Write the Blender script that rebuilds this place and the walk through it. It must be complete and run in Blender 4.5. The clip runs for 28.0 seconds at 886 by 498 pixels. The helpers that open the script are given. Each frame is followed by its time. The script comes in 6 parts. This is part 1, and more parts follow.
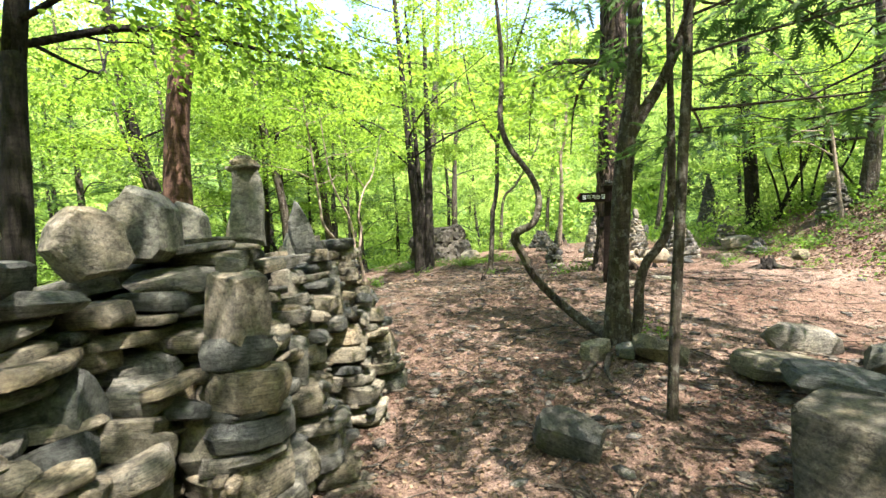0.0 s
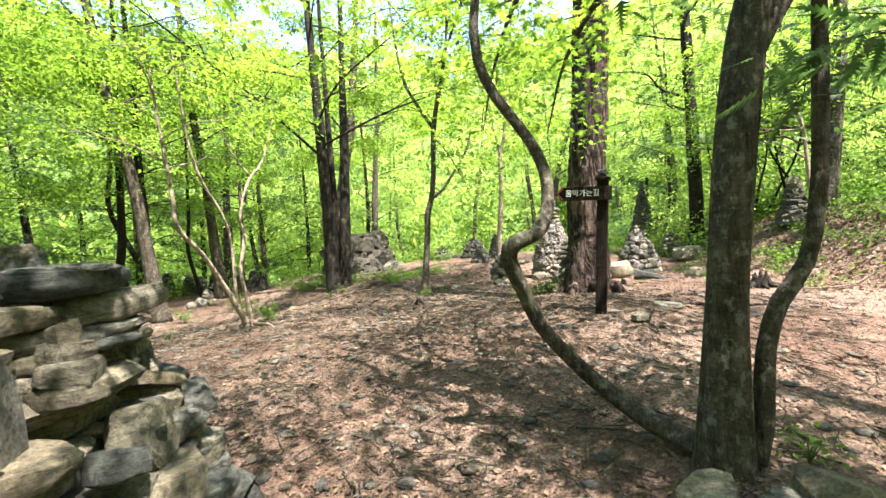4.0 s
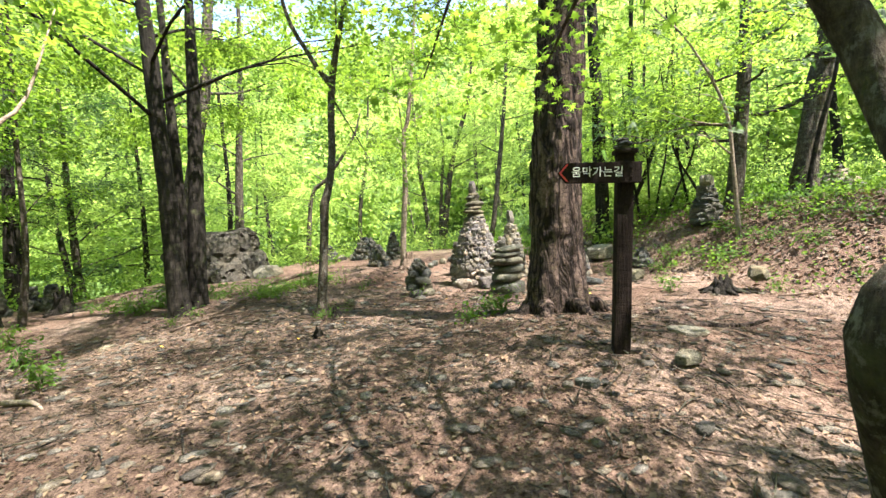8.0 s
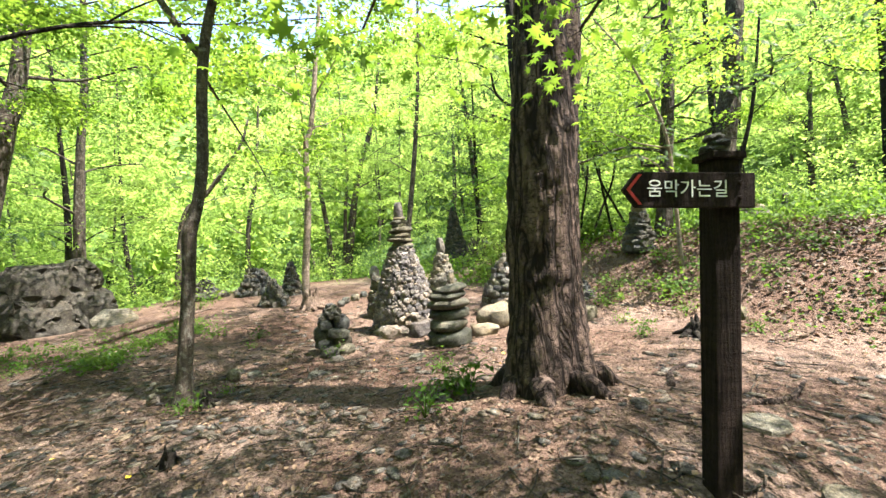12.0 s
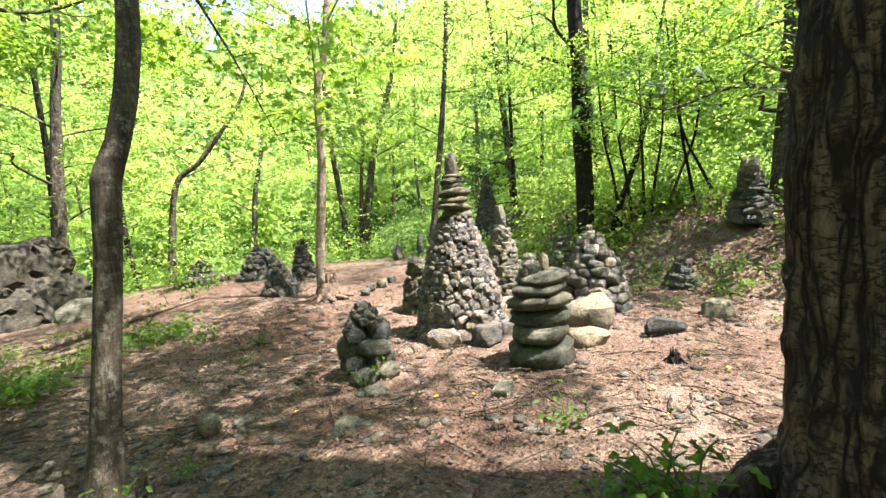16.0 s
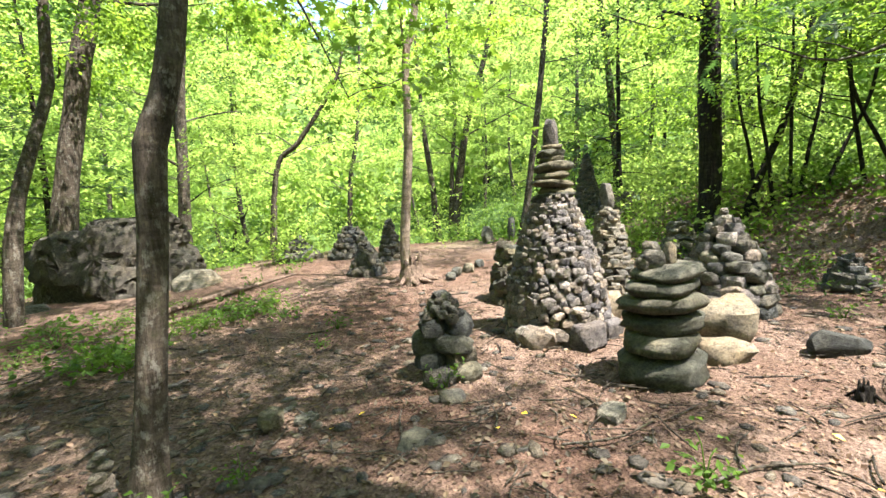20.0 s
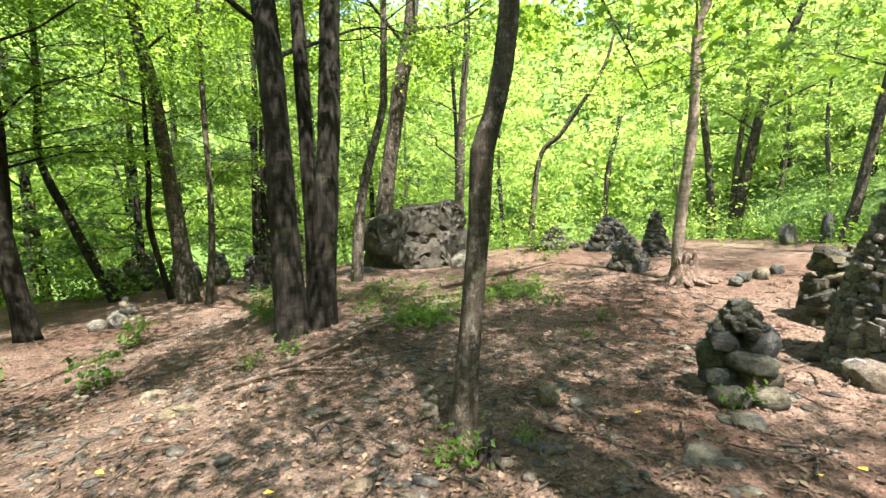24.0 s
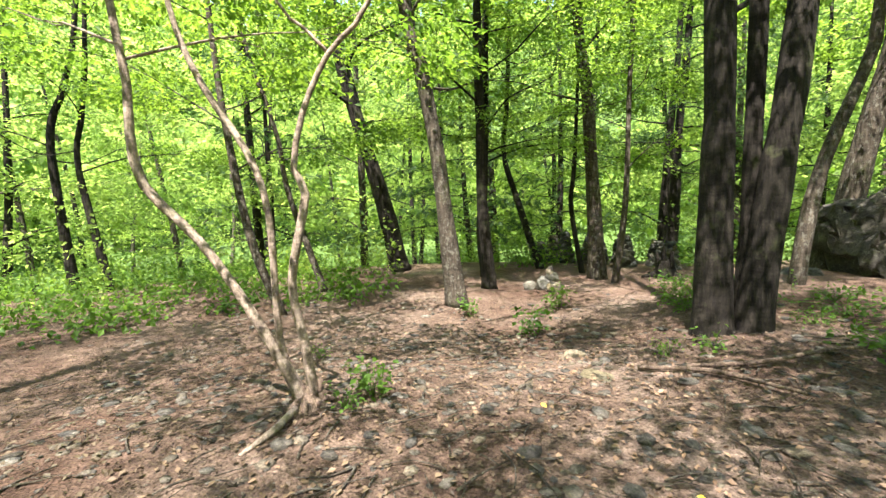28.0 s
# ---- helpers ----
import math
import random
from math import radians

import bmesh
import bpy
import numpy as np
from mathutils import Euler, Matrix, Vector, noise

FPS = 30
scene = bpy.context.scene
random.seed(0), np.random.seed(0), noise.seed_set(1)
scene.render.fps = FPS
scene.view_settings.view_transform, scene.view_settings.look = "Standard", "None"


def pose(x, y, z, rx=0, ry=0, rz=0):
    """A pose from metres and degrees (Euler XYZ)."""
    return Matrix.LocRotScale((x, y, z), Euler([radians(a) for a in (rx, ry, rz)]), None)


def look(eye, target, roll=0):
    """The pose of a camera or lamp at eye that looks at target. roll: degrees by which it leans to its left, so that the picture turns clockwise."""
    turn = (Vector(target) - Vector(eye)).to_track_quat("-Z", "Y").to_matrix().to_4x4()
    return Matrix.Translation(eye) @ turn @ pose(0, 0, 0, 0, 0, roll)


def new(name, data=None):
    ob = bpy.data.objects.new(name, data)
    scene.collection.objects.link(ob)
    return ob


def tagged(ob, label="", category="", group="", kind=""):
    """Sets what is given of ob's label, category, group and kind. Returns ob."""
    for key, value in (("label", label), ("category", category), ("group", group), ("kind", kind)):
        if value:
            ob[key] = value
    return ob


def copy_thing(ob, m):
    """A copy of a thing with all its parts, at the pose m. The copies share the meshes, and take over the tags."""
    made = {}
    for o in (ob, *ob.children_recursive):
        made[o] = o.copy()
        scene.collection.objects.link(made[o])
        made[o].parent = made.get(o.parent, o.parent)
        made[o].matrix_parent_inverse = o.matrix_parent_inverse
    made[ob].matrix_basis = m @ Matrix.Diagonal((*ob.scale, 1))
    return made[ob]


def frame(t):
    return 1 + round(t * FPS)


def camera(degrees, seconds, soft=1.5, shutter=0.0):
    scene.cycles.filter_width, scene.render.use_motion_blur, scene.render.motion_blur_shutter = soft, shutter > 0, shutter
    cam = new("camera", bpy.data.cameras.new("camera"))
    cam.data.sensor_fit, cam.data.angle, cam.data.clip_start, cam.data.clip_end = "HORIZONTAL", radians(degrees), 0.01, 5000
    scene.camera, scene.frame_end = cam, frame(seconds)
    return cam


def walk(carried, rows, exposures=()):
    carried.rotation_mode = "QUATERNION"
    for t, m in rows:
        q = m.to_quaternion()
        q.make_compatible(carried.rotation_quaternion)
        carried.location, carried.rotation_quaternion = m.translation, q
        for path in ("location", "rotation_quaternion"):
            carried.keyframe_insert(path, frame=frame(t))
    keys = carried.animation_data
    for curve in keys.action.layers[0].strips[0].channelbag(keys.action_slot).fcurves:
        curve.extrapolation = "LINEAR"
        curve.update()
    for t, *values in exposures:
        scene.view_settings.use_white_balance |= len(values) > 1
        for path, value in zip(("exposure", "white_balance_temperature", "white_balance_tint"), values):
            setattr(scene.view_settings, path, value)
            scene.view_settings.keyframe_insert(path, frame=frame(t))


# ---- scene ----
cam = camera(92.0, 28.0)
PATH = [
    (0, (0.075, -0.038, 1.489), (0.047, 1.960, 1.416), -4.2),
    (0.5, (0.123, 0.278, 1.435), (0.091, 2.277, 1.400), -3.8),
    (1, (0.068, 0.607, 1.438), (0.038, 2.607, 1.398), -2.6),
    (1.5, (0.043, 0.891, 1.403), (0.012, 2.890, 1.351), -2.6),
    (2, (0.060, 1.185, 1.433), (0.025, 3.184, 1.374), -3.3),
    (2.5, (-0.012, 1.510, 1.451), (-0.001, 3.509, 1.379), -3.1),
    (3, (0.029, 1.855, 1.425), (0.111, 3.851, 1.346), -3.5),
    (3.5, (0.032, 2.168, 1.447), (0.222, 4.157, 1.377), -3.3),
    (4, (-0.009, 2.562, 1.528), (0.343, 4.529, 1.462), -3.8),
    (4.5, (0.035, 2.913, 1.513), (0.433, 4.872, 1.445), -3.5),
    (6.5, (0.087, 4.024, 1.509), (0.802, 5.887, 1.382), -1.0),
    (7, (0.011, 4.304, 1.548), (0.761, 6.154, 1.423), -1.2),
    (7.5, (0.003, 4.634, 1.556), (0.813, 6.458, 1.437), -3.3),
    (8, (-0.058, 4.922, 1.585), (0.841, 6.705, 1.469), -3.6),
    (8.5, (-0.033, 5.172, 1.632), (0.929, 6.922, 1.515), -4.7),
    (9, (0.105, 5.370, 1.654), (1.089, 7.109, 1.560), -4.4),
    (9.5, (0.141, 5.627, 1.655), (1.163, 7.345, 1.591), -3.4),
    (10, (0.157, 5.872, 1.707), (1.237, 7.555, 1.663), -3.1),
    (10.5, (0.323, 6.031, 1.702), (1.437, 7.692, 1.664), -3.1),
    (11, (0.421, 6.156, 1.722), (1.607, 7.766, 1.679), -2.1),
    (11.5, (0.437, 6.401, 1.735), (1.713, 7.940, 1.691), -1.9),
    (12, (0.457, 6.669, 1.766), (1.755, 8.190, 1.720), -3.8),
    (12.5, (0.550, 6.936, 1.773), (1.788, 8.506, 1.724), -4.3),
    (13, (0.535, 7.290, 1.744), (1.756, 8.874, 1.689), -4.2),
    (13.5, (0.519, 7.610, 1.734), (1.731, 9.198, 1.649), -4.7),
    (15.5, (1.075, 8.523, 1.705), (2.313, 10.086, 1.557), -5.2),
    (16, (1.254, 8.722, 1.678), (2.507, 10.274, 1.533), -4.1),
    (16.5, (1.387, 8.922, 1.666), (2.652, 10.463, 1.519), -3.7),
    (17, (1.565, 9.040, 1.635), (2.801, 10.606, 1.485), -4.0),
    (17.5, (1.652, 9.124, 1.644), (2.854, 10.715, 1.490), -3.8),
    (18, (1.679, 9.150, 1.633), (2.859, 10.757, 1.466), -4.0),
    (18.5, (1.671, 9.157, 1.636), (2.813, 10.789, 1.460), -4.0),
    (19, (1.649, 9.169, 1.637), (2.738, 10.837, 1.453), -3.9),
    (19.5, (1.631, 9.192, 1.635), (2.637, 10.910, 1.443), -3.6),
    (20, (1.605, 9.203, 1.636), (2.499, 10.981, 1.438), -3.4),
    (20.5, (1.582, 9.204, 1.653), (2.393, 11.019, 1.438), -2.9),
    (21, (1.550, 9.204, 1.653), (2.236, 11.070, 1.436), -2.6),
    (21.5, (1.525, 9.212, 1.654), (2.078, 11.121, 1.434), -2.3),
    (23.5, (1.410, 9.138, 1.690), (1.359, 11.127, 1.484), -2.6),
    (24, (1.319, 9.114, 1.697), (1.132, 11.096, 1.501), -2.4),
    (24.5, (1.209, 9.059, 1.708), (0.863, 11.019, 1.514), -2.2),
    (25, (1.144, 9.025, 1.712), (0.646, 10.953, 1.525), -1.9),
    (25.5, (1.056, 8.970, 1.712), (0.209, 10.772, 1.528), -1.1),
    (26, (1.039, 8.975, 1.696), (-0.189, 10.545, 1.522), -1.8),
    (26.5, (1.073, 8.992, 1.696), (-0.405, 10.327, 1.520), -1.6),
    (27, (1.055, 9.037, 1.673), (-0.537, 10.234, 1.495), -1.8),
    (27.5, (1.040, 9.063, 1.668), (-0.579, 10.222, 1.478), -1.5),
    (28, (1.041, 9.061, 1.659), (-0.590, 10.201, 1.460), -1.6),
]
walk(cam, [(t, look(eye, target, roll)) for t, eye, target, roll in PATH], [(0, 2.78, 6500, 15), (2, 2.9, 6500, 15), (4, 2.88, 6500, 15), (7, 2.65, 6500, 15), (12, 2.65, 6500, 15), (16, 2.75, 6500, 15), (17, 2.85, 6500, 15), (18, 2.65, 6500, 15), (28, 2.7, 6500, 15)])


# ---- the lie of the land ----
def smooth(a, b, v):
    u = np.clip((v - a) / (b - a), 0, 1)
    return u * u * (3 - 2 * u)


def bump(x, y, cx, cy, rx, ry):
    return np.exp(-((x - cx) / rx) ** 2 - ((y - cy) / ry) ** 2)


def ground(x, y):
    """Height of the forest floor: a flat terrace, a bank on one side, a valley round it and wooded hills beyond."""
    x, y = np.asarray(x, float), np.asarray(y, float)
    z = 0.3 * smooth(4, 8, y) * smooth(-4.4, -1.4, x) + 0.17 * bump(x, y, 2.2, 4.4, 1.2, 1.5) + 0.1 * bump(x, y, 2.9, 7.4, 1.1, 1.1) + 0.16 * bump(x, y, 3.2, 8.5, 1.3, 1.2) + 0.14 * bump(x, y, -0.3, 13.5, 1.4, 1.4)
    z = z - 0.28 * bump(x, y, -2.3, 12.9, 1.8, 1.6) + 0.24 * smooth(12.5, 17, y) * smooth(0, 4, x)
    edge = 6.6 + 0.38 * np.maximum(y - 8, 0) + 0.15 * np.minimum(y - 6, 0)
    z = z + 1.35 * smooth(0, 3.6, x - edge) + 0.05 * np.maximum(x - edge - 3.6, 0)
    far = np.hypot(x - 2, y - 9)
    away = smooth(-0.2, 0.6, (-(x - 2) * 0.8 + (y - 9) * 0.6) / (far + 1e-6))
    z = z - away * 3.2 * smooth(12.5, 27, far)
    z = z + 50 * smooth(34, 130, far)
    return z

# ---- world, sun ----
SUN_EL, SUN_AZ = 64.0, 142.0   # degrees up; degrees from +y towards +x
world = bpy.data.worlds.new("sky")
scene.world = world
world.use_nodes = True
wn = world.node_tree
sky = wn.nodes.new("ShaderNodeTexSky")
sky.sky_type = "NISHITA"
sky.sun_disc = False
sky.sun_elevation, sky.sun_rotation = radians(SUN_EL), radians(SUN_AZ)
wn.nodes["Background"].inputs[1].default_value = 0.125
wn.links.new(sky.outputs[0], wn.nodes["Background"].inputs[0])
sun = new("sun", bpy.data.lights.new("sun", "SUN"))
sun.data.energy, sun.data.angle, sun.data.color = 4.8, radians(0.6), (1.0, 0.95, 0.87)
a, e = radians(SUN_AZ), radians(SUN_EL)
sun.matrix_world = look((60 * math.sin(a) * math.cos(e), 60 * math.cos(a) * math.cos(e), 60 * math.sin(e)), (0, 0, 0))


# ---- materials ----
def shader(name):
    m = bpy.data.materials.new(name)
    m.use_nodes = True
    return m, m.node_tree, m.node_tree.nodes["Principled BSDF"]


def ramp(nt, fac, *stops):
    n = nt.nodes.new("ShaderNodeValToRGB")
    while len(n.color_ramp.elements) < len(stops):
        n.color_ramp.elements.new(0.5)
    for el, (p, c) in zip(n.color_ramp.elements, stops):
        el.position, el.color = p, (*c, 1)
    nt.links.new(fac, n.inputs[0])
    return n.outputs[0]


def mixed(nt, fac, c1, c2, mode="MIX"):
    n = nt.nodes.new("ShaderNodeMix")
    n.data_type, n.blend_type = "RGBA", mode
    for sock, v in ((n.inputs[0], fac), (n.inputs[6], c1), (n.inputs[7], c2)):
        if hasattr(v, "is_linked"):
            nt.links.new(v, sock)
        elif isinstance(v, tuple):
            sock.default_value = (*v, 1)
        else:
            sock.default_value = v
    return n.outputs[2]


def tex(nt, kind, scale, coord="Object", stretch=None, **values):
    n = nt.nodes.new(kind)
    n.inputs["Scale"].default_value = scale
    for k, v in values.items():
        n.inputs[k.replace("_", " ")].default_value = v
    if coord == "World":
        c = nt.nodes.new("ShaderNodeNewGeometry").outputs["Position"]
    else:
        c = nt.nodes.new("ShaderNodeTexCoord").outputs[coord]
    if stretch:
        mp = nt.nodes.new("ShaderNodeMapping")
        mp.inputs["Scale"].default_value = stretch
        nt.links.new(c, mp.inputs[0])
        c = mp.outputs[0]
    nt.links.new(c, n.inputs["Vector"])
    return n


def place_coord(nt, n, stretch=None):
    """Drive a texture by the place in the world, moved by the object's own random number."""
    geo = nt.nodes.new("ShaderNodeNewGeometry").outputs["Position"]
    info = nt.nodes.new("ShaderNodeObjectInfo").outputs["Random"]
    add = nt.nodes.new("ShaderNodeVectorMath")
    add.operation = "MULTIPLY_ADD"
    nt.links.new(info, add.inputs[0])
    add.inputs[1].default_value = (17, 31, 23)
    nt.links.new(geo, add.inputs[2])
    out = add.outputs[0]
    if stretch:
        mp = nt.nodes.new("ShaderNodeMapping")
        mp.inputs["Scale"].default_value = stretch
        nt.links.new(out, mp.inputs[0])
        out = mp.outputs[0]
    nt.links.new(out, n.inputs["Vector"])
    return n


def relief(nt, bsdf, *pairs, dist=0.02):
    last = None
    for height, strength in pairs:
        b = nt.nodes.new("ShaderNodeBump")
        b.inputs["Strength"].default_value, b.inputs["Distance"].default_value = strength, dist
        nt.links.new(height, b.inputs["Height"])
        if last:
            nt.links.new(last, b.inputs["Normal"])
        last = b.outputs[0]
    nt.links.new(last, bsdf.inputs["Normal"])


def stone_material(name, low, mid, high, moss=0.0, per_island=False, lichen=0.45, split=0.0):
    m, nt, b = shader(name)
    if per_island:
        rnd = nt.nodes.new("ShaderNodeNewGeometry").outputs["Random Per Island"]
    else:
        rnd = nt.nodes.new("ShaderNodeObjectInfo").outputs["Random"]
    cool = (low[0] * 1.08, low[1] * 1.1, low[2] * 1.14)
    tan = (mid[0] * 1.12, mid[1] * 1.03, mid[2] * 0.9)
    tone = ramp(nt, rnd, (0.0, low), (0.2, cool), (0.4, mid), (0.55, tan), (0.78, tan), (0.86, mid), (1.0, high))
    big = place_coord(nt, tex(nt, "ShaderNodeTexNoise", 6.0, Detail=6.0, Roughness=0.65))
    fine = place_coord(nt, tex(nt, "ShaderNodeTexNoise", 60.0, Detail=6.0, Roughness=0.75))
    crag = place_coord(nt, tex(nt, "ShaderNodeTexNoise", 24.0, Detail=8.0, Roughness=0.72, Distortion=0.3), (1, 1, 1.4))
    shade = ramp(nt, big.outputs[0], (0.3, (0.55, 0.56, 0.56)), (0.5, (1.0, 1.0, 0.98)), (0.72, (1.45, 1.4, 1.28)))
    c = mixed(nt, 1.0, tone, shade, "MULTIPLY")
    c = mixed(nt, 1.0, c, ramp(nt, fine.outputs[0], (0.34, (0.58, 0.58, 0.58)), (0.66, (1.42, 1.42, 1.4))), "MULTIPLY")
    c = mixed(nt, 1.0, c, ramp(nt, crag.outputs[0], (0.36, (0.42, 0.42, 0.42)), (0.5, (1.0, 1.0, 1.0)), (0.68, (1.25, 1.24, 1.2))), "MULTIPLY")
    warm = place_coord(nt, tex(nt, "ShaderNodeTexNoise", 2.6, Detail=5.0, Roughness=0.65))
    c = mixed(nt, ramp(nt, warm.outputs[0], (0.48, (0, 0, 0)), (0.68, (0.45, 0.45, 0.45))), c, mixed(nt, 1.0, c, (1.35, 1.1, 0.78), "MULTIPLY"))
    lich = place_coord(nt, tex(nt, "ShaderNodeTexNoise", 12.0, Detail=7.0, Roughness=0.75))
    c = mixed(nt, ramp(nt, lich.outputs[0], (0.58, (0, 0, 0)), (0.68, (lichen, lichen, lichen))), c, (0.3, 0.31, 0.26))
    if moss:
        mossy = place_coord(nt, tex(nt, "ShaderNodeTexNoise", 3.4, Detail=8.0, Roughness=0.72))
        c = mixed(nt, ramp(nt, mossy.outputs[0], (0.66 - moss * 0.25, (0, 0, 0)), (0.78 - moss * 0.2, (0.7, 0.7, 0.7))), c, (0.065, 0.08, 0.025))
    if split:
        layers = tex(nt, "ShaderNodeTexNoise", 2.2, stretch=(1, 1, 9), Detail=5.0, Roughness=0.65, Distortion=0.25)
        c = mixed(nt, split, c, mixed(nt, 1.0, c, ramp(nt, layers.outputs[0], (0.36, (0.45, 0.45, 0.44)), (0.5, (1, 1, 1)), (0.66, (1.4, 1.36, 1.26))), "MULTIPLY"))
    nt.links.new(c, b.inputs["Base Color"])
    b.inputs["Roughness"].default_value = 0.85
    b.inputs["Specular IOR Level"].default_value = 0.25
    relief(nt, b, (layers.outputs[0] if split else big.outputs[0], 0.5), (crag.outputs[0], 0.95), (fine.outputs[0], 0.6), dist=0.03)
    return m


SLATE = stone_material("slate", (0.066, 0.07, 0.064), (0.135, 0.132, 0.112), (0.25, 0.215, 0.16), 0.25, False, 0.3, 0.8)
SLATE_FACE = stone_material("slate_face", (0.09, 0.094, 0.082), (0.135, 0.135, 0.112), (0.2, 0.18, 0.14), 0.2, False, 0.3)
FIELD = stone_material("fieldstone", (0.085, 0.078, 0.077), (0.155, 0.142, 0.135), (0.25, 0.226, 0.206), 0.05, False, 0.3)
MOSSY = stone_material("mossy_stone", (0.065, 0.066, 0.052), (0.1, 0.097, 0.075), (0.14, 0.134, 0.104), 0.3, False, 0.3)
PALE = stone_material("pale_stone", (0.11, 0.103, 0.088), (0.155, 0.144, 0.12), (0.215, 0.198, 0.163), 0.2, False, 0.3)
DARK = stone_material("dark_stone", (0.045, 0.048, 0.046), (0.075, 0.075, 0.068), (0.115, 0.11, 0.096), 0.3, False, 0.2, 0.7)
BOULDER = stone_material("boulder_rock", (0.032, 0.032, 0.029), (0.05, 0.048, 0.043), (0.072, 0.068, 0.06), 0.3, False, 0.35)
GRAVEL = stone_material("gravel", (0.06, 0.055, 0.048), (0.1, 0.092, 0.08), (0.17, 0.156, 0.135), 0.0, True)


def bark_material(name, dark, light, scale, depth, patches=0.0, streak=0.12, lichen=None):
    m, nt, b = shader(name)
    ridge = tex(nt, "ShaderNodeTexNoise", scale * 1.6, stretch=(1, 1, streak), Detail=7.0, Roughness=0.7, Distortion=0.4)
    crack = tex(nt, "ShaderNodeTexVoronoi", scale * 1.5, stretch=(1, 1, streak * 1.6))
    grain = tex(nt, "ShaderNodeTexNoise", 95.0, stretch=(1, 1, 0.5), Detail=5.0, Roughness=0.7)
    bands = tex(nt, "ShaderNodeTexNoise", 9.0, stretch=(0.5, 0.5, 2.2), Detail=6.0, Roughness=0.75)
    c = ramp(nt, ridge.outputs[0], (0.34, dark), (0.52, tuple((p + q) / 2 for p, q in zip(dark, light))), (0.68, light))
    c = mixed(nt, 1.0, c, ramp(nt, grain.outputs[0], (0.3, (0.55, 0.55, 0.55)), (0.7, (1.45, 1.43, 1.4))), "MULTIPLY")
    c = mixed(nt, 1.0, c, ramp(nt, bands.outputs[0], (0.34, (0.55, 0.53, 0.52)), (0.5, (1, 1, 1)), (0.68, (1.4, 1.38, 1.32))), "MULTIPLY")
    if patches:
        blot = tex(nt, "ShaderNodeTexNoise", 6.5, Detail=7.0, Roughness=0.72)
        c = mixed(nt, ramp(nt, blot.outputs[0], (0.62 - patches * 0.1, (0, 0, 0)), (0.7, (0.4, 0.4, 0.4))), c, tuple(v * 1.3 + 0.01 for v in light))
        moss = tex(nt, "ShaderNodeTexNoise", 2.6, Detail=7.0, Roughness=0.7)
        c = mixed(nt, ramp(nt, moss.outputs[0], (0.56, (0, 0, 0)), (0.66, (0.5, 0.5, 0.5))), c, (0.07, 0.08, 0.035))
    if lichen:
        crust = tex(nt, "ShaderNodeTexNoise", 17.0, stretch=(1, 1, 0.7), Detail=8.0, Roughness=0.75)
        c = mixed(nt, ramp(nt, crust.outputs[0], (0.53, (0, 0, 0)), (0.6, (0.7, 0.7, 0.7))), c, lichen)
    nt.links.new(c, b.inputs["Base Color"])
    b.inputs["Roughness"].default_value = 0.9
    b.inputs["Specular IOR Level"].default_value = 0.12
    relief(nt, b, (crack.outputs[0], depth), (ridge.outputs[0], depth * 1.3), (bands.outputs[0], 0.4), (grain.outputs[0], 0.35), dist=0.025)
    return m


BARK = bark_material("bark", (0.02, 0.017, 0.0135), (0.09, 0.074, 0.057), 14.0, 0.7, 0.5, 0.12, (0.155, 0.15, 0.125))
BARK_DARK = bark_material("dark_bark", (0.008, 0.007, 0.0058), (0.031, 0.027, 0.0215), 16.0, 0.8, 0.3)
BARK_PALE = bark_material("pale_bark", (0.13, 0.1, 0.078), (0.3, 0.245, 0.195), 18.0, 0.3, 0.8, 0.3)
BARK_RED = bark_material("red_pine_bark", (0.045, 0.028, 0.022), (0.16, 0.092, 0.068), 11.0, 0.7)


def plated_bark(name):
    """Pine bark: long plates parted by dark furrows, the shade of the grooves put into their colour, laid round the
    trunk's axis.
    """
    m, nt, b = shader(name)
    ridge = tex(nt, "ShaderNodeTexNoise", 8.5, stretch=(1, 1, 0.17), Detail=3.5, Roughness=0.55, Distortion=0.7)
    split = tex(nt, "ShaderNodeTexNoise", 13.0, stretch=(0.7, 0.7, 1.5), Detail=3.0, Roughness=0.6, Distortion=0.5)
    grain = tex(nt, "ShaderNodeTexNoise", 40.0, stretch=(1, 1, 0.35), Detail=6.0, Roughness=0.7)
    blot = tex(nt, "ShaderNodeTexNoise", 3.0, Detail=4.0)
    furrow = ramp(nt, ridge.outputs[0], (0.36, (1, 1, 1)), (0.44, (0.55, 0.55, 0.55)), (0.49, (0, 0, 0)), (0.52, (0, 0, 0)), (0.58, (0.6, 0.6, 0.6)), (0.66, (1, 1, 1)))
    across = ramp(nt, split.outputs[0], (0.46, (1, 1, 1)), (0.495, (0.25, 0.25, 0.25)), (0.53, (1, 1, 1)))
    height = mixed(nt, 1.0, furrow, across, "MULTIPLY")
    plate = ramp(nt, grain.outputs[0], (0.3, (0.06, 0.043, 0.035)), (0.7, (0.185, 0.138, 0.114)))
    plate = mixed(nt, 1.0, plate, ramp(nt, blot.outputs[0], (0.3, (0.75, 0.72, 0.7)), (0.7, (1.2, 1.15, 1.1))), "MULTIPLY")
    # near-black furrow colour carries the groove shade that the relief leaves weak
    c = mixed(nt, height, (0.016, 0.012, 0.01), plate)
    nt.links.new(c, b.inputs["Base Color"])
    b.inputs["Roughness"].default_value = 0.9
    b.inputs["Specular IOR Level"].default_value = 0.12
    relief(nt, b, (height, 0.9), (grain.outputs[0], 0.5), dist=0.035)
    return m


BARK_PINE = plated_bark("pine_bark")
DEADWOOD = bark_material("deadwood", (0.06, 0.042, 0.032), (0.2, 0.15, 0.115), 20.0, 0.6, 0.0, 0.15)


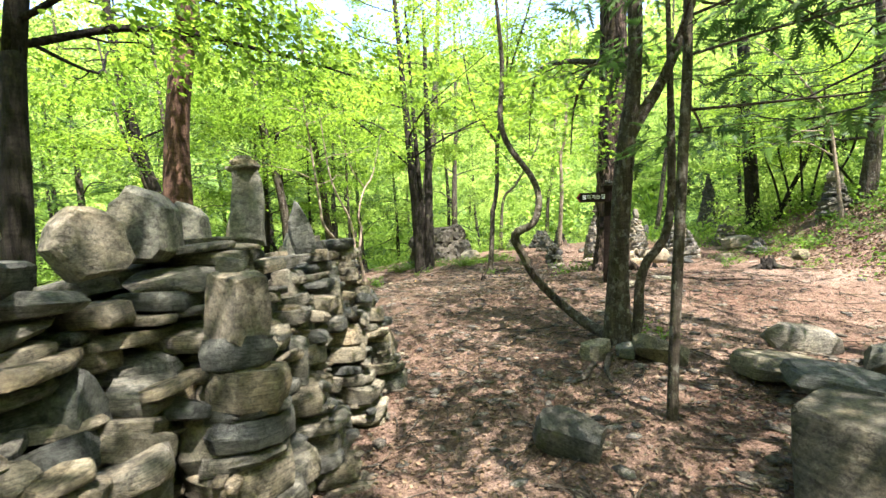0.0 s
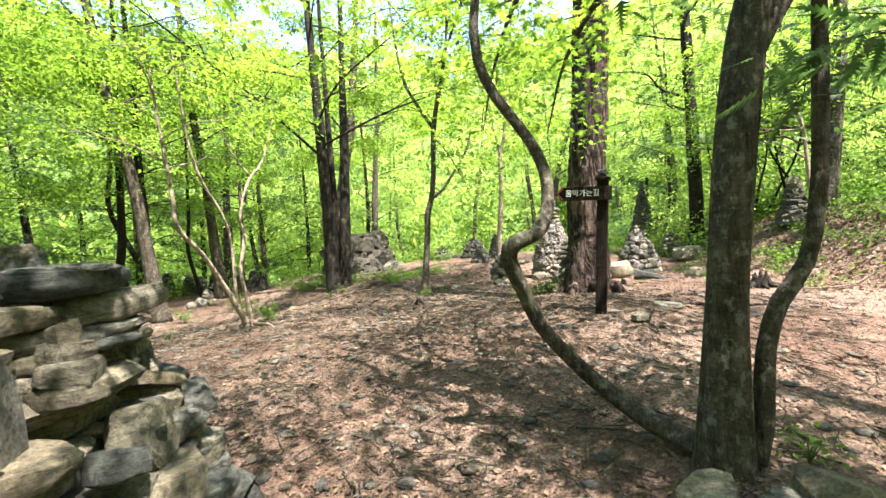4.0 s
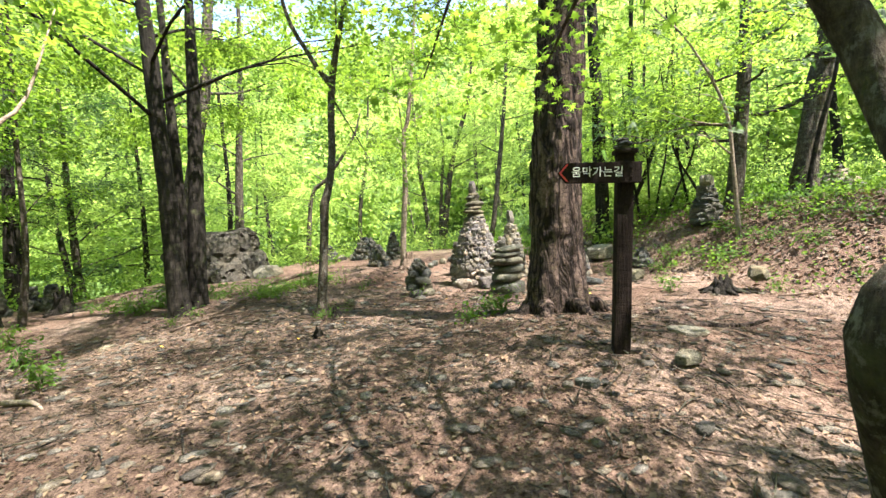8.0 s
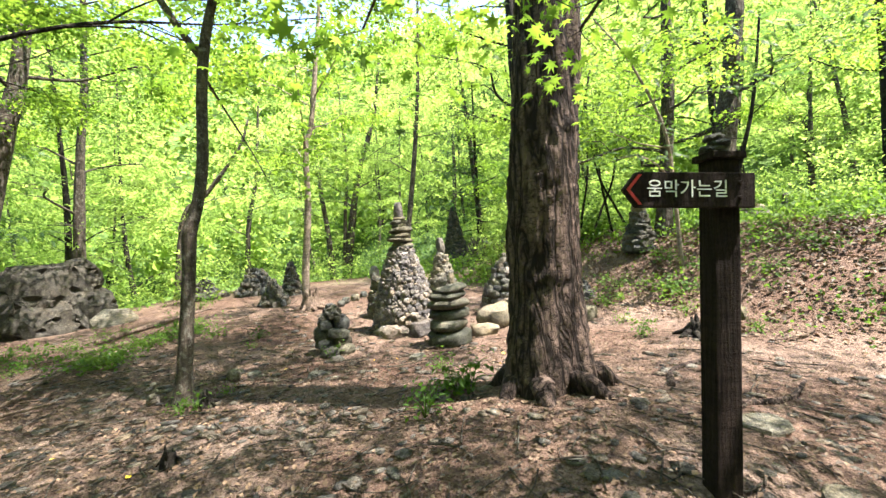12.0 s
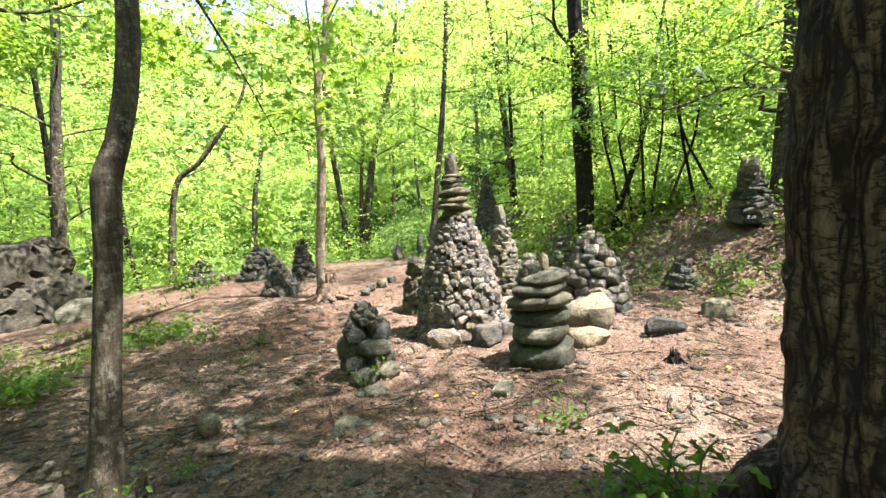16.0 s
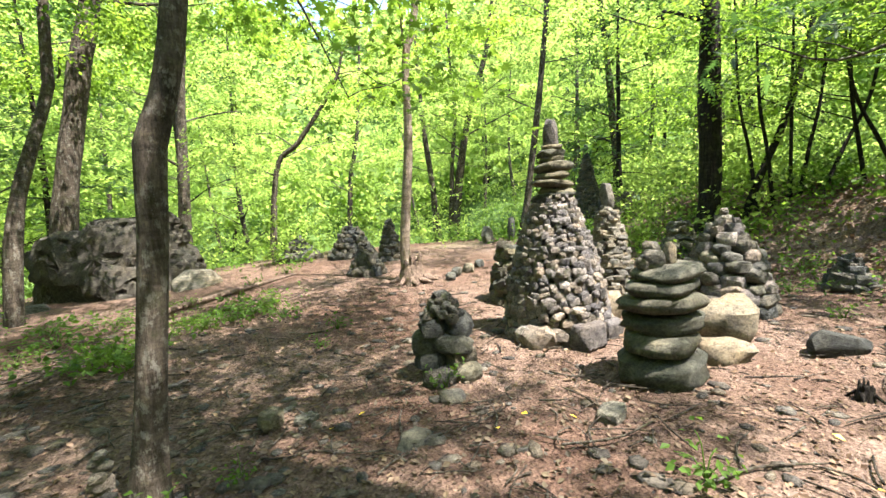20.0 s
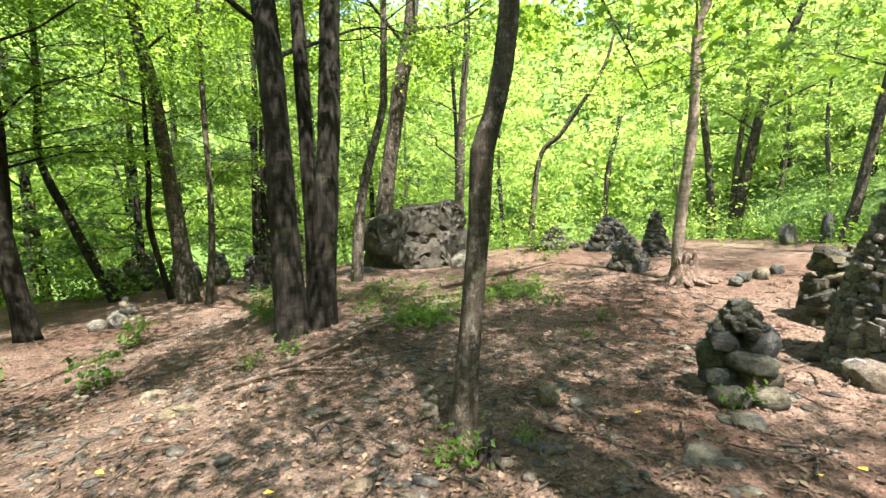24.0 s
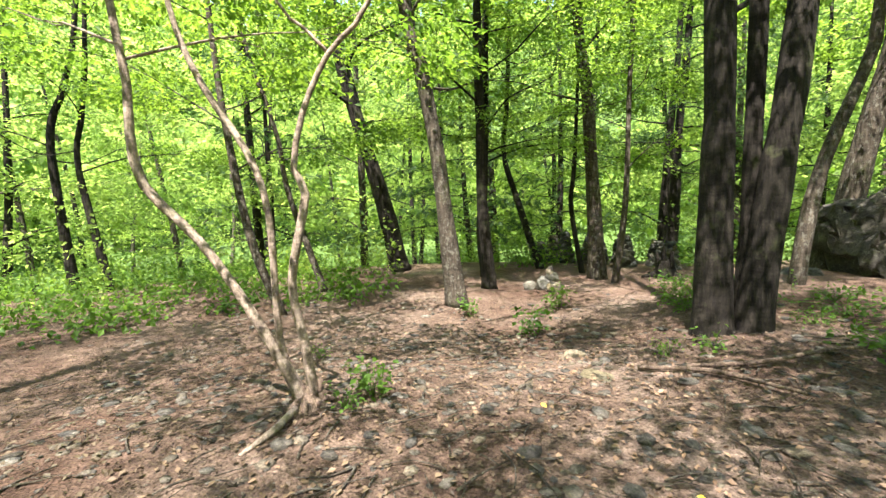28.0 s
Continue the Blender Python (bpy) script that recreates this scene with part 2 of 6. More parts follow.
def leaf_material(name, deep, bright, glow, share=0.55):
    m, nt, b = shader(name)
    nt.nodes.remove(b)
    rnd = nt.nodes.new("ShaderNodeNewGeometry").outputs["Random Per Island"]
    clump = tex(nt, "ShaderNodeTexNoise", 0.55, "World", Detail=3.0)
    col = ramp(nt, rnd, (0.0, deep), (1.0, bright))
    col = mixed(nt, 1.0, col, ramp(nt, clump.outputs[0], (0.32, (0.5, 0.6, 0.5)), (0.68, (1.3, 1.2, 1.0))), "MULTIPLY")
    thr = mixed(nt, 1.0, ramp(nt, rnd, (0.0, tuple(v * 0.5 for v in glow)), (1.0, glow)),
                ramp(nt, clump.outputs[0], (0.32, (0.45, 0.55, 0.42)), (0.68, (1.15, 1.08, 1.0))), "MULTIPLY")
    face = nt.nodes.new("ShaderNodeBsdfPrincipled")
    face.inputs["Roughness"].default_value = 0.62
    face.inputs["Specular IOR Level"].default_value = 0.3
    back = nt.nodes.new("ShaderNodeBsdfTranslucent")
    nt.links.new(col, face.inputs["Base Color"])
    nt.links.new(thr, back.inputs["Color"])
    mix = nt.nodes.new("ShaderNodeMixShader")
    mix.inputs[0].default_value = share
    nt.links.new(face.outputs[0], mix.inputs[1])
    nt.links.new(back.outputs[0], mix.inputs[2])
    nt.links.new(mix.outputs[0], nt.nodes["Material Output"].inputs[0])
    return m


LEAF = leaf_material("maple_leaf", (0.035, 0.085, 0.012), (0.09, 0.17, 0.022), (0.38, 0.6, 0.065))
LEAF_FAR = leaf_material("forest_leaf", (0.06, 0.12, 0.02), (0.16, 0.24, 0.035), (0.55, 0.76, 0.18), 0.65)
LEAF_LOW = leaf_material("shrub_leaf", (0.045, 0.1, 0.015), (0.09, 0.18, 0.025), (0.24, 0.42, 0.05))
NEEDLE = leaf_material("conifer_needle", (0.03, 0.06, 0.02), (0.05, 0.1, 0.03), (0.18, 0.34, 0.08), 0.35)
LITTER = leaf_material("leaf_litter", (0.05, 0.031, 0.022), (0.2, 0.137, 0.1), (0.2, 0.11, 0.06), 0.15)


def ground_material():
    m, nt, b = shader("forest_floor")
    big = tex(nt, "ShaderNodeTexNoise", 0.55, "World", Detail=5.0, Roughness=0.6)
    mid = tex(nt, "ShaderNodeTexNoise", 5.0, "World", Detail=6.0, Roughness=0.7)
    fine = tex(nt, "ShaderNodeTexNoise", 38.0, "World", Detail=5.0, Roughness=0.75)
    chips = tex(nt, "ShaderNodeTexVoronoi", 42.0, "World", Randomness=1.0)
    c = ramp(nt, big.outputs[0], (0.35, (0.1, 0.067, 0.051)), (0.52, (0.132, 0.099, 0.079)), (0.68, (0.185, 0.15, 0.126)))
    c = mixed(nt, 1.0, c, ramp(nt, mid.outputs[0], (0.3, (0.6, 0.55, 0.52)), (0.7, (1.35, 1.35, 1.35))), "MULTIPLY")
    c = mixed(nt, 1.0, c, ramp(nt, fine.outputs[0], (0.3, (0.35, 0.32, 0.3)), (0.7, (1.65, 1.62, 1.6))), "MULTIPLY")
    chip = ramp(nt, chips.outputs["Color"], (0.0, (0.6, 0.5, 0.45)), (1.0, (1.5, 1.4, 1.3)))
    c = mixed(nt, 0.6, c, mixed(nt, 1.0, c, chip, "MULTIPLY"))
    pos = nt.nodes.new("ShaderNodeNewGeometry").outputs["Position"]
    # trodden grey earth where the ways meet
    trod = nt.nodes.new("ShaderNodeVectorMath")
    trod.operation = "DISTANCE"
    nt.links.new(pos, trod.inputs[0])
    trod.inputs[1].default_value = (-3.2, 10.6, 0)
    part_of = nt.nodes.new("ShaderNodeMath")
    part_of.operation = "DIVIDE"
    nt.links.new(trod.outputs["Value"], part_of.inputs[0])
    part_of.inputs[1].default_value = 8.0
    c = mixed(nt, ramp(nt, part_of.outputs[0], (0.5, (1, 1, 1)), (0.8, (0, 0, 0))), c, mixed(nt, 1.0, c, (0.78, 0.8, 0.8), "MULTIPLY"))
    sep = nt.nodes.new("ShaderNodeSeparateXYZ")
    nt.links.new(pos, sep.inputs[0])
    far = nt.nodes.new("ShaderNodeVectorMath")
    far.operation = "DISTANCE"
    nt.links.new(pos, far.inputs[0])
    far.inputs[1].default_value = (2, 9, 0)
    rough = nt.nodes.new("ShaderNodeMath")
    rough.operation = "MULTIPLY_ADD"
    nt.links.new(big.outputs[0], rough.inputs[0])
    rough.inputs[1].default_value = 0.25
    div = nt.nodes.new("ShaderNodeMath")
    div.operation = "DIVIDE"
    nt.links.new(far.outputs["Value"], div.inputs[0])
    div.inputs[1].default_value = 40.0
    nt.links.new(div.outputs[0], rough.inputs[2])
    c = mixed(nt, ramp(nt, rough.outputs[0], (0.42, (0, 0, 0)), (0.6, (1, 1, 1))), c, (0.07, 0.12, 0.03))
    nt.links.new(c, b.inputs["Base Color"])
    b.inputs["Roughness"].default_value = 0.95
    b.inputs["Specular IOR Level"].default_value = 0.12
    relief(nt, b, (mid.outputs[0], 0.6), (fine.outputs[0], 0.8), (chips.outputs["Distance"], 0.6), dist=0.04)
    return m


FLOOR = ground_material()


def plain(name, colour, rough, scale=60.0, spread=0.35):
    m, nt, b = shader(name)
    n = tex(nt, "ShaderNodeTexNoise", scale, Detail=5.0)
    w = tex(nt, "ShaderNodeTexNoise", 4.0, Detail=4.0)
    c = ramp(nt, n.outputs[0], (0.3, tuple(v * (1 - spread) for v in colour)), (0.7, tuple(v * (1 + spread) for v in colour)))
    c = mixed(nt, 1.0, c, ramp(nt, w.outputs[0], (0.3, (0.8, 0.8, 0.8)), (0.7, (1.2, 1.2, 1.2))), "MULTIPLY")
    nt.links.new(c, b.inputs["Base Color"])
    b.inputs["Roughness"].default_value = rough
    relief(nt, b, (n.outputs[0], 0.3), dist=0.004)
    return m


POST = bark_material("stained_wood", (0.008, 0.0055, 0.0045), (0.022, 0.0145, 0.0115), 30.0, 0.25, 0.0, 0.06)
WHITE = plain("white_paint", (0.75, 0.75, 0.72), 0.6, 80, 0.08)
RED = plain("red_paint", (0.4, 0.025, 0.025), 0.5, 80, 0.12)
YELLOW = plain("yellow_leaf", (0.75, 0.5, 0.03), 0.6, 40, 0.2)


# ---- mesh helpers ----
def mesh_of(name, verts, faces, mat, smoothed=True):
    me = bpy.data.meshes.new(name)
    me.from_pydata([tuple(v) for v in verts], [], faces)
    if mat:
        me.materials.append(mat)
    if smoothed:
        me.polygons.foreach_set("use_smooth", [True] * len(me.polygons))
    me.update()
    return me


def array_mesh(name, verts, faces, mat, smoothed=False):
    """A mesh from arrays in which every face has the same number of corners."""
    me = bpy.data.meshes.new(name)
    n, k = faces.shape
    me.vertices.add(len(verts))
    me.vertices.foreach_set("co", np.ascontiguousarray(verts, dtype=np.float32).ravel())
    me.loops.add(n * k)
    me.loops.foreach_set("vertex_index", np.ascontiguousarray(faces, dtype=np.int32).ravel())
    me.polygons.add(n)
    me.polygons.foreach_set("loop_start", np.arange(0, n * k, k, dtype=np.int32))
    me.polygons.foreach_set("use_smooth", np.full(n, smoothed))
    me.materials.append(mat)
    me.update()
    me.validate()
    return me


def part(name, me, parent, label=""):
    ob = new(name, me)
    ob.parent = parent
    if label:
        tagged(ob, label)
    return ob


def thing(name, at, label, category, group="", kind=""):
    ob = new(name)
    ob.location = at
    return tagged(ob, label, category, group, kind)


def floor_z(x, y):
    return float(ground(x, y))


def spline(pts, step):
    """Points of a smooth curve through rows of numbers."""
    p = np.array(pts, float)
    p = np.vstack([2 * p[0] - p[1], p, 2 * p[-1] - p[-2]])
    out = []
    for i in range(1, len(p) - 2):
        n = max(2, int(np.linalg.norm(p[i + 1, :3] - p[i, :3]) / step))
        for u in np.arange(n) / n:
            q = 0.5 * (2 * p[i] + (p[i + 1] - p[i - 1]) * u + (2 * p[i - 1] - 5 * p[i] + 4 * p[i + 1] - p[i + 2]) * u * u
                       + (3 * p[i] - p[i - 1] - 3 * p[i + 1] + p[i + 2]) * u ** 3)
            out.append(q)
    out.append(p[-2])
    return np.array(out)


def tube(pts, sides=10, step=0.15, lumps=0.08, seed=0, flare=0.0):
    """Vertices and faces of a tapered, slightly lumpy stem through rows of x, y, z, radius."""
    c = spline(pts, step)
    c[:, 3] = np.maximum(c[:, 3], 0.003)
    n = len(c)
    tang = np.gradient(c[:, :3], axis=0)
    tang /= np.linalg.norm(tang, axis=1)[:, None] + 1e-9
    u = np.cross(tang[0], (0.3, 1, 0.1))
    u /= np.linalg.norm(u)
    ang = np.arange(sides) * 2 * np.pi / sides
    rng = np.random.default_rng(seed)
    ph = rng.uniform(0, 6.28, 6)
    verts = np.zeros((n, sides, 3))
    for i in range(n):
        u = u - tang[i] * (u @ tang[i])
        u /= np.linalg.norm(u) + 1e-9
        w = np.cross(tang[i], u)
        s = i * step
        r = c[i, 3] * (1 + lumps * (np.sin(2 * ang + ph[0] + s * 1.7) * 0.6 + np.sin(3 * ang + ph[1] - s * 2.3) * 0.5 + np.sin(s * 5.1 + ph[2]) * 0.35))
        if flare:
            k = np.exp(-max(0, c[i, 2] - c[0, 2]) / 0.28)
            r = r * (1 + flare * k * (0.55 + 0.45 * np.sin(5 * ang + ph[3]) + 0.3 * np.sin(3 * ang + ph[4])))
        verts[i] = c[i, :3] + r[:, None] * (np.cos(ang)[:, None] * u + np.sin(ang)[:, None] * w)
    idx = np.arange(n * sides).reshape(n, sides)
    a, b = idx[:-1], idx[1:]
    quads = np.stack([a, np.roll(a, -1, 1), np.roll(b, -1, 1), b], -1).reshape(-1, 4)
    faces = [tuple(int(v) for v in q) for q in quads] + [tuple(int(v) for v in idx[-1]), tuple(int(v) for v in idx[0][::-1])]
    return verts.reshape(-1, 3), faces


def joined(pieces):
    """One list of vertices and faces from several."""
    vs, fs, k = [], [], 0
    for v, f in pieces:
        vs.append(np.asarray(v))
        fs += [tuple(i + k for i in q) for q in f]
        k += len(v)
    return np.vstack(vs), fs


# ---- leaves ----
KITE = np.array([(0, 0, 0), (0.33, 0.45, 0.07), (0, 1, -0.08), (-0.33, 0.45, 0.07)])
MAPLE = np.array([(0, 0, 0), (0.3, -0.12, -0.06), (0.2, 0.16, 0.02), (0.62, 0.28, -0.07), (0.24, 0.42, 0.03), (0.42, 0.86, -0.07), (0.1, 0.58, 0.03), (0, 1.08, -0.09),
                  (-0.1, 0.58, 0.03), (-0.42, 0.86, -0.07), (-0.24, 0.42, 0.03), (-0.62, 0.28, -0.07), (-0.2, 0.16, 0.02), (-0.3, -0.12, -0.06)])
FROND = np.array([(0.01, 0, 0)] + [(w, y, z) for k in range(7) for w, y, z in ((0.3 - 0.035 * k, 0.16 + 0.12 * k, -0.03), (0.03, 0.13 + 0.12 * k, 0.0))] + [(0, 1.05, -0.1)]
                 + [(-w, y, z) for k in range(6, -1, -1) for w, y, z in ((0.03, 0.13 + 0.12 * k, 0.0), (0.3 - 0.035 * k, 0.16 + 0.12 * k, -0.03))] + [(-0.01, 0, 0)])
NEEDLES = np.array([(-0.07, 0, 0), (0.07, 0, 0), (0.1, 0.6, -0.04), (0.0, 1, -0.12), (-0.1, 0.6, -0.04)])


def leaves(name, at, yaw, size, rng, template, mat, tilt=0.55):
    """One mesh of many leaves: places, headings and sizes, each leaf tilted by chance."""
    n = len(at)
    pitch, roll = rng.normal(-0.25, tilt, n), rng.normal(0, tilt, n)
    t = template[None] * size[:, None, None]
    cr, sr = np.cos(roll)[:, None], np.sin(roll)[:, None]
    x, y, z = t[..., 0] * cr + t[..., 2] * sr, t[..., 1], -t[..., 0] * sr + t[..., 2] * cr
    cp, sp = np.cos(pitch)[:, None], np.sin(pitch)[:, None]
    y, z = y * cp - z * sp, y * sp + z * cp
    cy, sy = np.cos(yaw)[:, None], np.sin(yaw)[:, None]
    x, y = x * cy - y * sy, x * sy + y * cy
    v = np.stack([x, y, z], -1) + at[:, None, :]
    k = len(template)
    return array_mesh(name, v.reshape(-1, 3), np.arange(n * k).reshape(n, k), mat)


def sprays(tips, per, reach, rng, droop=0.25):
    """Places and headings of leaves in flat fans that hang outwards from the tips (x, y, z, heading)."""
    at, yaw = [], []
    for x, y, z, h in tips:
        n = max(3, int(per * rng.uniform(0.6, 1.4)))
        r = reach * rng.uniform(0.6, 1.3) * np.sqrt(rng.uniform(0.02, 1, n))
        a = h + rng.normal(0, 0.75, n)
        d = droop * rng.uniform(0.3, 1.5)
        at.append(np.stack([x - np.sin(a) * r, y + np.cos(a) * r, z - d * r * r / reach + rng.normal(0, 0.06, n) * (1 + r)], -1))
        yaw.append(a + rng.normal(0, 0.8, n))
    return np.vstack(at), np.concatenate(yaw)


def limb_path(start, heading, length, rise, r, rng):
    x, y, z = start
    rows = [(x, y, z, r)]
    for k in (0.35, 0.7, 1.0):
        h = heading + rng.normal(0, 0.22)
        rows.append((x - math.sin(h) * length * k, y + math.cos(h) * length * k, z + rise * length * k * (1.1 - 0.35 * k) + rng.normal(0, 0.05) * length, r * (1 - 0.8 * k)))
    return rows


def tree(name, label, stems, bark, group="", limbs=8, low=2.5, high=9.0, spread=2.2, rise=0.45, per=60, size=0.082,
         leaf=None, template=None, sides=10, seed=1, flare=0.0, reach=0.9, headings=None, category="tree", lumps=0.08, boughs=()):
    """A tree: stems through rows of x, y, z, radius, limbs grown from the first stem between two heights, and a crown of leaves in flat sprays."""
    rng = np.random.default_rng(seed)
    root = stems[0][0]
    top = thing(name, root[:3], label, category, group)
    base = np.array(root[:3])

    def local(rows):
        return [(r[0] - base[0], r[1] - base[1], r[2] - base[2], r[3]) for r in rows]
    for i, rows in enumerate(stems):
        part("trunk" if i == 0 else "stem", mesh_of("trunk", *tube(local(rows), sides, 0.14, lumps, seed + i, flare if i == 0 else 0), bark), top)
    tips = []
    curve = spline(stems[0], 0.1)
    for i in range(limbs):
        h = low + (high - low) * (i + rng.uniform(0, 0.9)) / max(limbs, 1)
        k = int(np.argmin(np.abs(curve[:, 2] - h)))
        if abs(curve[k, 2] - h) > 0.6:
            continue
        head = headings[i % len(headings)] + rng.normal(0, 0.3) if headings else i * 2.4 + rng.uniform(-0.5, 0.5)
        length = spread * rng.uniform(0.65, 1.25) * (1.15 - 0.5 * (h - low) / max(high - low, 0.1))
        rows = limb_path(curve[k, :3], head, length, rise * rng.uniform(0.5, 1.4), max(0.012, curve[k, 3] * 0.27), rng)
        pieces = [tube(local(rows), 6, 0.3, 0.05, seed + i)]
        c = spline(rows, 0.25)
        for j in range(int(len(c) * 0.3), len(c), 2):
            hd = head + (0.9 if j % 4 else -0.9) * rng.uniform(0.3, 1.2)
            tw = limb_path(c[j, :3], hd, 0.5 * length * rng.uniform(0.4, 0.9), 0.2, c[j, 3] * 0.6, rng)
            pieces.append(tube(local(tw), 4, 0.4, 0.0))
            tips.append((*tw[-1][:3], hd))
            tips.append((*tw[2][:3], hd))
        tips.append((*rows[-1][:3], head))
        part("limb", mesh_of("limb", *joined(pieces), bark), top)
    for b, rows in enumerate(boughs):
        pieces = [tube(local(rows), 6, 0.2, 0.05, seed + b)]
        c = spline(rows, 0.16)
        for j in range(3, len(c)):
            d = c[j] - c[j - 1]
            hd = math.atan2(-d[0], d[1]) + (0.8 if j % 2 else -0.8) * rng.uniform(0.6, 1.3)
            tw = limb_path(c[j, :3], hd, rng.uniform(0.3, 0.7), -0.05, max(c[j, 3] * 0.4, 0.004), rng)
            pieces.append(tube(local(tw), 4, 0.3, 0.0))
            tips += [(*tw[-1][:3], hd), (*tw[1][:3], hd)]
        part("limb", mesh_of("limb", *joined(pieces), bark), top)
    for rows in stems[1:]:
        tips += [(*rows[-1][:3], a) for a in (0, 2.1, 4.2)]
    if tips and leaf:
        fine = leaf is LEAF and template is None
        at, yaw = sprays(tips, per * 2.4 if fine else per, reach * 0.85 if fine else reach, rng)
        part("crown", leaves("crown", at - base, yaw, rng.uniform(0.65, 1.25, len(at)) * size, rng, KITE if template is None else template, leaf, 0.4), top)
    return top


# ---- stones ----
def stone_mesh(name, seed, mat, style="slab", sharp=24):
    """A broken stone about one metre long in each direction: the hull of uneven rings of points, with worn edges."""
    rng = np.random.default_rng(seed)
    rings = {"slab": ((-0.5, 0.86, 8), (-0.2, 1.0, 5), (0.22, 0.98, 5), (0.5, 0.84, 8)),
             "block": ((-0.5, 0.78, 6), (-0.15, 1.0, 7), (0.25, 0.95, 6), (0.5, 0.66, 6)),
             "loaf": ((-0.5, 0.8, 7), (-0.22, 1.0, 6), (0.2, 0.98, 6), (0.5, 0.76, 7)),
             "plinth": ((-0.5, 0.95, 7), (0.0, 0.96, 6), (0.35, 0.84, 6), (0.5, 0.55, 6))}[style]
    bm = bmesh.new()
    skew = rng.uniform(-0.12, 0.12, 2)
    for z, r, n in rings:
        t0 = rng.uniform(0, 6.28)
        for i in range(n):
            a = t0 + 6.28 * (i + rng.uniform(-0.3, 0.3)) / n
            k = r * rng.uniform(0.8, 1.08) * 0.5 / (abs(math.cos(a)) ** 3 + abs(math.sin(a)) ** 3) ** (1 / 3)
            bm.verts.new((math.cos(a) * k + skew[0] * z, math.sin(a) * k + skew[1] * z, z + rng.uniform(-0.05, 0.05)))
    bmesh.ops.convex_hull(bm, input=bm.verts[:])
    bmesh.ops.delete(bm, geom=[v for v in bm.verts if not v.link_faces], context="VERTS")
    bmesh.ops.dissolve_limit(bm, angle_limit=radians(9), verts=bm.verts[:], edges=bm.edges[:])
    bmesh.ops.bevel(bm, geom=bm.edges[:], offset=0.018, segments=1, affect="EDGES", profile=0.6)
    off = Vector(rng.uniform(-50, 50, 3))
    for v in bm.verts:
        v.co *= 1 + 0.09 * noise.noise(v.co * 4 + off) + 0.03 * noise.noise(v.co * 11 + off)
    me = bpy.data.meshes.new(name)
    bm.to_mesh(me)
    bm.free()
    me.materials.append(mat)
    me.polygons.foreach_set("use_smooth", [True] * len(me.polygons))
    me.set_sharp_from_angle(angle=radians(sharp))
    return me


def slate_mesh(name, seed, mat, style="slab", sharp=13):
    """A split slate one metre long in each direction: an uneven outline with worn corners, cut between two flat cleaved faces.
    Slabs lie with their thickness along z; the upright styles stand with it along y."""
    rng = np.random.default_rng(seed)
    if style == "slab":
        n = int(rng.integers(8, 12))
        power = rng.uniform(2.6, 5.0)
        a = (np.arange(n) + rng.uniform(-0.28, 0.28, n)) * 2 * np.pi / n + rng.uniform(0, 6.28)
        r = rng.uniform(0.84, 1.05, n) * 0.5 / (np.abs(np.cos(a)) ** power + np.abs(np.sin(a)) ** power) ** (1 / power)
        u, v = r * np.cos(a), r * np.sin(a)
    else:
        side = {"pillar": ((-0.5, 0.47), (-0.3, 0.5), (0.05, 0.47), (0.3, 0.4), (0.44, 0.32), (0.5, 0.16)),
                "spire": ((-0.5, 0.42), (-0.38, 0.5), (-0.1, 0.48), (0.12, 0.4), (0.3, 0.26), (0.44, 0.1), (0.5, 0.03)),
                "round": ((-0.5, 0.3), (-0.35, 0.45), (0.0, 0.5), (0.25, 0.42), (0.42, 0.26), (0.5, 0.1)),
                "block": ((-0.5, 0.46), (-0.2, 0.5), (0.2, 0.48), (0.42, 0.42), (0.5, 0.3))}[style]
        half = [(w * rng.uniform(0.86, 1.05), h + rng.uniform(-0.03, 0.03)) for h, w in side]
        other = [(-w * rng.uniform(0.8, 1.05), h + rng.uniform(-0.04, 0.04)) for h, w in side]
        lean = rng.uniform(-0.1, 0.1)
        pts = half + other[::-1]
        u = np.array([q[0] + lean * q[1] for q in pts])
        v = np.array([q[1] for q in pts])
        n = len(pts)
    wedge, twist = rng.uniform(-0.3, 0.3), rng.uniform(-0.22, 0.22)
    rings = ((-0.5, rng.uniform(0.8, 0.9)), (-0.4, rng.uniform(0.93, 0.98)), (rng.uniform(-0.1, 0.1), rng.uniform(0.98, 1.02)), (0.38, rng.uniform(0.92, 0.98)), (0.5, rng.uniform(0.78, 0.9)))
    verts, off = [], Vector(rng.uniform(-50, 50, 3))
    for w, inset in rings:
        j = rng.uniform(0.92, 1.04, n)
        for q in range(n):
            x, y = u[q] * inset * j[q], v[q] * inset * j[q]
            z = w * (1 + wedge * u[q] * 2 + twist * v[q] * 2)
            z += 0.07 * noise.noise(Vector((x * 3, y * 3, w)) + off)
            verts.append((x, y, z) if style == "slab" else (x, z, y))
    k = len(rings)
    faces = [(i * n + q, i * n + (q + 1) % n, (i + 1) * n + (q + 1) % n, (i + 1) * n + q) for i in range(k - 1) for q in range(n)]
    for base, flip in ((0, True), ((k - 1) * n, False)):
        c = len(verts)
        verts.append(tuple(np.mean(verts[base:base + n], axis=0) * (1.06 if style == "slab" else 1.0)))
        faces += [(base + (q + 1) % n, base + q, c) if flip else (base + q, base + (q + 1) % n, c) for q in range(n)]
    if style != "slab":
        faces = [f[::-1] for f in faces]
    me = mesh_of(name, verts, faces, mat)
    me.set_sharp_from_angle(angle=radians(sharp))
    return me


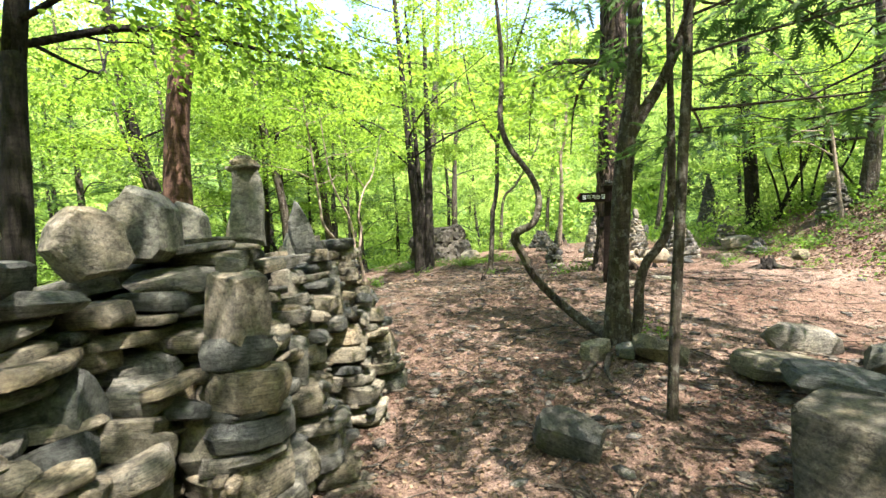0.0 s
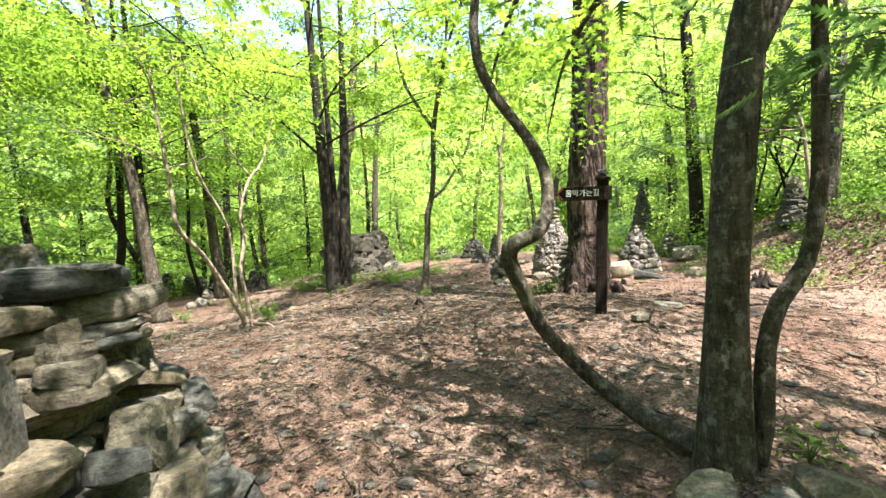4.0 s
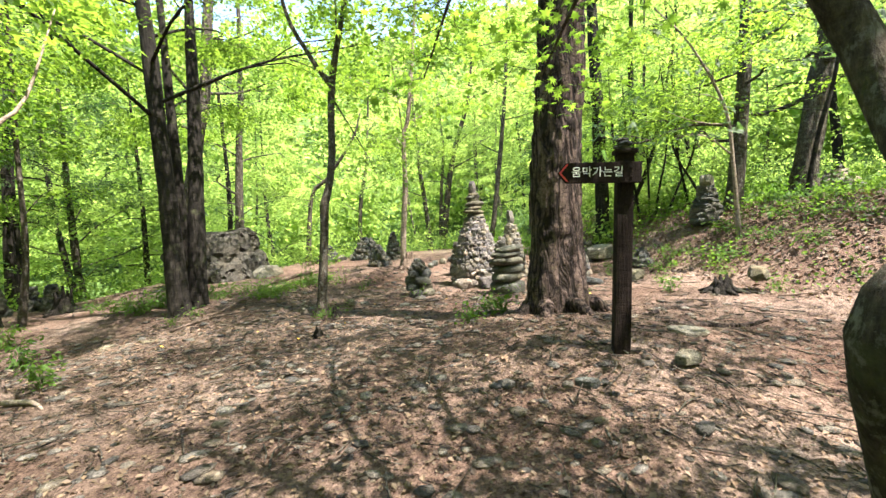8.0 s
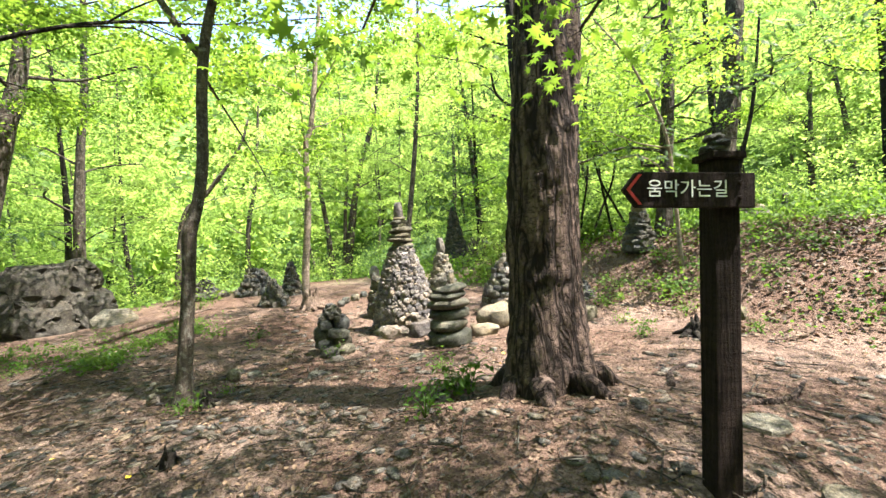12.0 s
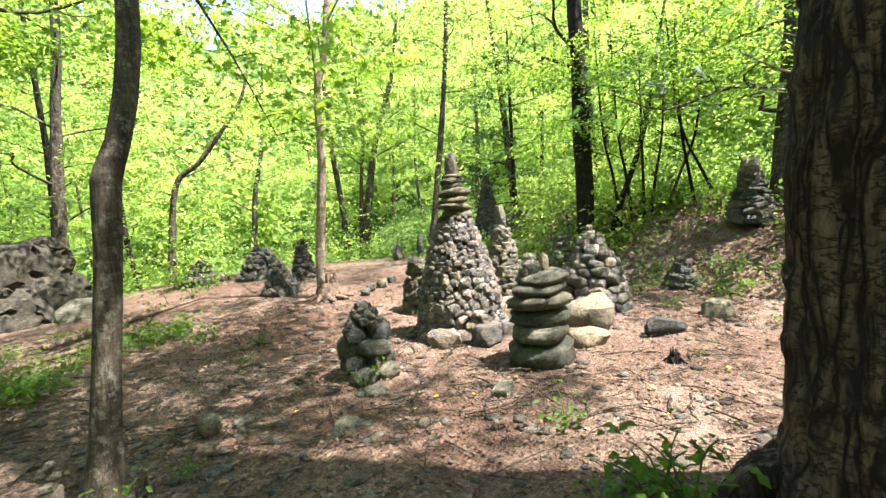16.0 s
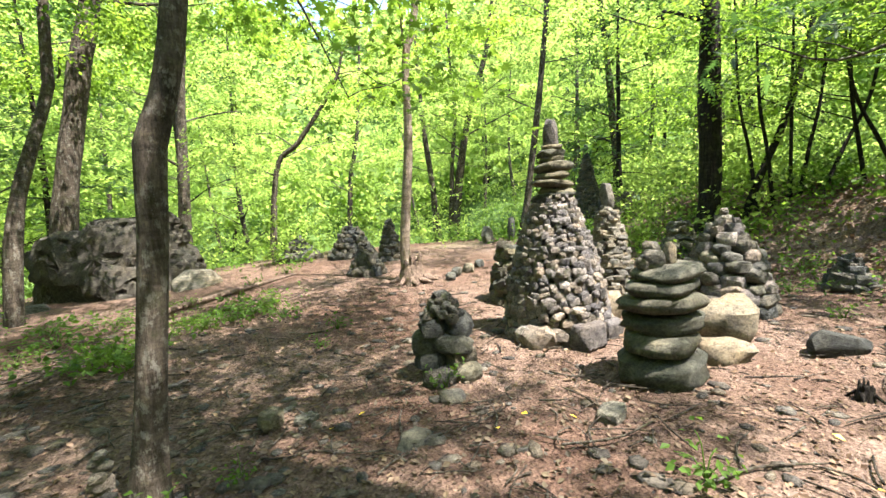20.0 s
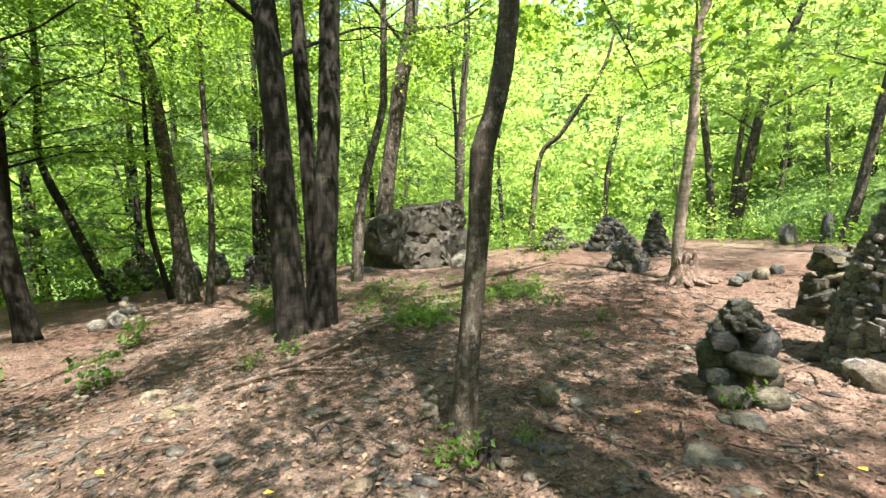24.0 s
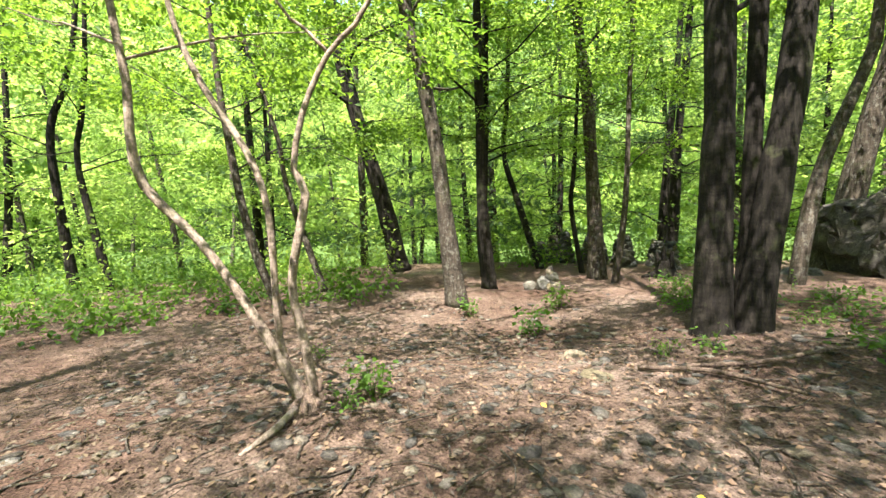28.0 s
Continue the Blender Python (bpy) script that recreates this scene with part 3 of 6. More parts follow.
def pillow_mesh(name, seed, mat, rough=0.08):
    """A water-worn stone one metre long in each direction: a squared round form, dented unevenly."""
    rng = np.random.default_rng(seed)
    off = Vector(rng.uniform(-50, 50, 3))
    n, k = 16, 8
    verts, faces = [], []
    ex, ez = rng.uniform(0.62, 0.85), rng.uniform(0.5, 0.75)
    for i in range(k + 1):
        b = math.pi * (i / k - 0.5)
        for j in range(n):
            a = 2 * math.pi * j / n
            c = abs(math.cos(b)) ** ez
            v = Vector((math.copysign(abs(math.cos(a)) ** ex, math.cos(a)) * c, math.copysign(abs(math.sin(a)) ** ex, math.sin(a)) * c, math.copysign(abs(math.sin(b)) ** ez, math.sin(b)))) * 0.5
            v *= 1 + rough * 2.2 * noise.noise(v * 2.6 + off) + rough * noise.noise(v * 7 + off)
            verts.append(tuple(v))
    faces = [(i * n + j, i * n + (j + 1) % n, (i + 1) * n + (j + 1) % n, (i + 1) * n + j) for i in range(k) for j in range(n)]
    me = mesh_of(name, verts, faces, mat)
    me.set_sharp_from_angle(angle=radians(48))
    return me


def stone_set(mat, count, seed, style):
    return [(slate_mesh if style == "slab" else stone_mesh)("stone", seed + i, mat, style) for i in range(count)]


SLABS = stone_set(SLATE, 16, 100, "slab")
BLOCKS = stone_set(SLATE, 8, 150, "block")
ROUND = stone_set(FIELD, 4, 230, "loaf") + stone_set(FIELD, 7, 240, "block") + stone_set(FIELD, 5, 200, "slab")
WORN = stone_set(SLATE, 3, 700, "loaf") + stone_set(SLATE, 7, 710, "slab")
GREENISH = stone_set(MOSSY, 8, 300, "loaf")
PALES = stone_set(PALE, 6, 400, "block")
DARKS = stone_set(DARK, 6, 500, "block")
DARK_SLABS = stone_set(DARK, 6, 520, "slab")
PILLOWS = [pillow_mesh("stone", 330 + i, MOSSY) for i in range(6)]
DARK_PILLOWS = [pillow_mesh("stone", 340 + i, DARK, 0.1) for i in range(5)]
UPRIGHTS = [slate_mesh("stone", 560 + i, SLATE_FACE, t) for i, t in enumerate(("pillar", "round", "spire", "round", "block", "pillar"))]


def stone(parent, me, at, dims, turn=(0, 0, 0), name="stone", label=""):
    ob = part(name, me, parent, label)
    ob.matrix_basis = pose(*at, *turn) @ Matrix.Diagonal((*dims, 1))
    return ob


def rock(me, at, dims, turn, label, name="rock", group=""):
    ob = new(name, me)
    ob.matrix_basis = pose(*at, *turn) @ Matrix.Diagonal((*dims, 1))
    return tagged(ob, label, "rock", group)


def cairn(at, height, radius, label, kind, top_r=0.05, size=0.16, flat=0.5, curve=1.0, seed=1, lean=(0, 0), group=""):
    """A cone of piled stones in rings round a plain core, coloured dark like the shade between them."""
    rng = np.random.default_rng(seed)
    x, y = at
    top = thing("cairn", (x, y, floor_z(x, y) - 0.03), label, "cairn", group)
    n, sides = 14, 14
    v = []
    for i in range(n + 1):
        k = i / n
        r = max(0.01, (radius + (top_r - radius) * k ** curve) * 0.93 - size * 0.22)
        v += [(lean[0] * k + r * math.cos(a) * (1 + 0.06 * math.sin(3 * a + i)), lean[1] * k + r * math.sin(a), height * k * 0.97) for a in np.arange(sides) * 2 * math.pi / sides]
    f = [(i * sides + j, i * sides + (j + 1) % sides, (i + 1) * sides + (j + 1) % sides, (i + 1) * sides + j) for i in range(n) for j in range(sides)]
    part("core", mesh_of("core", v, f + [tuple(range(n * sides, n * sides + sides))], DARK), top, "plain core coloured dark as gap shade")
    z, row = 0.0, 0
    while z < height:
        k = z / height
        s = size * (1.15 - 0.45 * k) * rng.uniform(0.75, 1.2)
        h = s * flat
        r = radius + (top_r - radius) * k ** curve
        around = max(1, int(2 * math.pi * max(r - s * 0.3, 0.01) / (s * 0.92)))
        if r < s * 0.55:
            stone(top, kind[rng.integers(len(kind))], (lean[0] * k + rng.normal(0, 0.01), lean[1] * k, z + h / 2), (max(r * 2.1, s * 0.8), max(r * 2.0, s * 0.7), h * 1.25), (0, 0, rng.uniform(0, 360)))
        else:
            for j in range(around):
                a = 2 * math.pi * (j + 0.5 * (row % 2) + rng.normal(0, 0.1)) / around
                q = s * rng.uniform(0.6, 1.35)
                d = max(0, r - q * 0.4 + rng.normal(0, 0.012))
                stone(top, kind[rng.integers(len(kind))], (lean[0] * k + d * math.cos(a), lean[1] * k + d * math.sin(a), z + h * rng.uniform(0.35, 0.65)),
                      (q * 0.85, q * 1.06, min(h * rng.uniform(0.9, 1.5), q * 0.8)), (rng.normal(0, 9), rng.normal(0, 8) - 6, math.degrees(a) + rng.normal(0, 10)))
        z += h * 0.86
        row += 1
    return top


def stack(at, rows, label, kind, seed=1, base=0.0, name="stone_stack", group=""):
    """Single stones piled one on another: rows of width, depth, height, shift."""
    rng = np.random.default_rng(seed)
    x, y = at
    top = thing(name, (x, y, floor_z(x, y) + base - 0.02), label, "cairn", group)
    z = 0.0
    for w, d, h, sx in rows:
        stone(top, kind[rng.integers(len(kind))], (sx, rng.normal(0, 0.012), z + h / 2), (w, d, h * 1.16), (rng.normal(0, 3), rng.normal(0, 3), rng.uniform(-25, 25)))
        z += h
    return top


# ---- ground ----
def value_noise(x, y, cell, seed):
    rng = np.random.default_rng(seed)
    t = rng.uniform(-1, 1, (256, 256))
    u, v = x / cell, y / cell
    i, j = np.floor(u).astype(int), np.floor(v).astype(int)
    fu, fv = u - i, v - j
    fu, fv = fu * fu * (3 - 2 * fu), fv * fv * (3 - 2 * fv)
    g = lambda p, q: t[p % 256, q % 256]
    return (g(i, j) * (1 - fu) + g(i + 1, j) * fu) * (1 - fv) + (g(i, j + 1) * (1 - fu) + g(i + 1, j + 1) * fu) * fv


radii = np.concatenate([np.arange(0.1, 12, 0.11), 12 * 1.055 ** np.arange(0, 68)])
angles = np.arange(320) * 2 * np.pi / 320
rr, aa = np.meshgrid(radii, angles, indexing="ij")
gx, gy = 2 + rr * np.cos(aa), 9 + rr * np.sin(aa)
gz = ground(gx, gy) + 0.022 * value_noise(gx, gy, 0.7, 1) + 0.012 * value_noise(gx, gy, 0.22, 2) + 1.2 * smooth(40, 90, rr) * value_noise(gx, gy, 9.0, 3)
idx = np.arange(gx.size).reshape(gx.shape)
quads = np.stack([idx[:-1], np.roll(idx[:-1], -1, 1), np.roll(idx[1:], -1, 1), idx[1:]], -1).reshape(-1, 4)
quads = quads[:, ::-1]
verts = np.stack([gx, gy, gz], -1).reshape(-1, 3)
verts = np.vstack([verts, [[2, 9, floor_z(2, 9)]]])
hub = len(verts) - 1
centre = np.stack([idx[0], np.roll(idx[0], -1), np.full(320, hub), np.full(320, hub)], -1)
me = bpy.data.meshes.new("ground")
me.from_pydata(verts.tolist(), [], [tuple(q) for q in quads.tolist()] + [tuple(q[:3]) for q in centre.tolist()])
me.polygons.foreach_set("use_smooth", [True] * len(me.polygons))
me.materials.append(FLOOR)
bm = bmesh.new()
bm.from_mesh(me)
bmesh.ops.recalc_face_normals(bm, faces=bm.faces[:])
bm.to_mesh(me)
bm.free()
tagged(new("ground", me), "brown leaf-littered forest floor with worn bare earth", "ground", kind="structure")


# ---- the dry-stone wall ----
def wall_line():
    """The foot of the wall's face, from behind the walker to its far corner."""
    return spline([(-1.15, -1.2, 0, 0), (-1.03, -0.5, 0, 0), (-0.86, 0.5, 0, 0), (-0.7, 1.4, 0, 0), (-0.57, 2.3, 0, 0), (-0.57, 3.1, 0, 0), (-0.47, 3.8, 0, 0), (-0.49, 4.55, 0, 0), (-0.75, 5.05, 0, 0), (-1.25, 5.3, 0, 0), (-1.9, 5.4, 0, 0)], 0.05)


LINE = wall_line()[:, :2]
ALONG = np.r_[0, np.cumsum(np.linalg.norm(np.diff(LINE, axis=0), axis=1))]


def on_wall(s, back=0.0):
    """A place at s metres along the wall, set back from its foot, and the way that the wall runs there."""
    p = np.array([np.interp(s, ALONG, LINE[:, 0]), np.interp(s, ALONG, LINE[:, 1])])
    q = np.array([np.interp(s + 0.06, ALONG, LINE[:, 0]), np.interp(s + 0.06, ALONG, LINE[:, 1])])
    d = (q - p) / (np.linalg.norm(q - p) + 1e-9) if s < ALONG[-1] - 0.06 else np.array([-1.0, 0.2])
    return p + np.array([-d[1], d[0]]) * back, math.degrees(math.atan2(d[1], d[0]))


def wall_top(s):
    return 1.42 + 0.12 * math.exp(-((s - 2.2) / 0.3) ** 2) + 0.1 * math.exp(-((s - 3.55) / 0.35) ** 2) + 0.05 * math.sin(s * 3.1 + 3.1) + 0.05 * math.sin(s * 7.7 + 2.4) - 0.28 * float(smooth(5.4, 7.6, s))


def build_wall():
    """The body of the wall: courses of long thin slates, each set a little in or out of the face, before a filling
    coloured dark like the shade in the gaps.
    """
    rng = np.random.default_rng(11)
    top = thing("stone_wall", (-1.2, 2.0, 0), "dry-stone wall of coursed grey slate slabs", "wall")
    total = ALONG[-1]
    v, f = [], []
    stations = np.arange(0, total, 0.2)
    for s in stations:
        for back, z in ((0.62, -0.05), (0.74, 0.7), (0.82, 0.95), (0.86, wall_top(s) - 0.16), (1.05, wall_top(s) - 0.14), (1.15, -0.05)):
            w, _ = on_wall(s, back)
            v.append((w[0] + 1.2, w[1] - 2.0, z))
    for i in range(len(stations) - 1):
        for j in range(6):
            f.append((i * 6 + j, i * 6 + (j + 1) % 6, i * 6 + 6 + (j + 1) % 6, i * 6 + 6 + j))
    n = len(stations) * 6
    f += [tuple(range(6)), tuple(range(n - 1, n - 7, -1))]
    part("core", mesh_of("core", v, f, DARK, False), top, "plain filling coloured dark as gap shade")
    z = 0.34
    while z < 1.68:
        h = rng.choice((0.032, 0.045, 0.06, 0.075, 0.095, 0.12)) * rng.uniform(0.9, 1.1)
        s = rng.uniform(0.6, 0.9)
        while s < total:
            length = rng.uniform(0.14, 0.34) if h < 0.05 else rng.uniform(0.2, 0.58)
            m = s + length / 2
            if z + h * 0.5 < wall_top(m):
                w, yaw = on_wall(m, 0.56 + 0.07 * z + 0.05 * math.sin(m * 5.3) + rng.normal(0, 0.05))
                tall = h * rng.uniform(0.8, 1.2)
                stone(top, SLABS[rng.integers(16)] if rng.random() < 0.8 else WORN[rng.integers(10)], (w[0] + 1.2, w[1] - 2.0, z + tall / 2 + rng.normal(0, 0.006)),
                      (length * rng.uniform(0.9, 1.02), rng.uniform(0.3, 0.5), tall * 1.04), (rng.normal(0, 3), rng.normal(0, 3.5), yaw + rng.normal(0, 9)))
            s += length
        z += h * 0.97
    for s in np.arange(0.7, total, 0.12):
        for _ in range(2):
            q = rng.uniform(0.12, 0.26)
            w, yaw = on_wall(s + rng.uniform(-0.05, 0.05), rng.uniform(0.28, 0.54))
            stone(top, (SLABS if rng.random() < 0.6 else BLOCKS)[rng.integers(8)], (w[0] + 1.2, w[1] - 2.0, rng.uniform(0.74, 0.98)), (q * 1.3, q, q * rng.uniform(0.2, 0.5)), (rng.normal(0, 12), rng.normal(0, 14), yaw + rng.normal(0, 25)))
    for s in np.arange(0.6, total, 0.3):
        w, yaw = on_wall(s, rng.uniform(0.8, 1.0))
        for k in range(2):
            stone(top, SLABS[rng.integers(16)], (w[0] + 1.2 + rng.normal(0, 0.04), w[1] - 2.0, wall_top(s) - 0.12 + 0.06 * k), (rng.uniform(0.3, 0.5), rng.uniform(0.25, 0.4), 0.08), (rng.normal(0, 4), rng.normal(0, 4), yaw + rng.normal(0, 30)))


build_wall()


def pier(s, width, height, back, seed):
    """A stack of single slates, some laid aslant in runs, with packing stones and a slab on edge here and there, leaning on the wall's face. Returns where it ends."""
    rng = np.random.default_rng(seed)
    (x, y), yaw = on_wall(s, back)
    top = thing("stone_stack", (x, y, -0.03), "stack of rough slate stones leaning on the wall", "cairn", "stacks along the wall")
    top.rotation_euler = (0, 0, radians(yaw))
    z, slant, run = 0.0, rng.normal(0, 6), 0
    edge_at = rng.uniform(0.3, 0.7) * height if rng.random() < 0.6 else 9.0
    while z < height:
        k = z / height
        y0 = 0.2 * k + 0.13
        if z > edge_at:
            edge_at = 9.0
            h = rng.uniform(0.2, 0.3)
            wide = width * rng.uniform(0.5, 0.62)
            sx = rng.choice((-1, 1)) * (width - wide) / 2
            tip = rng.normal(0, 10)
            stone(top, UPRIGHTS[rng.integers(len(UPRIGHTS))], (sx, y0 - 0.05, z + h / 2), (wide, rng.uniform(0.09, 0.14), h * 1.1), (-10, tip, rng.normal(0, 10)), "edge_stone")
            stone(top, BLOCKS[rng.integers(8)], (sx * 0.9, y0 + 0.14, z + h / 2), (wide * 1.1, 0.22, h * 1.1), (0, tip * 0.3, rng.normal(0, 10)))
            zz = z
            while zz < z + h - 0.02:
                q = rng.uniform(0.04, 0.08)
                stone(top, SLABS[rng.integers(16)], (-sx * 1.05, y0, zz + q / 2), (width * 0.5, 0.28, q * 1.15), (rng.normal(0, 5), rng.normal(0, 7), rng.normal(0, 12)))
                zz += q
            z += h * 0.98
            continue
        if run <= 0:
            run, slant = int(rng.integers(2, 5)), rng.normal(0, 9) if rng.random() < 0.7 else rng.choice((-1, 1)) * rng.uniform(14, 24)
        run -= 1
        pick = rng.random()
        h = rng.uniform(0.09, 0.16) * (1.15 - 0.35 * k) if pick < 0.3 else rng.uniform(0.036, 0.08)
        w = width * rng.uniform(0.8, 1.16) * (1.1 - 0.22 * k)
        tilt = slant * (0.6 if pick < 0.3 else 1.0) + rng.normal(0, 3)
        kind = SLABS[rng.integers(16)] if rng.random() < 0.75 else WORN[rng.integers(10)]
        if pick > 0.74:
            f = rng.uniform(0.38, 0.62)
            for sx, g in ((-(1 - f) / 2, f), (f / 2, 1 - f)):
                stone(top, SLABS[rng.integers(16)], (sx * w * 1.05 + rng.normal(0, 0.01), y0 + rng.normal(0, 0.025), z + h / 2), (w * g * 1.0, rng.uniform(0.22, 0.36), h * rng.uniform(0.9, 1.08)), (rng.normal(0, 5), tilt * 0.6 + rng.normal(0, 4), rng.normal(0, 12)))
        else:
            stone(top, kind, (rng.normal(0, 0.035), y0 + rng.normal(0, 0.03), z + h / 2), (w, rng.uniform(0.28, 0.42), h * 1.04), (rng.normal(0, 4), tilt, rng.normal(0, 11)))
        for _ in range(rng.integers(0, 3)):
            q = rng.uniform(0.04, 0.1)
            stone(top, SLABS[rng.integers(16)], (rng.uniform(-0.48, 0.48) * w, y0 - 0.13 + rng.normal(0, 0.015), z + h), (q * 1.4, q * 0.9, q * 0.36), (rng.normal(0, 10), rng.normal(0, 12), rng.uniform(-40, 40)), "packing_stone")
        z += h * 0.97 + abs(math.sin(radians(tilt))) * 0.03
    p, _ = on_wall(s, back + 0.34)
    return (p[0], p[1], z - 0.03, yaw)


PIERS = []
rng = np.random.default_rng(3)
s = 0.3
while s < ALONG[-1] - 0.2:
    wide = rng.uniform(0.3, 0.44)
    i = len(PIERS)
    PIERS.append(pier(s + wide / 2, wide, (0.6, 0.86, 0.52, 0.95, 0.68, 0.84)[i % 6] + 0.2 * float(smooth(3.0, 4.4, s)) - 0.16 * float(smooth(5.4, 7.0, s)), 0.0 + 0.2 * (i % 2) + rng.normal(0, 0.02), 60 + i))
    s += wide * 1.14


def standing(at, dims, turn, me, label="tall upright slate stone set on the wall", name="standing_stone"):
    ob = new(name, me)
    ob.matrix_basis = pose(*at, *turn) @ Matrix.Diagonal((*dims, 1))
    return tagged(ob, label, "stone", "standing stones on the wall")


SPIRES = [slate_mesh("stone", 600 + i, SLATE_FACE, t) for i, t in enumerate(("spire", "block", "round", "round", "pillar"))]
standing((-1.1, 2.49, 1.74), (0.22, 0.12, 0.46), (0, 3, 20), SPIRES[4], "slender upright slate stone with flat caps on the wall")
standing((-1.05, 3.22, 1.62), (0.19, 0.11, 0.4), (0, -4, 25), SPIRES[0], "pointed upright slate slab set on the wall")
standing((-1.3, 1.9, 1.62), (0.3, 0.2, 0.34), (0, 6, 10), SPIRES[2])
standing((-1.34, 1.62, 1.55), (0.28, 0.19, 0.28), (0, -6, 60), SPIRES[2], "broad rounded grey stone set on the wall")
standing((-1.3, 0.8, 1.72), (0.22, 0.15, 0.4), (0, 5, 30), SPIRES[3])
standing((-1.25, 1.08, 1.66), (0.2, 0.14, 0.3), (0, -3, 40), SPIRES[2])
standing((-1.75, 2.95, 1.66), (0.32, 0.2, 0.34), (0, 4, 15), SPIRES[2])
standing((-1.3, 2.83, 1.58), (0.24, 0.16, 0.32), (0, -5, 35), SPIRES[3])
standing((-1.5, 4.75, 1.42), (0.2, 0.15, 0.34), (0, 2, 15), SPIRES[4])
standing((-1.3, 3.75, 1.45), (0.2, 0.14, 0.32), (0, 4, 45), SPIRES[3])
stack((-0.84, 1.76), ((0.44, 0.38, 0.15, 0), (0.42, 0.36, 0.09, 0.02), (0.4, 0.36, 0.13, -0.01), (0.44, 0.34, 0.1, 0.01), (0.36, 0.34, 0.14, 0), (0.4, 0.33, 0.07, -0.02), (0.36, 0.32, 0.12, 0.01), (0.38, 0.3, 0.06, 0), (0.33, 0.28, 0.13, 0.02), (0.24, 0.22, 0.035, 0), (0.3, 0.26, 0.1, 0)),
      "stack of rough slate stones leaning on the wall", SLABS, 12, group="stacks along the wall")
standing((-0.84, 1.76, 1.25), (0.25, 0.17, 0.3), (0, 3, -22), slate_mesh("stone", 622, PALE, "block"), "broad tan block standing on a stack")
standing((-0.85, 1.77, 1.42), (0.13, 0.11, 0.06), (4, 5, 10), SLABS[6], "small flat stone lying on a tan block")
for i, (x, y, z, yaw) in enumerate(PIERS):
    w, h = (0.22, 0.27, 0.24, 0.2, 0.24)[i % 5], (0.3, 0.26, 0.24, 0.32, 0.26)[i % 5]
    standing((x, y, z + h * 0.45), (w, w * 0.62, h), (-6 + 4 * (i % 3), 5 * math.sin(i * 2.0), yaw + 8), SPIRES[i % 5], "rough upright stone set on a stack")
for x, y, z, rows in ((-1.1, 2.49, 1.965, ((0.2, 0.16, 0.025, 0), (0.16, 0.12, 0.03, 0.01), (0.1, 0.09, 0.025, 0))),
                      (-1.5, 4.75, 1.56, ((0.18, 0.14, 0.03, 0), (0.12, 0.11, 0.035, 0))),
                      (-1.02, 3.5, 1.35, ((0.2, 0.17, 0.05, 0), (0.16, 0.14, 0.05, 0.02), (0.14, 0.1, 0.06, 0), (0.08, 0.08, 0.05, 0))),
                      (-0.9, 4.0, 1.12, ((0.2, 0.18, 0.07, 0), (0.16, 0.15, 0.06, 0.01), (0.15, 0.12, 0.05, 0), (0.09, 0.08, 0.06, 0)))):
    stack((x, y), rows, "small pile of flat slate stones on the wall", SLABS, 7, z - floor_z(x, y), group="piles on the wall")

# ---- rocks beside the way ----
rock(DARK_SLABS[2], (0.74, 2.72, 0.1), (0.5, 0.3, 0.24), (10, 22, -25), "dark angular rock on the leaf litter")
rock(stone_mesh("rock", 901, DARK, "block"), (2.1, 2.0, 0.12), (0.85, 0.8, 0.66), (0, -6, 15), "large mossy grey boulder beside the path")
rock(SLABS[2], (2.75, 3.5, 0.19), (0.75, 0.5, 0.17), (-4, 6, 8), "flat slate slab lying on the ground")
rock(SLABS[5], (2.75, 2.95, 0.24), (0.7, 0.42, 0.16), (5, 8, -30), "flat slate slab leaning on a boulder")
rock(SLABS[7], (3.1, 2.7, 0.16), (0.6, 0.4, 0.2), (5, -8, 20), "weathered grey slab beside the path")
rock(PALES[0], (3.6, 4.3, 0.14), (0.75, 0.4, 0.3), (3, 8, -10), "pale jagged rock in the sun")
rock(GREENISH[1], (3.9, 3.7, 0.08), (0.6, 0.5, 0.25), (0, 0, 40), "mossy grey rock half sunk in earth")
rock(stone_mesh("rock", 911, MOSSY, "slab"), (2.02, 4.05, 0.22), (0.56, 0.44, 0.2), (-12, 20, -20), "mossy tilted rock at the foot of the tree")
rock(SLABS[3], (1.5, 4.3, 0.19), (0.34, 0.28, 0.16), (6, -8, 30), "grey rock at the foot of the tree")
rock(SLABS[8], (1.72, 4.12, 0.21), (0.2, 0.2, 0.12), (0, 0, 70), "small grey stone between roots")
rock(GREENISH[5], (1.25, 1.75, 0.05), (0.3, 0.25, 0.16), (0, 5, 10), "mossy stone in the leaf litter")
rock(PALES[2], (-1.66, 12.58, 0.04), (0.34, 0.26, 0.2), (0, 12, 40), "pale rock beside the path")
rock(GREENISH[3], (-1.05, 12.1, 0.13), (0.42, 0.32, 0.16), (0, 0, 20), "mossy flat rock in the ground")
rock(GREENISH[6], (1.74, 12.05, 0.35), (0.19, 0.16, 0.13), (0, 0, 50), "small grey-green stone on the path")
rock(GREENISH[6], (1.95, 12.0, 0.32), (0.16, 0.1, 0.07), (0, 0, 10), "small grey-green stone on the path")
rock(GREENISH[1], (2.46, 11.42, 0.29), (0.3, 0.22, 0.07), (6, 0, 50), "flat stone with moss on the path")
rock(PALES[3], (2.9, 11.75, 0.32), (0.2, 0.16, 0.07), (0, 0, 0), "pale flat stone on the path")
rock(SLABS[1], (3.62, 11.02, 0.3), (0.26, 0.18, 0.07), (0, 0, 30), "pale flat stone among litter")
rock(pillow_mesh("rock", 350, PALE, 0.14), (5.6, 11.5, 0.44), (0.66, 0.55, 0.42), (0, 4, 20), "large pale boulder under a cairn")
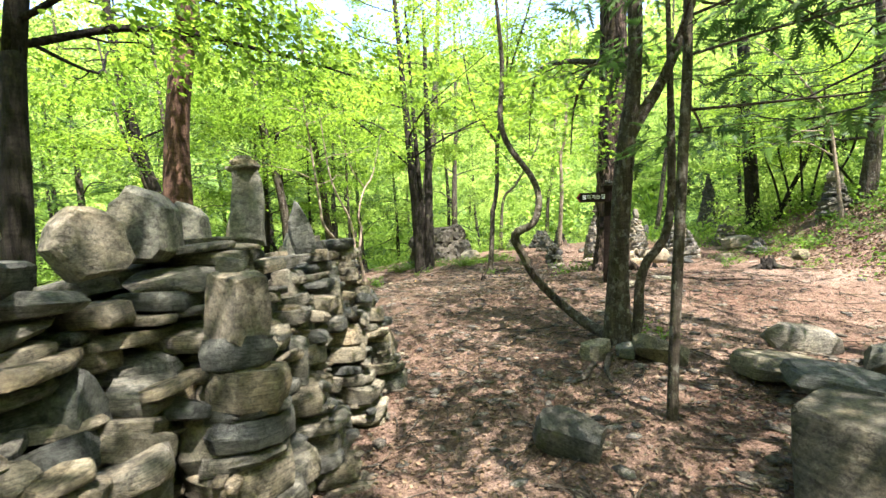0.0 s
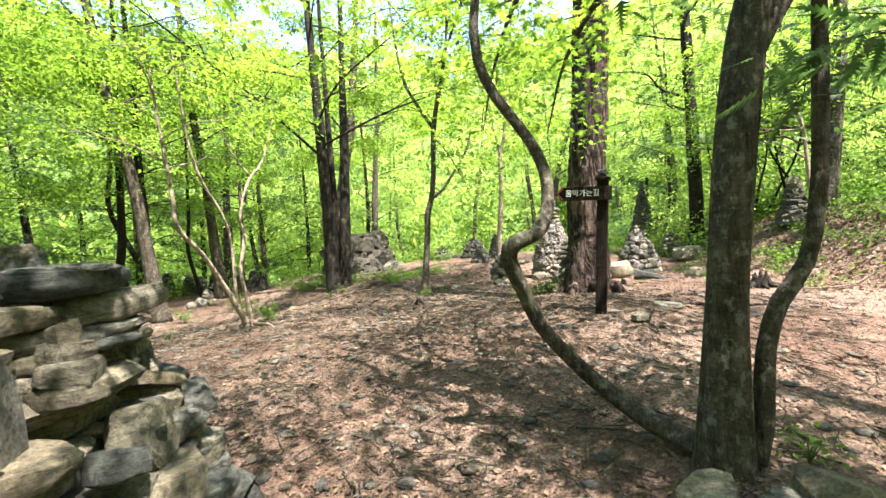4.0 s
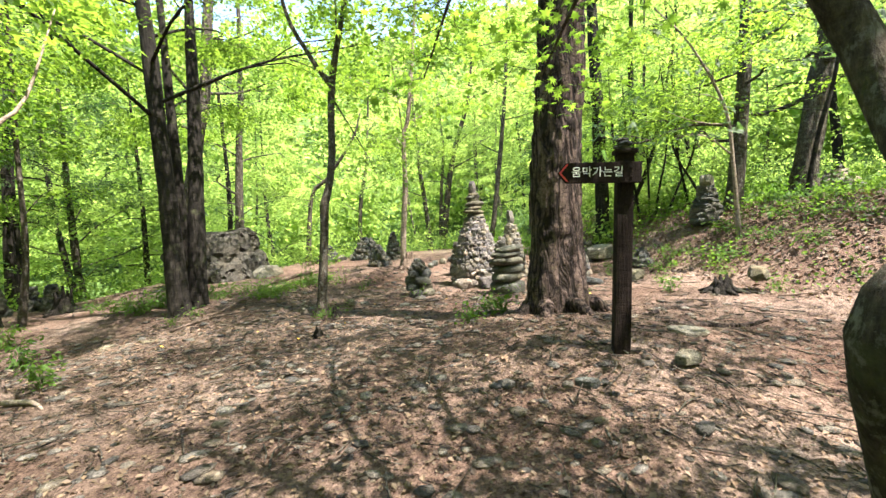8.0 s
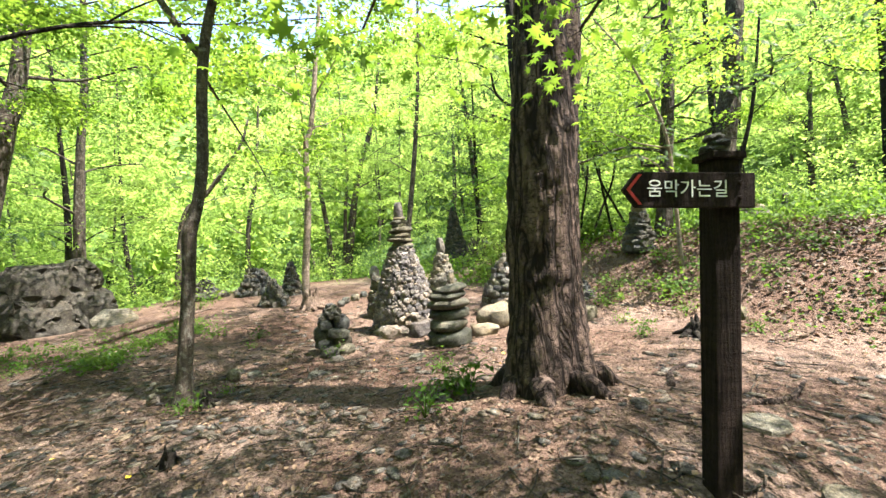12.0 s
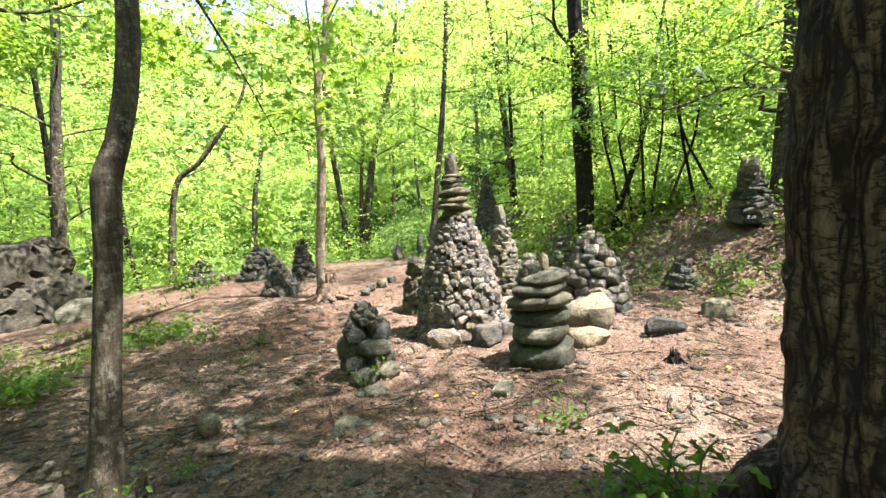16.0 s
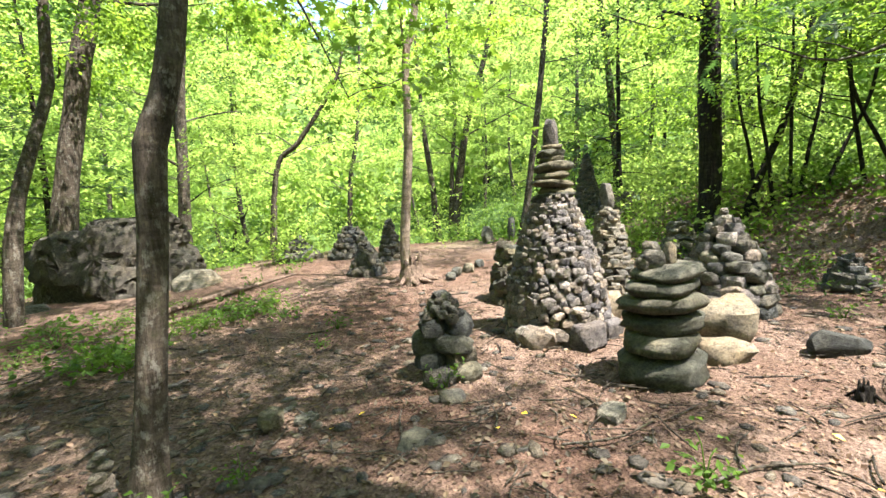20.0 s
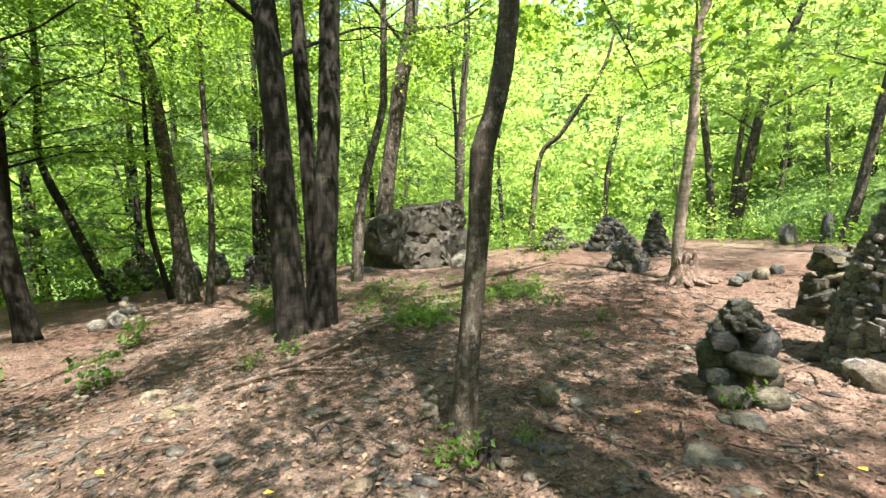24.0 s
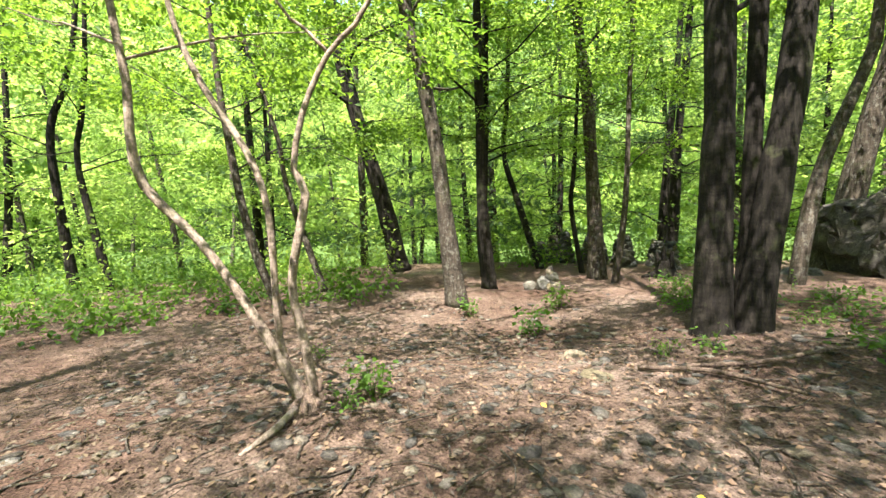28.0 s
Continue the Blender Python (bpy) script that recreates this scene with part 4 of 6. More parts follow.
rock(pillow_mesh("rock", 351, PALE, 0.14), (4.97, 11.15, 0.36), (0.4, 0.34, 0.24), (0, 10, -20), "pale rock beside a stone stack")
rock(stone_mesh("rock", 907, DARK, "loaf"), (5.85, 10.75, 0.35), (0.64, 0.24, 0.19), (8, 14, -18), "long mossy rock beside the path")
rock(PALES[1], (5.35, 12.6, 0.42), (0.4, 0.36, 0.3), (0, 0, 40), "pale rock between the cairns")
rock(GREENISH[5], (6.9, 10.6, 0.36), (0.46, 0.36, 0.22), (0, 0, 10), "mossy rock at the foot of the bank")
rock(SLABS[9], (3.05, 7.0, 0.43), (0.2, 0.16, 0.09), (0, 0, 10), "grey stone by the signpost")
rock(SLABS[4], (3.75, 7.45, 0.42), (0.4, 0.26, 0.08), (0, 0, -20), "flat grey stone set in the path")
rock(SLABS[6], (2.2, 7.2, 0.37), (0.14, 0.2, 0.06), (0, 0, 30), "flat grey stone in the ground")
rock(GREENISH[2], (7.0, 8.5, 0.55), (0.36, 0.26, 0.2), (0, 0, 30), "mossy stone on the bank")
rock(DARKS[1], (3.2, 20.2, 0.58), (1.1, 0.6, 0.25), (0, 0, 10), "dark flat rock at the edge of the clearing")
rock(SLABS[10], (9.0, 13.4, 0.55), (0.9, 0.6, 0.35), (0, 0, 20), "mossy slab at the foot of the bank")
rock(DARKS[2], (11.9, 18.0, 1.1), (1.2, 1.0, 1.3), (0, 0, 30), "dark mossy boulder among the trees")
rock(SLABS[2], (-0.1, 15.6, 0.15), (0.7, 0.4, 0.14), (0, 0, 20), "flat slab half sunk in the ground")
rock(SLABS[12], (0.6, 15.3, 0.25), (0.5, 0.3, 0.12), (0, 0, -30), "flat slab half sunk in the ground")
for x, y, w in ((5.0, 15.5, 0.24), (5.3, 15.6, 0.28), (5.7, 15.9, 0.22), (4.75, 15.25, 0.2)):
    rock(BLOCKS[int(w * 100) % 6], (x, y, floor_z(x, y) + 0.05), (w, w * 0.8, w * 0.6), (0, 0, w * 900), "pale stone at the edge of the clearing", group="stones round the clearing")

# large boulder behind the trees
def crag():
    """One broken boulder: great angular blocks grown into each other, roughened."""
    bm = bmesh.new()
    for i, (x, y, z, dx, dy, dz, rx, ry, rz) in enumerate(((-0.1, 0, 0.8, 2.7, 1.9, 1.7, 4, -12, 8), (-0.75, -0.1, 0.95, 1.5, 1.5, 1.0, 0, 22, 30), (0.75, -0.2, 0.55, 1.5, 1.5, 1.0, 6, 18, -15), (0.1, -0.7, 0.45, 1.6, 0.8, 0.9, -10, 4, 5))):
        me = stone_mesh("block", 770 + i, BOULDER, "block")
        n = len(bm.verts)
        bm.from_mesh(me)
        bpy.data.meshes.remove(me)
        bm.verts.ensure_lookup_table()
        m = pose(x, y, z, rx, ry, rz) @ Matrix.Diagonal((dx, dy, dz, 1))
        for v in bm.verts[n:]:
            v.co = m @ v.co
    bmesh.ops.triangulate(bm, faces=bm.faces[:])
    for _ in range(3):
        bmesh.ops.subdivide_edges(bm, edges=[q for q in bm.edges if q.calc_length() > 0.13], cuts=1)
        bmesh.ops.triangulate(bm, faces=bm.faces[:])
    for v in bm.verts:
        q = v.co.copy()
        crack = max(0.0, 0.055 - abs(noise.noise(Vector((q.x * 2.2, q.y * 2.2, q.z * 0.9)) + Vector((3, 7, 1))))) * 2.6
        v.co += v.normal * (0.08 * noise.fractal(q * 1.1, 1.1, 2.0, 4) - crack + 0.05 * noise.noise(Vector((q.x * 6, q.y * 6, q.z * 2.5))) + 0.025 * noise.noise(q * 13))
    me = bpy.data.meshes.new("boulder")
    bm.to_mesh(me)
    bm.free()
    me.materials.append(BOULDER)
    me.polygons.foreach_set("use_smooth", [True] * len(me.polygons))
    me.set_sharp_from_angle(angle=radians(24))
    return me


ob = new("boulder", crag())
ob.matrix_basis = pose(-0.2, 19.9, 0.08, 0, 0, 8)
tagged(ob, "huge craggy grey boulder on the forest floor", "rock")
rock(BLOCKS[3], (1.0, 18.9, 0.3), (0.9, 0.7, 0.7), (0, 5, 30), "craggy rock broken from the boulder")
rock(DARKS[3], (-1.5, 18.6, 0.15), (0.9, 0.6, 0.45), (0, 0, 10), "dark rock at the foot of the boulder")

# ---- cairns ----
A = cairn((4.55, 12.55), 1.38, 0.54, "tall cone-shaped cairn of piled field stones", ROUND, top_r=0.19, size=0.125, flat=0.55, curve=1.7, seed=21)
z0 = 1.36
rng = np.random.default_rng(5)
for w, d, h, sx in ((0.42, 0.36, 0.07, 0.0), (0.38, 0.34, 0.06, 0.02), (0.4, 0.34, 0.07, -0.01), (0.36, 0.32, 0.08, 0.0), (0.37, 0.3, 0.09, 0.02), (0.25, 0.22, 0.06, 0.0), (0.3, 0.24, 0.07, 0.0), (0.24, 0.2, 0.05, 0.01)):
    stone(A, (PILLOWS + GREENISH[:3])[rng.integers(8)], (sx, 0, z0 + h / 2), (w, d, h * 1.2), (rng.normal(0, 3), rng.normal(0, 3), rng.uniform(-40, 40)))
    z0 += h
stone(A, stone_mesh("stone", 640, FIELD, "plinth"), (0.0, 0, z0 + 0.1), (0.2, 0.17, 0.26), (0, 0, 20), label="upright capstone")
for a, q in ((-100, 0.42), (-60, 0.34), (-150, 0.36), (-20, 0.3), (200, 0.3)):
    stone(A, ROUND[int(q * 100) % 10], (0.5 * math.cos(radians(a)), 0.5 * math.sin(radians(a)), 0.1), (q * 0.8, q, q * 0.62), (0, 0, a))

stack((4.37, 11.22), ((0.66, 0.58, 0.22, 0.0), (0.57, 0.48, 0.15, -0.02), (0.6, 0.46, 0.14, 0.03), (0.56, 0.46, 0.13, -0.01), (0.53, 0.42, 0.1, -0.02), (0.48, 0.4, 0.11, 0.03)),
      "stack of rounded mossy boulders with small stones on top", PILLOWS, 31)
top = thing("small_pile", (4.37, 11.22, floor_z(4.37, 11.22) + 0.82), "little pile of pale stones on a stone stack", "cairn")
for x, y, z, w, h in ((-0.1, 0.0, 0.06, 0.17, 0.13), (0.06, -0.02, 0.07, 0.12, 0.19), (-0.02, 0.06, 0.13, 0.15, 0.08), (0.14, 0.05, 0.04, 0.13, 0.09), (-0.16, 0.03, 0.03, 0.1, 0.08)):
    stone(top, PALES[int(w * 100) % 6], (x, y, z), (w, w * 0.8, h), (0, 8, x * 400))

S = thing("cairn", (3.05, 12.15, floor_z(3.05, 12.15) - 0.03), "small squat cairn of dark mossy stones", "cairn")
for x, y, z, w, d, hh, ry, rz in ((-0.1, -0.08, 0.06, 0.3, 0.26, 0.14, 6, 20), (0.13, -0.07, 0.06, 0.26, 0.28, 0.13, -6, -15), (0.02, 0.13, 0.07, 0.32, 0.24, 0.15, 0, 5), (-0.12, 0.02, 0.16, 0.3, 0.28, 0.09, 8, 50), (0.1, -0.02, 0.17, 0.34, 0.3, 0.1, -8, 10),
                                 (0.03, -0.06, 0.27, 0.36, 0.26, 0.13, 12, -12), (-0.12, 0.06, 0.27, 0.26, 0.24, 0.16, 4, 40), (0.1, -0.04, 0.38, 0.28, 0.24, 0.14, -4, 15), (-0.11, -0.03, 0.39, 0.2, 0.22, 0.12, 14, 70), (0.0, 0.1, 0.36, 0.26, 0.2, 0.14, 0, 0)):
    stone(S, (PILLOWS if hh in (0.13, 0.16) else DARK_SLABS if hh < 0.11 else DARKS)[int(abs(x * 100) + hh * 50) % 6], (x, y, z * 1.14), (w, d, hh * 1.25), (0, ry, rz))
rng = np.random.default_rng(9)
for i in range(26):
    k = i / 26
    a = i * 2.4
    stone(S, DARKS[i % 6], (0.14 * (1 - k * 0.85) * math.cos(a), 0.13 * (1 - k * 0.85) * math.sin(a), 0.5 + 0.19 * k), (0.115, 0.1, 0.07), (rng.normal(0, 10), rng.normal(0, 10), a * 57))

PALE_SLABS = stone_set(PALE, 6, 460, "slab")
cairn((5.75, 12.95), 1.16, 0.36, "slim cairn of flat pale stones", PALE_SLABS, top_r=0.13, size=0.17, flat=0.33, curve=1.3, seed=22)
stack((5.75, 12.95), ((0.18, 0.15, 0.09, 0), (0.19, 0.16, 0.24, 0.02)), "two upright stones on a cairn", PALES, 43, 1.15)
cairn((4.9, 13.75), 0.78, 0.34, "low cairn of mossy slabs", GREENISH + DARK_SLABS, top_r=0.2, size=0.27, flat=0.33, curve=1.2, seed=23)
cairn((6.5, 12.0), 1.0, 0.52, "broad cairn of dark rounded stones", DARK_PILLOWS + PILLOWS[:2] + ROUND[:4], top_r=0.12, size=0.25, flat=0.55, curve=1.5, seed=24)
stack((6.5, 12.0), ((0.22, 0.18, 0.05, 0), (0.16, 0.14, 0.05, 0), (0.12, 0.1, 0.07, 0)), "pale stones topping a cairn", PALES, 44, 0.98)
cairn((9.4, 14.5), 0.6, 0.42, "low cairn of flat brown stones", GREENISH, top_r=0.2, size=0.24, flat=0.4, seed=25)
stack((9.4, 14.5), ((0.16, 0.14, 0.08, 0), (0.1, 0.09, 0.07, 0)), "two dark stones on a low cairn", DARKS, 45, 0.58)
cairn((11.75, 19.15), 2.5, 0.62, "tall pointed cairn of dark slate slabs", DARK_SLABS, top_r=0.05, size=0.17, flat=0.36, curve=0.9, seed=26)
cairn((4.28, 19.4), 0.75, 0.6, "rough heap of dark stones", DARKS, top_r=0.15, size=0.22, flat=0.6, seed=27, group="heaps at the back")
cairn((3.75, 16.5), 0.58, 0.36, "small cone of dark stones", DARKS + DARK_SLABS, top_r=0.06, size=0.15, flat=0.6, seed=28, group="heaps at the back")
cairn((4.75, 18.0), 0.9, 0.34, "small pointed cairn of dark stones", DARKS, top_r=0.06, size=0.17, flat=0.5, seed=29, group="heaps at the back")
cairn((3.3, 21.0), 0.5, 0.5, "low heap of dark stones", DARKS, top_r=0.1, size=0.22, flat=0.6, seed=30, group="heaps at the back")
cairn((10.05, 11.1), 0.85, 0.4, "dark slate cairn on the bank", DARK_SLABS, top_r=0.17, size=0.28, flat=0.3, seed=31)
standing((10.05, 11.1, floor_z(10.05, 11.1) + 0.95), (0.3, 0.26, 0.32), (0, 3, 20), SPIRES[2], "rounded grey capstone on the cairn of the bank")
cairn((8.4, 11.6), 0.4, 0.3, "small pile of dark slabs on the bank", DARK_SLABS, top_r=0.08, size=0.2, flat=0.4, seed=32)
standing((8.15, 19.4, 0.75), (0.4, 0.2, 0.5), (0, 0, 20), SPIRES[2], "upright grey stone at the back of the clearing")
standing((9.02, 19.45, 0.85), (0.4, 0.22, 0.72), (0, 3, 40), stone_mesh("stone", 650, DARK, "plinth"), "dark upright stone at the back of the clearing")
top = cairn((13.6, 10.0), 0.5, 0.55, "weathered pile of stones on the bank", PALES, top_r=0.2, size=0.34, flat=0.5, seed=33)
stack((13.6, 10.0), ((0.2, 0.18, 0.1, 0), (0.15, 0.14, 0.1, 0), (0.1, 0.09, 0.08, 0)), "small dark stones on a pile", DARKS, 46, 0.48)
stack((14.4, 9.3), ((0.4, 0.3, 0.2, 0), (0.26, 0.2, 0.22, 0), (0.2, 0.16, 0.12, 0)), "dark stone stack on the bank", DARKS, 47)
# stone rows far down by the stream path
for i in range(9):
    x, y = -7.6 + i * 0.42 + 0.1 * math.sin(i * 5), 18.6 + 0.12 * i + 0.3 * math.sin(i * 3)
    cairn((x, y), 0.55 + 0.25 * abs(math.sin(i * 2.3)), 0.28, "dark stone heap among the far trees", DARKS, top_r=0.12, size=0.26, flat=0.45, seed=50 + i, group="far heaps")
top = thing("small_pile", (-4.45, 15.4, floor_z(-4.45, 15.4)), "small pile of pale rocks beside the path", "cairn")
for x, y, z, w, h in ((-0.15, 0, 0.1, 0.42, 0.24), (0.2, -0.1, 0.08, 0.34, 0.2), (0.0, 0.05, 0.26, 0.28, 0.14), (-0.02, 0, 0.36, 0.16, 0.1), (0.0, 0, 0.43, 0.1, 0.07), (-0.35, -0.2, 0.07, 0.26, 0.16)):
    stone(top, PALES[int(w * 100) % 6], (x, y, z), (w, w * 0.8, h), (0, 6, x * 300))
top = thing("small_pile", (0.93, 11.8, floor_z(0.93, 11.8)), "little heap of smooth pebbles at the foot of a trunk", "cairn")
for i, (w, h) in enumerate(((0.13, 0.09), (0.12, 0.08), (0.11, 0.06), (0.1, 0.05), (0.08, 0.05), (0.07, 0.04))):
    stone(top, (ROUND if i < 2 else PALES)[i], (0.02 * math.sin(i * 3), 0.015 * math.cos(i * 2), 0.02 + 0.038 * i), (w, w * 0.8, h * 0.85), (0, 4, i * 50))

# ---- signpost ----
def box_mesh(name, size, mat, bevel=0.006):
    bm = bmesh.new()
    bmesh.ops.create_cube(bm, size=1, matrix=Matrix.Diagonal((*size, 1)))
    bmesh.ops.bevel(bm, geom=bm.edges[:], offset=bevel, segments=2, affect="EDGES", profile=0.6)
    m = bpy.data.meshes.new(name)
    bm.to_mesh(m)
    bm.free()
    m.materials.append(mat)
    return m


def signpost():
    x, y = 2.79, 7.41
    top = thing("signpost", (x, y, floor_z(x, y) - 0.04), "dark-stained wooden signpost with a pointed board", "signpost")
    turn = -36.0
    top.rotation_euler = (radians(-1.5), radians(3.5), radians(turn))   # it leans a little
    p = part("post", box_mesh("post", (0.13, 0.12, 1.66), POST, 0.01), top)
    p.location = (0, 0, 0.83)
    cap = part("post_cap", box_mesh("post_cap", (0.17, 0.16, 0.035), POST), top)
    cap.location = (0, 0, 1.675)
    bm = bmesh.new()
    outline = [(-0.54, 0.0), (-0.475, 0.083), (0.11, 0.083), (0.11, -0.083), (-0.475, -0.083)]
    face = bm.faces.new([bm.verts.new((a, 0, b)) for a, b in outline])
    ext = bmesh.ops.extrude_face_region(bm, geom=[face])
    bmesh.ops.translate(bm, verts=[v for v in ext["geom"] if isinstance(v, bmesh.types.BMVert)], vec=(0, 0.035, 0))
    bmesh.ops.recalc_face_normals(bm, faces=bm.faces[:])
    bmesh.ops.bevel(bm, geom=bm.edges[:], offset=0.004, segments=1, affect="EDGES")
    m = bpy.data.meshes.new("board")
    bm.to_mesh(m)
    bm.free()
    m.materials.append(POST)
    board = part("board", m, top, "dark board with a pointed end")
    board.location = (0, -0.1, 1.5)
    txt = bpy.data.curves.new("lettering", "FONT")
    txt.body, txt.size, txt.extrude, txt.align_x, txt.align_y = "움막가는길", 0.088, 0.001, "CENTER", "CENTER"
    txt.materials.append(WHITE)
    t = part("lettering", txt, board, "white painted lettering")
    t.matrix_basis = pose(-0.23, -0.003, 0.0, 90, 0, 0)
    chev = mesh_of("arrow", [(-0.53, -0.004, 0), (-0.472, -0.004, 0.07), (-0.454, -0.004, 0.07), (-0.512, -0.004, 0), (-0.454, -0.004, -0.07), (-0.472, -0.004, -0.07)], [(0, 3, 2, 1), (0, 5, 4, 3)], RED, False)
    part("arrow", chev, board, "red painted arrow head")
    for z in (0.035, -0.035):
        bm = bmesh.new()
        bmesh.ops.create_cone(bm, segments=12, radius1=0.012, radius2=0.007, depth=0.012, cap_ends=True, matrix=pose(0, 0, 0, 90, 0, 0))
        m = bpy.data.meshes.new("bolt")
        bm.to_mesh(m)
        bm.free()
        m.materials.append(POST)
        part("bolt", m, board).location = (0.03, -0.005, z)
    return floor_z(x, y) - 0.04 + 1.69


zt = signpost()
stack((2.89, 7.39), ((0.18, 0.13, 0.035, 0.0), (0.14, 0.11, 0.03, 0.01), (0.12, 0.1, 0.03, 0.0)), "flat dark stones piled on the signpost", DARKS, 48, zt - floor_z(2.89, 7.39) + 0.02)


# ---- trees round the clearing ----
def pine_trunk():
    """A big pine with deep plated bark."""
    rows = [(3.43, 8.88, 0.25, 0.39), (3.43, 8.88, 0.6, 0.34), (3.48, 8.9, 1.2, 0.305), (3.5, 8.89, 2.0, 0.29), (3.62, 8.8, 3.9, 0.268), (3.8, 8.7, 8, 0.21), (3.9, 8.65, 13, 0.1)]
    v, f = tube(rows, 72, 0.045, 0.03, 3, 0.34)
    c = spline(rows, 0.045)
    n = len(c)
    v = v.reshape(n, 72, 3)
    ang = np.arange(72) * 2 * np.pi / 72
    zz = c[:, 2][:, None] + 0 * ang
    wob = value_noise(zz * 1.0 + 40, ang[None] * 2 + 0 * zz, 0.35, 5) * 0.35
    ridge = np.abs(np.sin((ang[None] + wob) * 11)) ** 0.6
    cross = value_noise(zz, np.floor((ang[None] + wob) * 11 / np.pi) * 3.7 + 0 * zz, 0.11, 6)
    d = (ridge - 0.75) * 0.016 + np.where(cross > 0.1, 0.008, -0.006) + 0.006 * value_noise(zz, ang[None] * 9 + 0 * zz, 0.06, 8)
    out = v - c[:, None, :3]
    out /= np.linalg.norm(out, axis=2)[:, :, None] + 1e-9
    v = v + out * d[:, :, None] * np.clip((9 - zz) / 5, 0.2, 1)[:, :, None]
    return v.reshape(-1, 3), f


pine = thing("pine_tree", (3.43, 8.88, 0.25), "big pine with thick deeply furrowed red-brown bark", "tree")
pv, pf = pine_trunk()
part("trunk", mesh_of("trunk", pv - np.array([3.43, 8.88, 0.25]), pf, BARK_PINE), pine)
rng = np.random.default_rng(4)
for i, (h, r, l) in enumerate(((0.2, 0.1, 0.4), (2.0, 0.09, 0.4), (2.9, 0.09, 0.5), (3.8, 0.1, 0.45), (4.7, 0.1, 0.4), (5.5, 0.09, 0.5), (1.2, 0.09, 0.35))):
    rows = []
    for k in (0, 0.3, 0.65, 1.0):
        d = 0.26 + l * k
        x, y = 3.43 - math.sin(h + 0.3 * k) * d, 8.88 + math.cos(h + 0.3 * k) * d
        rows.append((x - 3.43, y - 8.88, floor_z(x, y) - 0.25 + (0.1, 0.02, -0.02, -0.05)[int(k * 3.1)], r * (1, 0.85, 0.6, 0.3)[int(k * 3.1)]))
    part("root", mesh_of("root", *tube(rows, 10, 0.06, 0.12, i), BARK_PINE), pine)
tips = []
for i in range(10):
    h, z = (-0.5, -1.5, -2.2, -1.0, -1.9)[i % 5] + 0.2 * math.sin(i * 3), 8.6 + i * 0.4
    rows = limb_path((3.78, 8.7, z), h, 2.8 * (1.1 - i / 24), 0.15, 0.06, rng)
    part("limb", mesh_of("limb", *tube([(x - 3.43, y - 8.88, w - 0.25, r) for x, y, w, r in rows], 6, 0.3), BARK_PINE), pine)
    tips += [(*q[:3], h + rng.normal(0, 0.6)) for q in rows[1:] for _ in (0, 1)]
at, yaw = sprays(tips, 22, 0.75, rng, 0.1)
part("crown", leaves("crown", at - np.array([3.43, 8.88, 0.25]), yaw, rng.uniform(0.16, 0.28, len(at)), rng, FROND, NEEDLE, 0.8), pine)

tree("maple_tree", "three-stemmed tree with a twisted looping stem", [
    [(1.81, 4.55, 0.0, 0.16), (1.82, 4.55, 0.25, 0.13), (1.86, 4.55, 0.95, 0.1), (1.94, 4.54, 1.72, 0.095), (2.05, 4.54, 2.43, 0.1), (2.14, 4.52, 3.0, 0.075), (2.19, 4.5, 4.5, 0.065), (2.4, 4.6, 12.5, 0.02)],
    [(1.80, 4.62, 0.22, 0.07), (1.66, 4.9, 0.28, 0.06), (1.49, 5.12, 0.43, 0.052), (1.30, 5.21, 0.63, 0.048), (1.09, 5.23, 0.89, 0.046), (0.98, 5.23, 1.14, 0.046), (0.89, 5.21, 1.35, 0.054), (0.93, 5.17, 1.45, 0.056), (1.05, 5.15, 1.49, 0.047),
     (1.16, 5.22, 1.58, 0.044), (1.22, 5.29, 1.72, 0.042), (1.24, 5.36, 1.92, 0.041), (1.17, 5.43, 2.15, 0.041), (1.03, 5.49, 2.38, 0.04), (0.91, 5.55, 2.62, 0.038), (0.86, 5.59, 2.95, 0.035), (0.94, 5.64, 3.7, 0.028), (0.9, 5.69, 5.2, 0.012)],
    [(1.94, 4.5, 0.22, 0.075), (2.02, 4.5, 0.4, 0.06), (2.06, 4.5, 0.8, 0.05), (2.16, 4.5, 1.05, 0.045), (2.34, 4.5, 1.25, 0.042), (2.44, 4.5, 1.65, 0.04), (2.48, 4.5, 2.5, 0.035), (2.54, 4.5, 4.5, 0.015)],
    [(2.04, 4.54, 2.36, 0.08), (2.22, 4.52, 2.62, 0.065), (2.44, 4.5, 2.95, 0.055), (2.74, 4.45, 3.7, 0.045), (3.24, 4.4, 5.5, 0.02)]],
     BARK, limbs=20, low=4.8, high=10.0, spread=3.7, per=20, size=0.08, leaf=LEAF, template=MAPLE, sides=16, seed=3, flare=0.3, lumps=0.1, headings=(-0.3, 2.5, -1.0, 2.0, -0.5, 2.9, -1.3, 0.1),
     boughs=([(2.2, 4.52, 3.3, 0.04), (2.1, 5.6, 3.5, 0.03), (2.2, 6.8, 3.3, 0.02), (2.4, 7.8, 2.75, 0.008)], [(2.2, 4.52, 3.1, 0.04), (1.6, 6.0, 3.7, 0.03), (1.7, 7.6, 3.6, 0.02), (1.9, 9.0, 3.1, 0.008)]))
tree("young_conifer", "slim young conifer with bare lower trunk", [[(1.55, 2.95, -0.05, 0.045), (1.6, 2.95, 0.6, 0.036), (1.72, 2.95, 1.8, 0.034), (1.82, 2.95, 3.0, 0.03), (1.95, 3.0, 6.0, 0.012)]],
     BARK, limbs=22, low=2.1, high=5.8, spread=1.5, rise=-0.05, per=13, size=0.2, leaf=NEEDLE, template=FROND, seed=5, reach=0.5, headings=(-1.6, -0.6, -2.4, 2.4, -1.2))
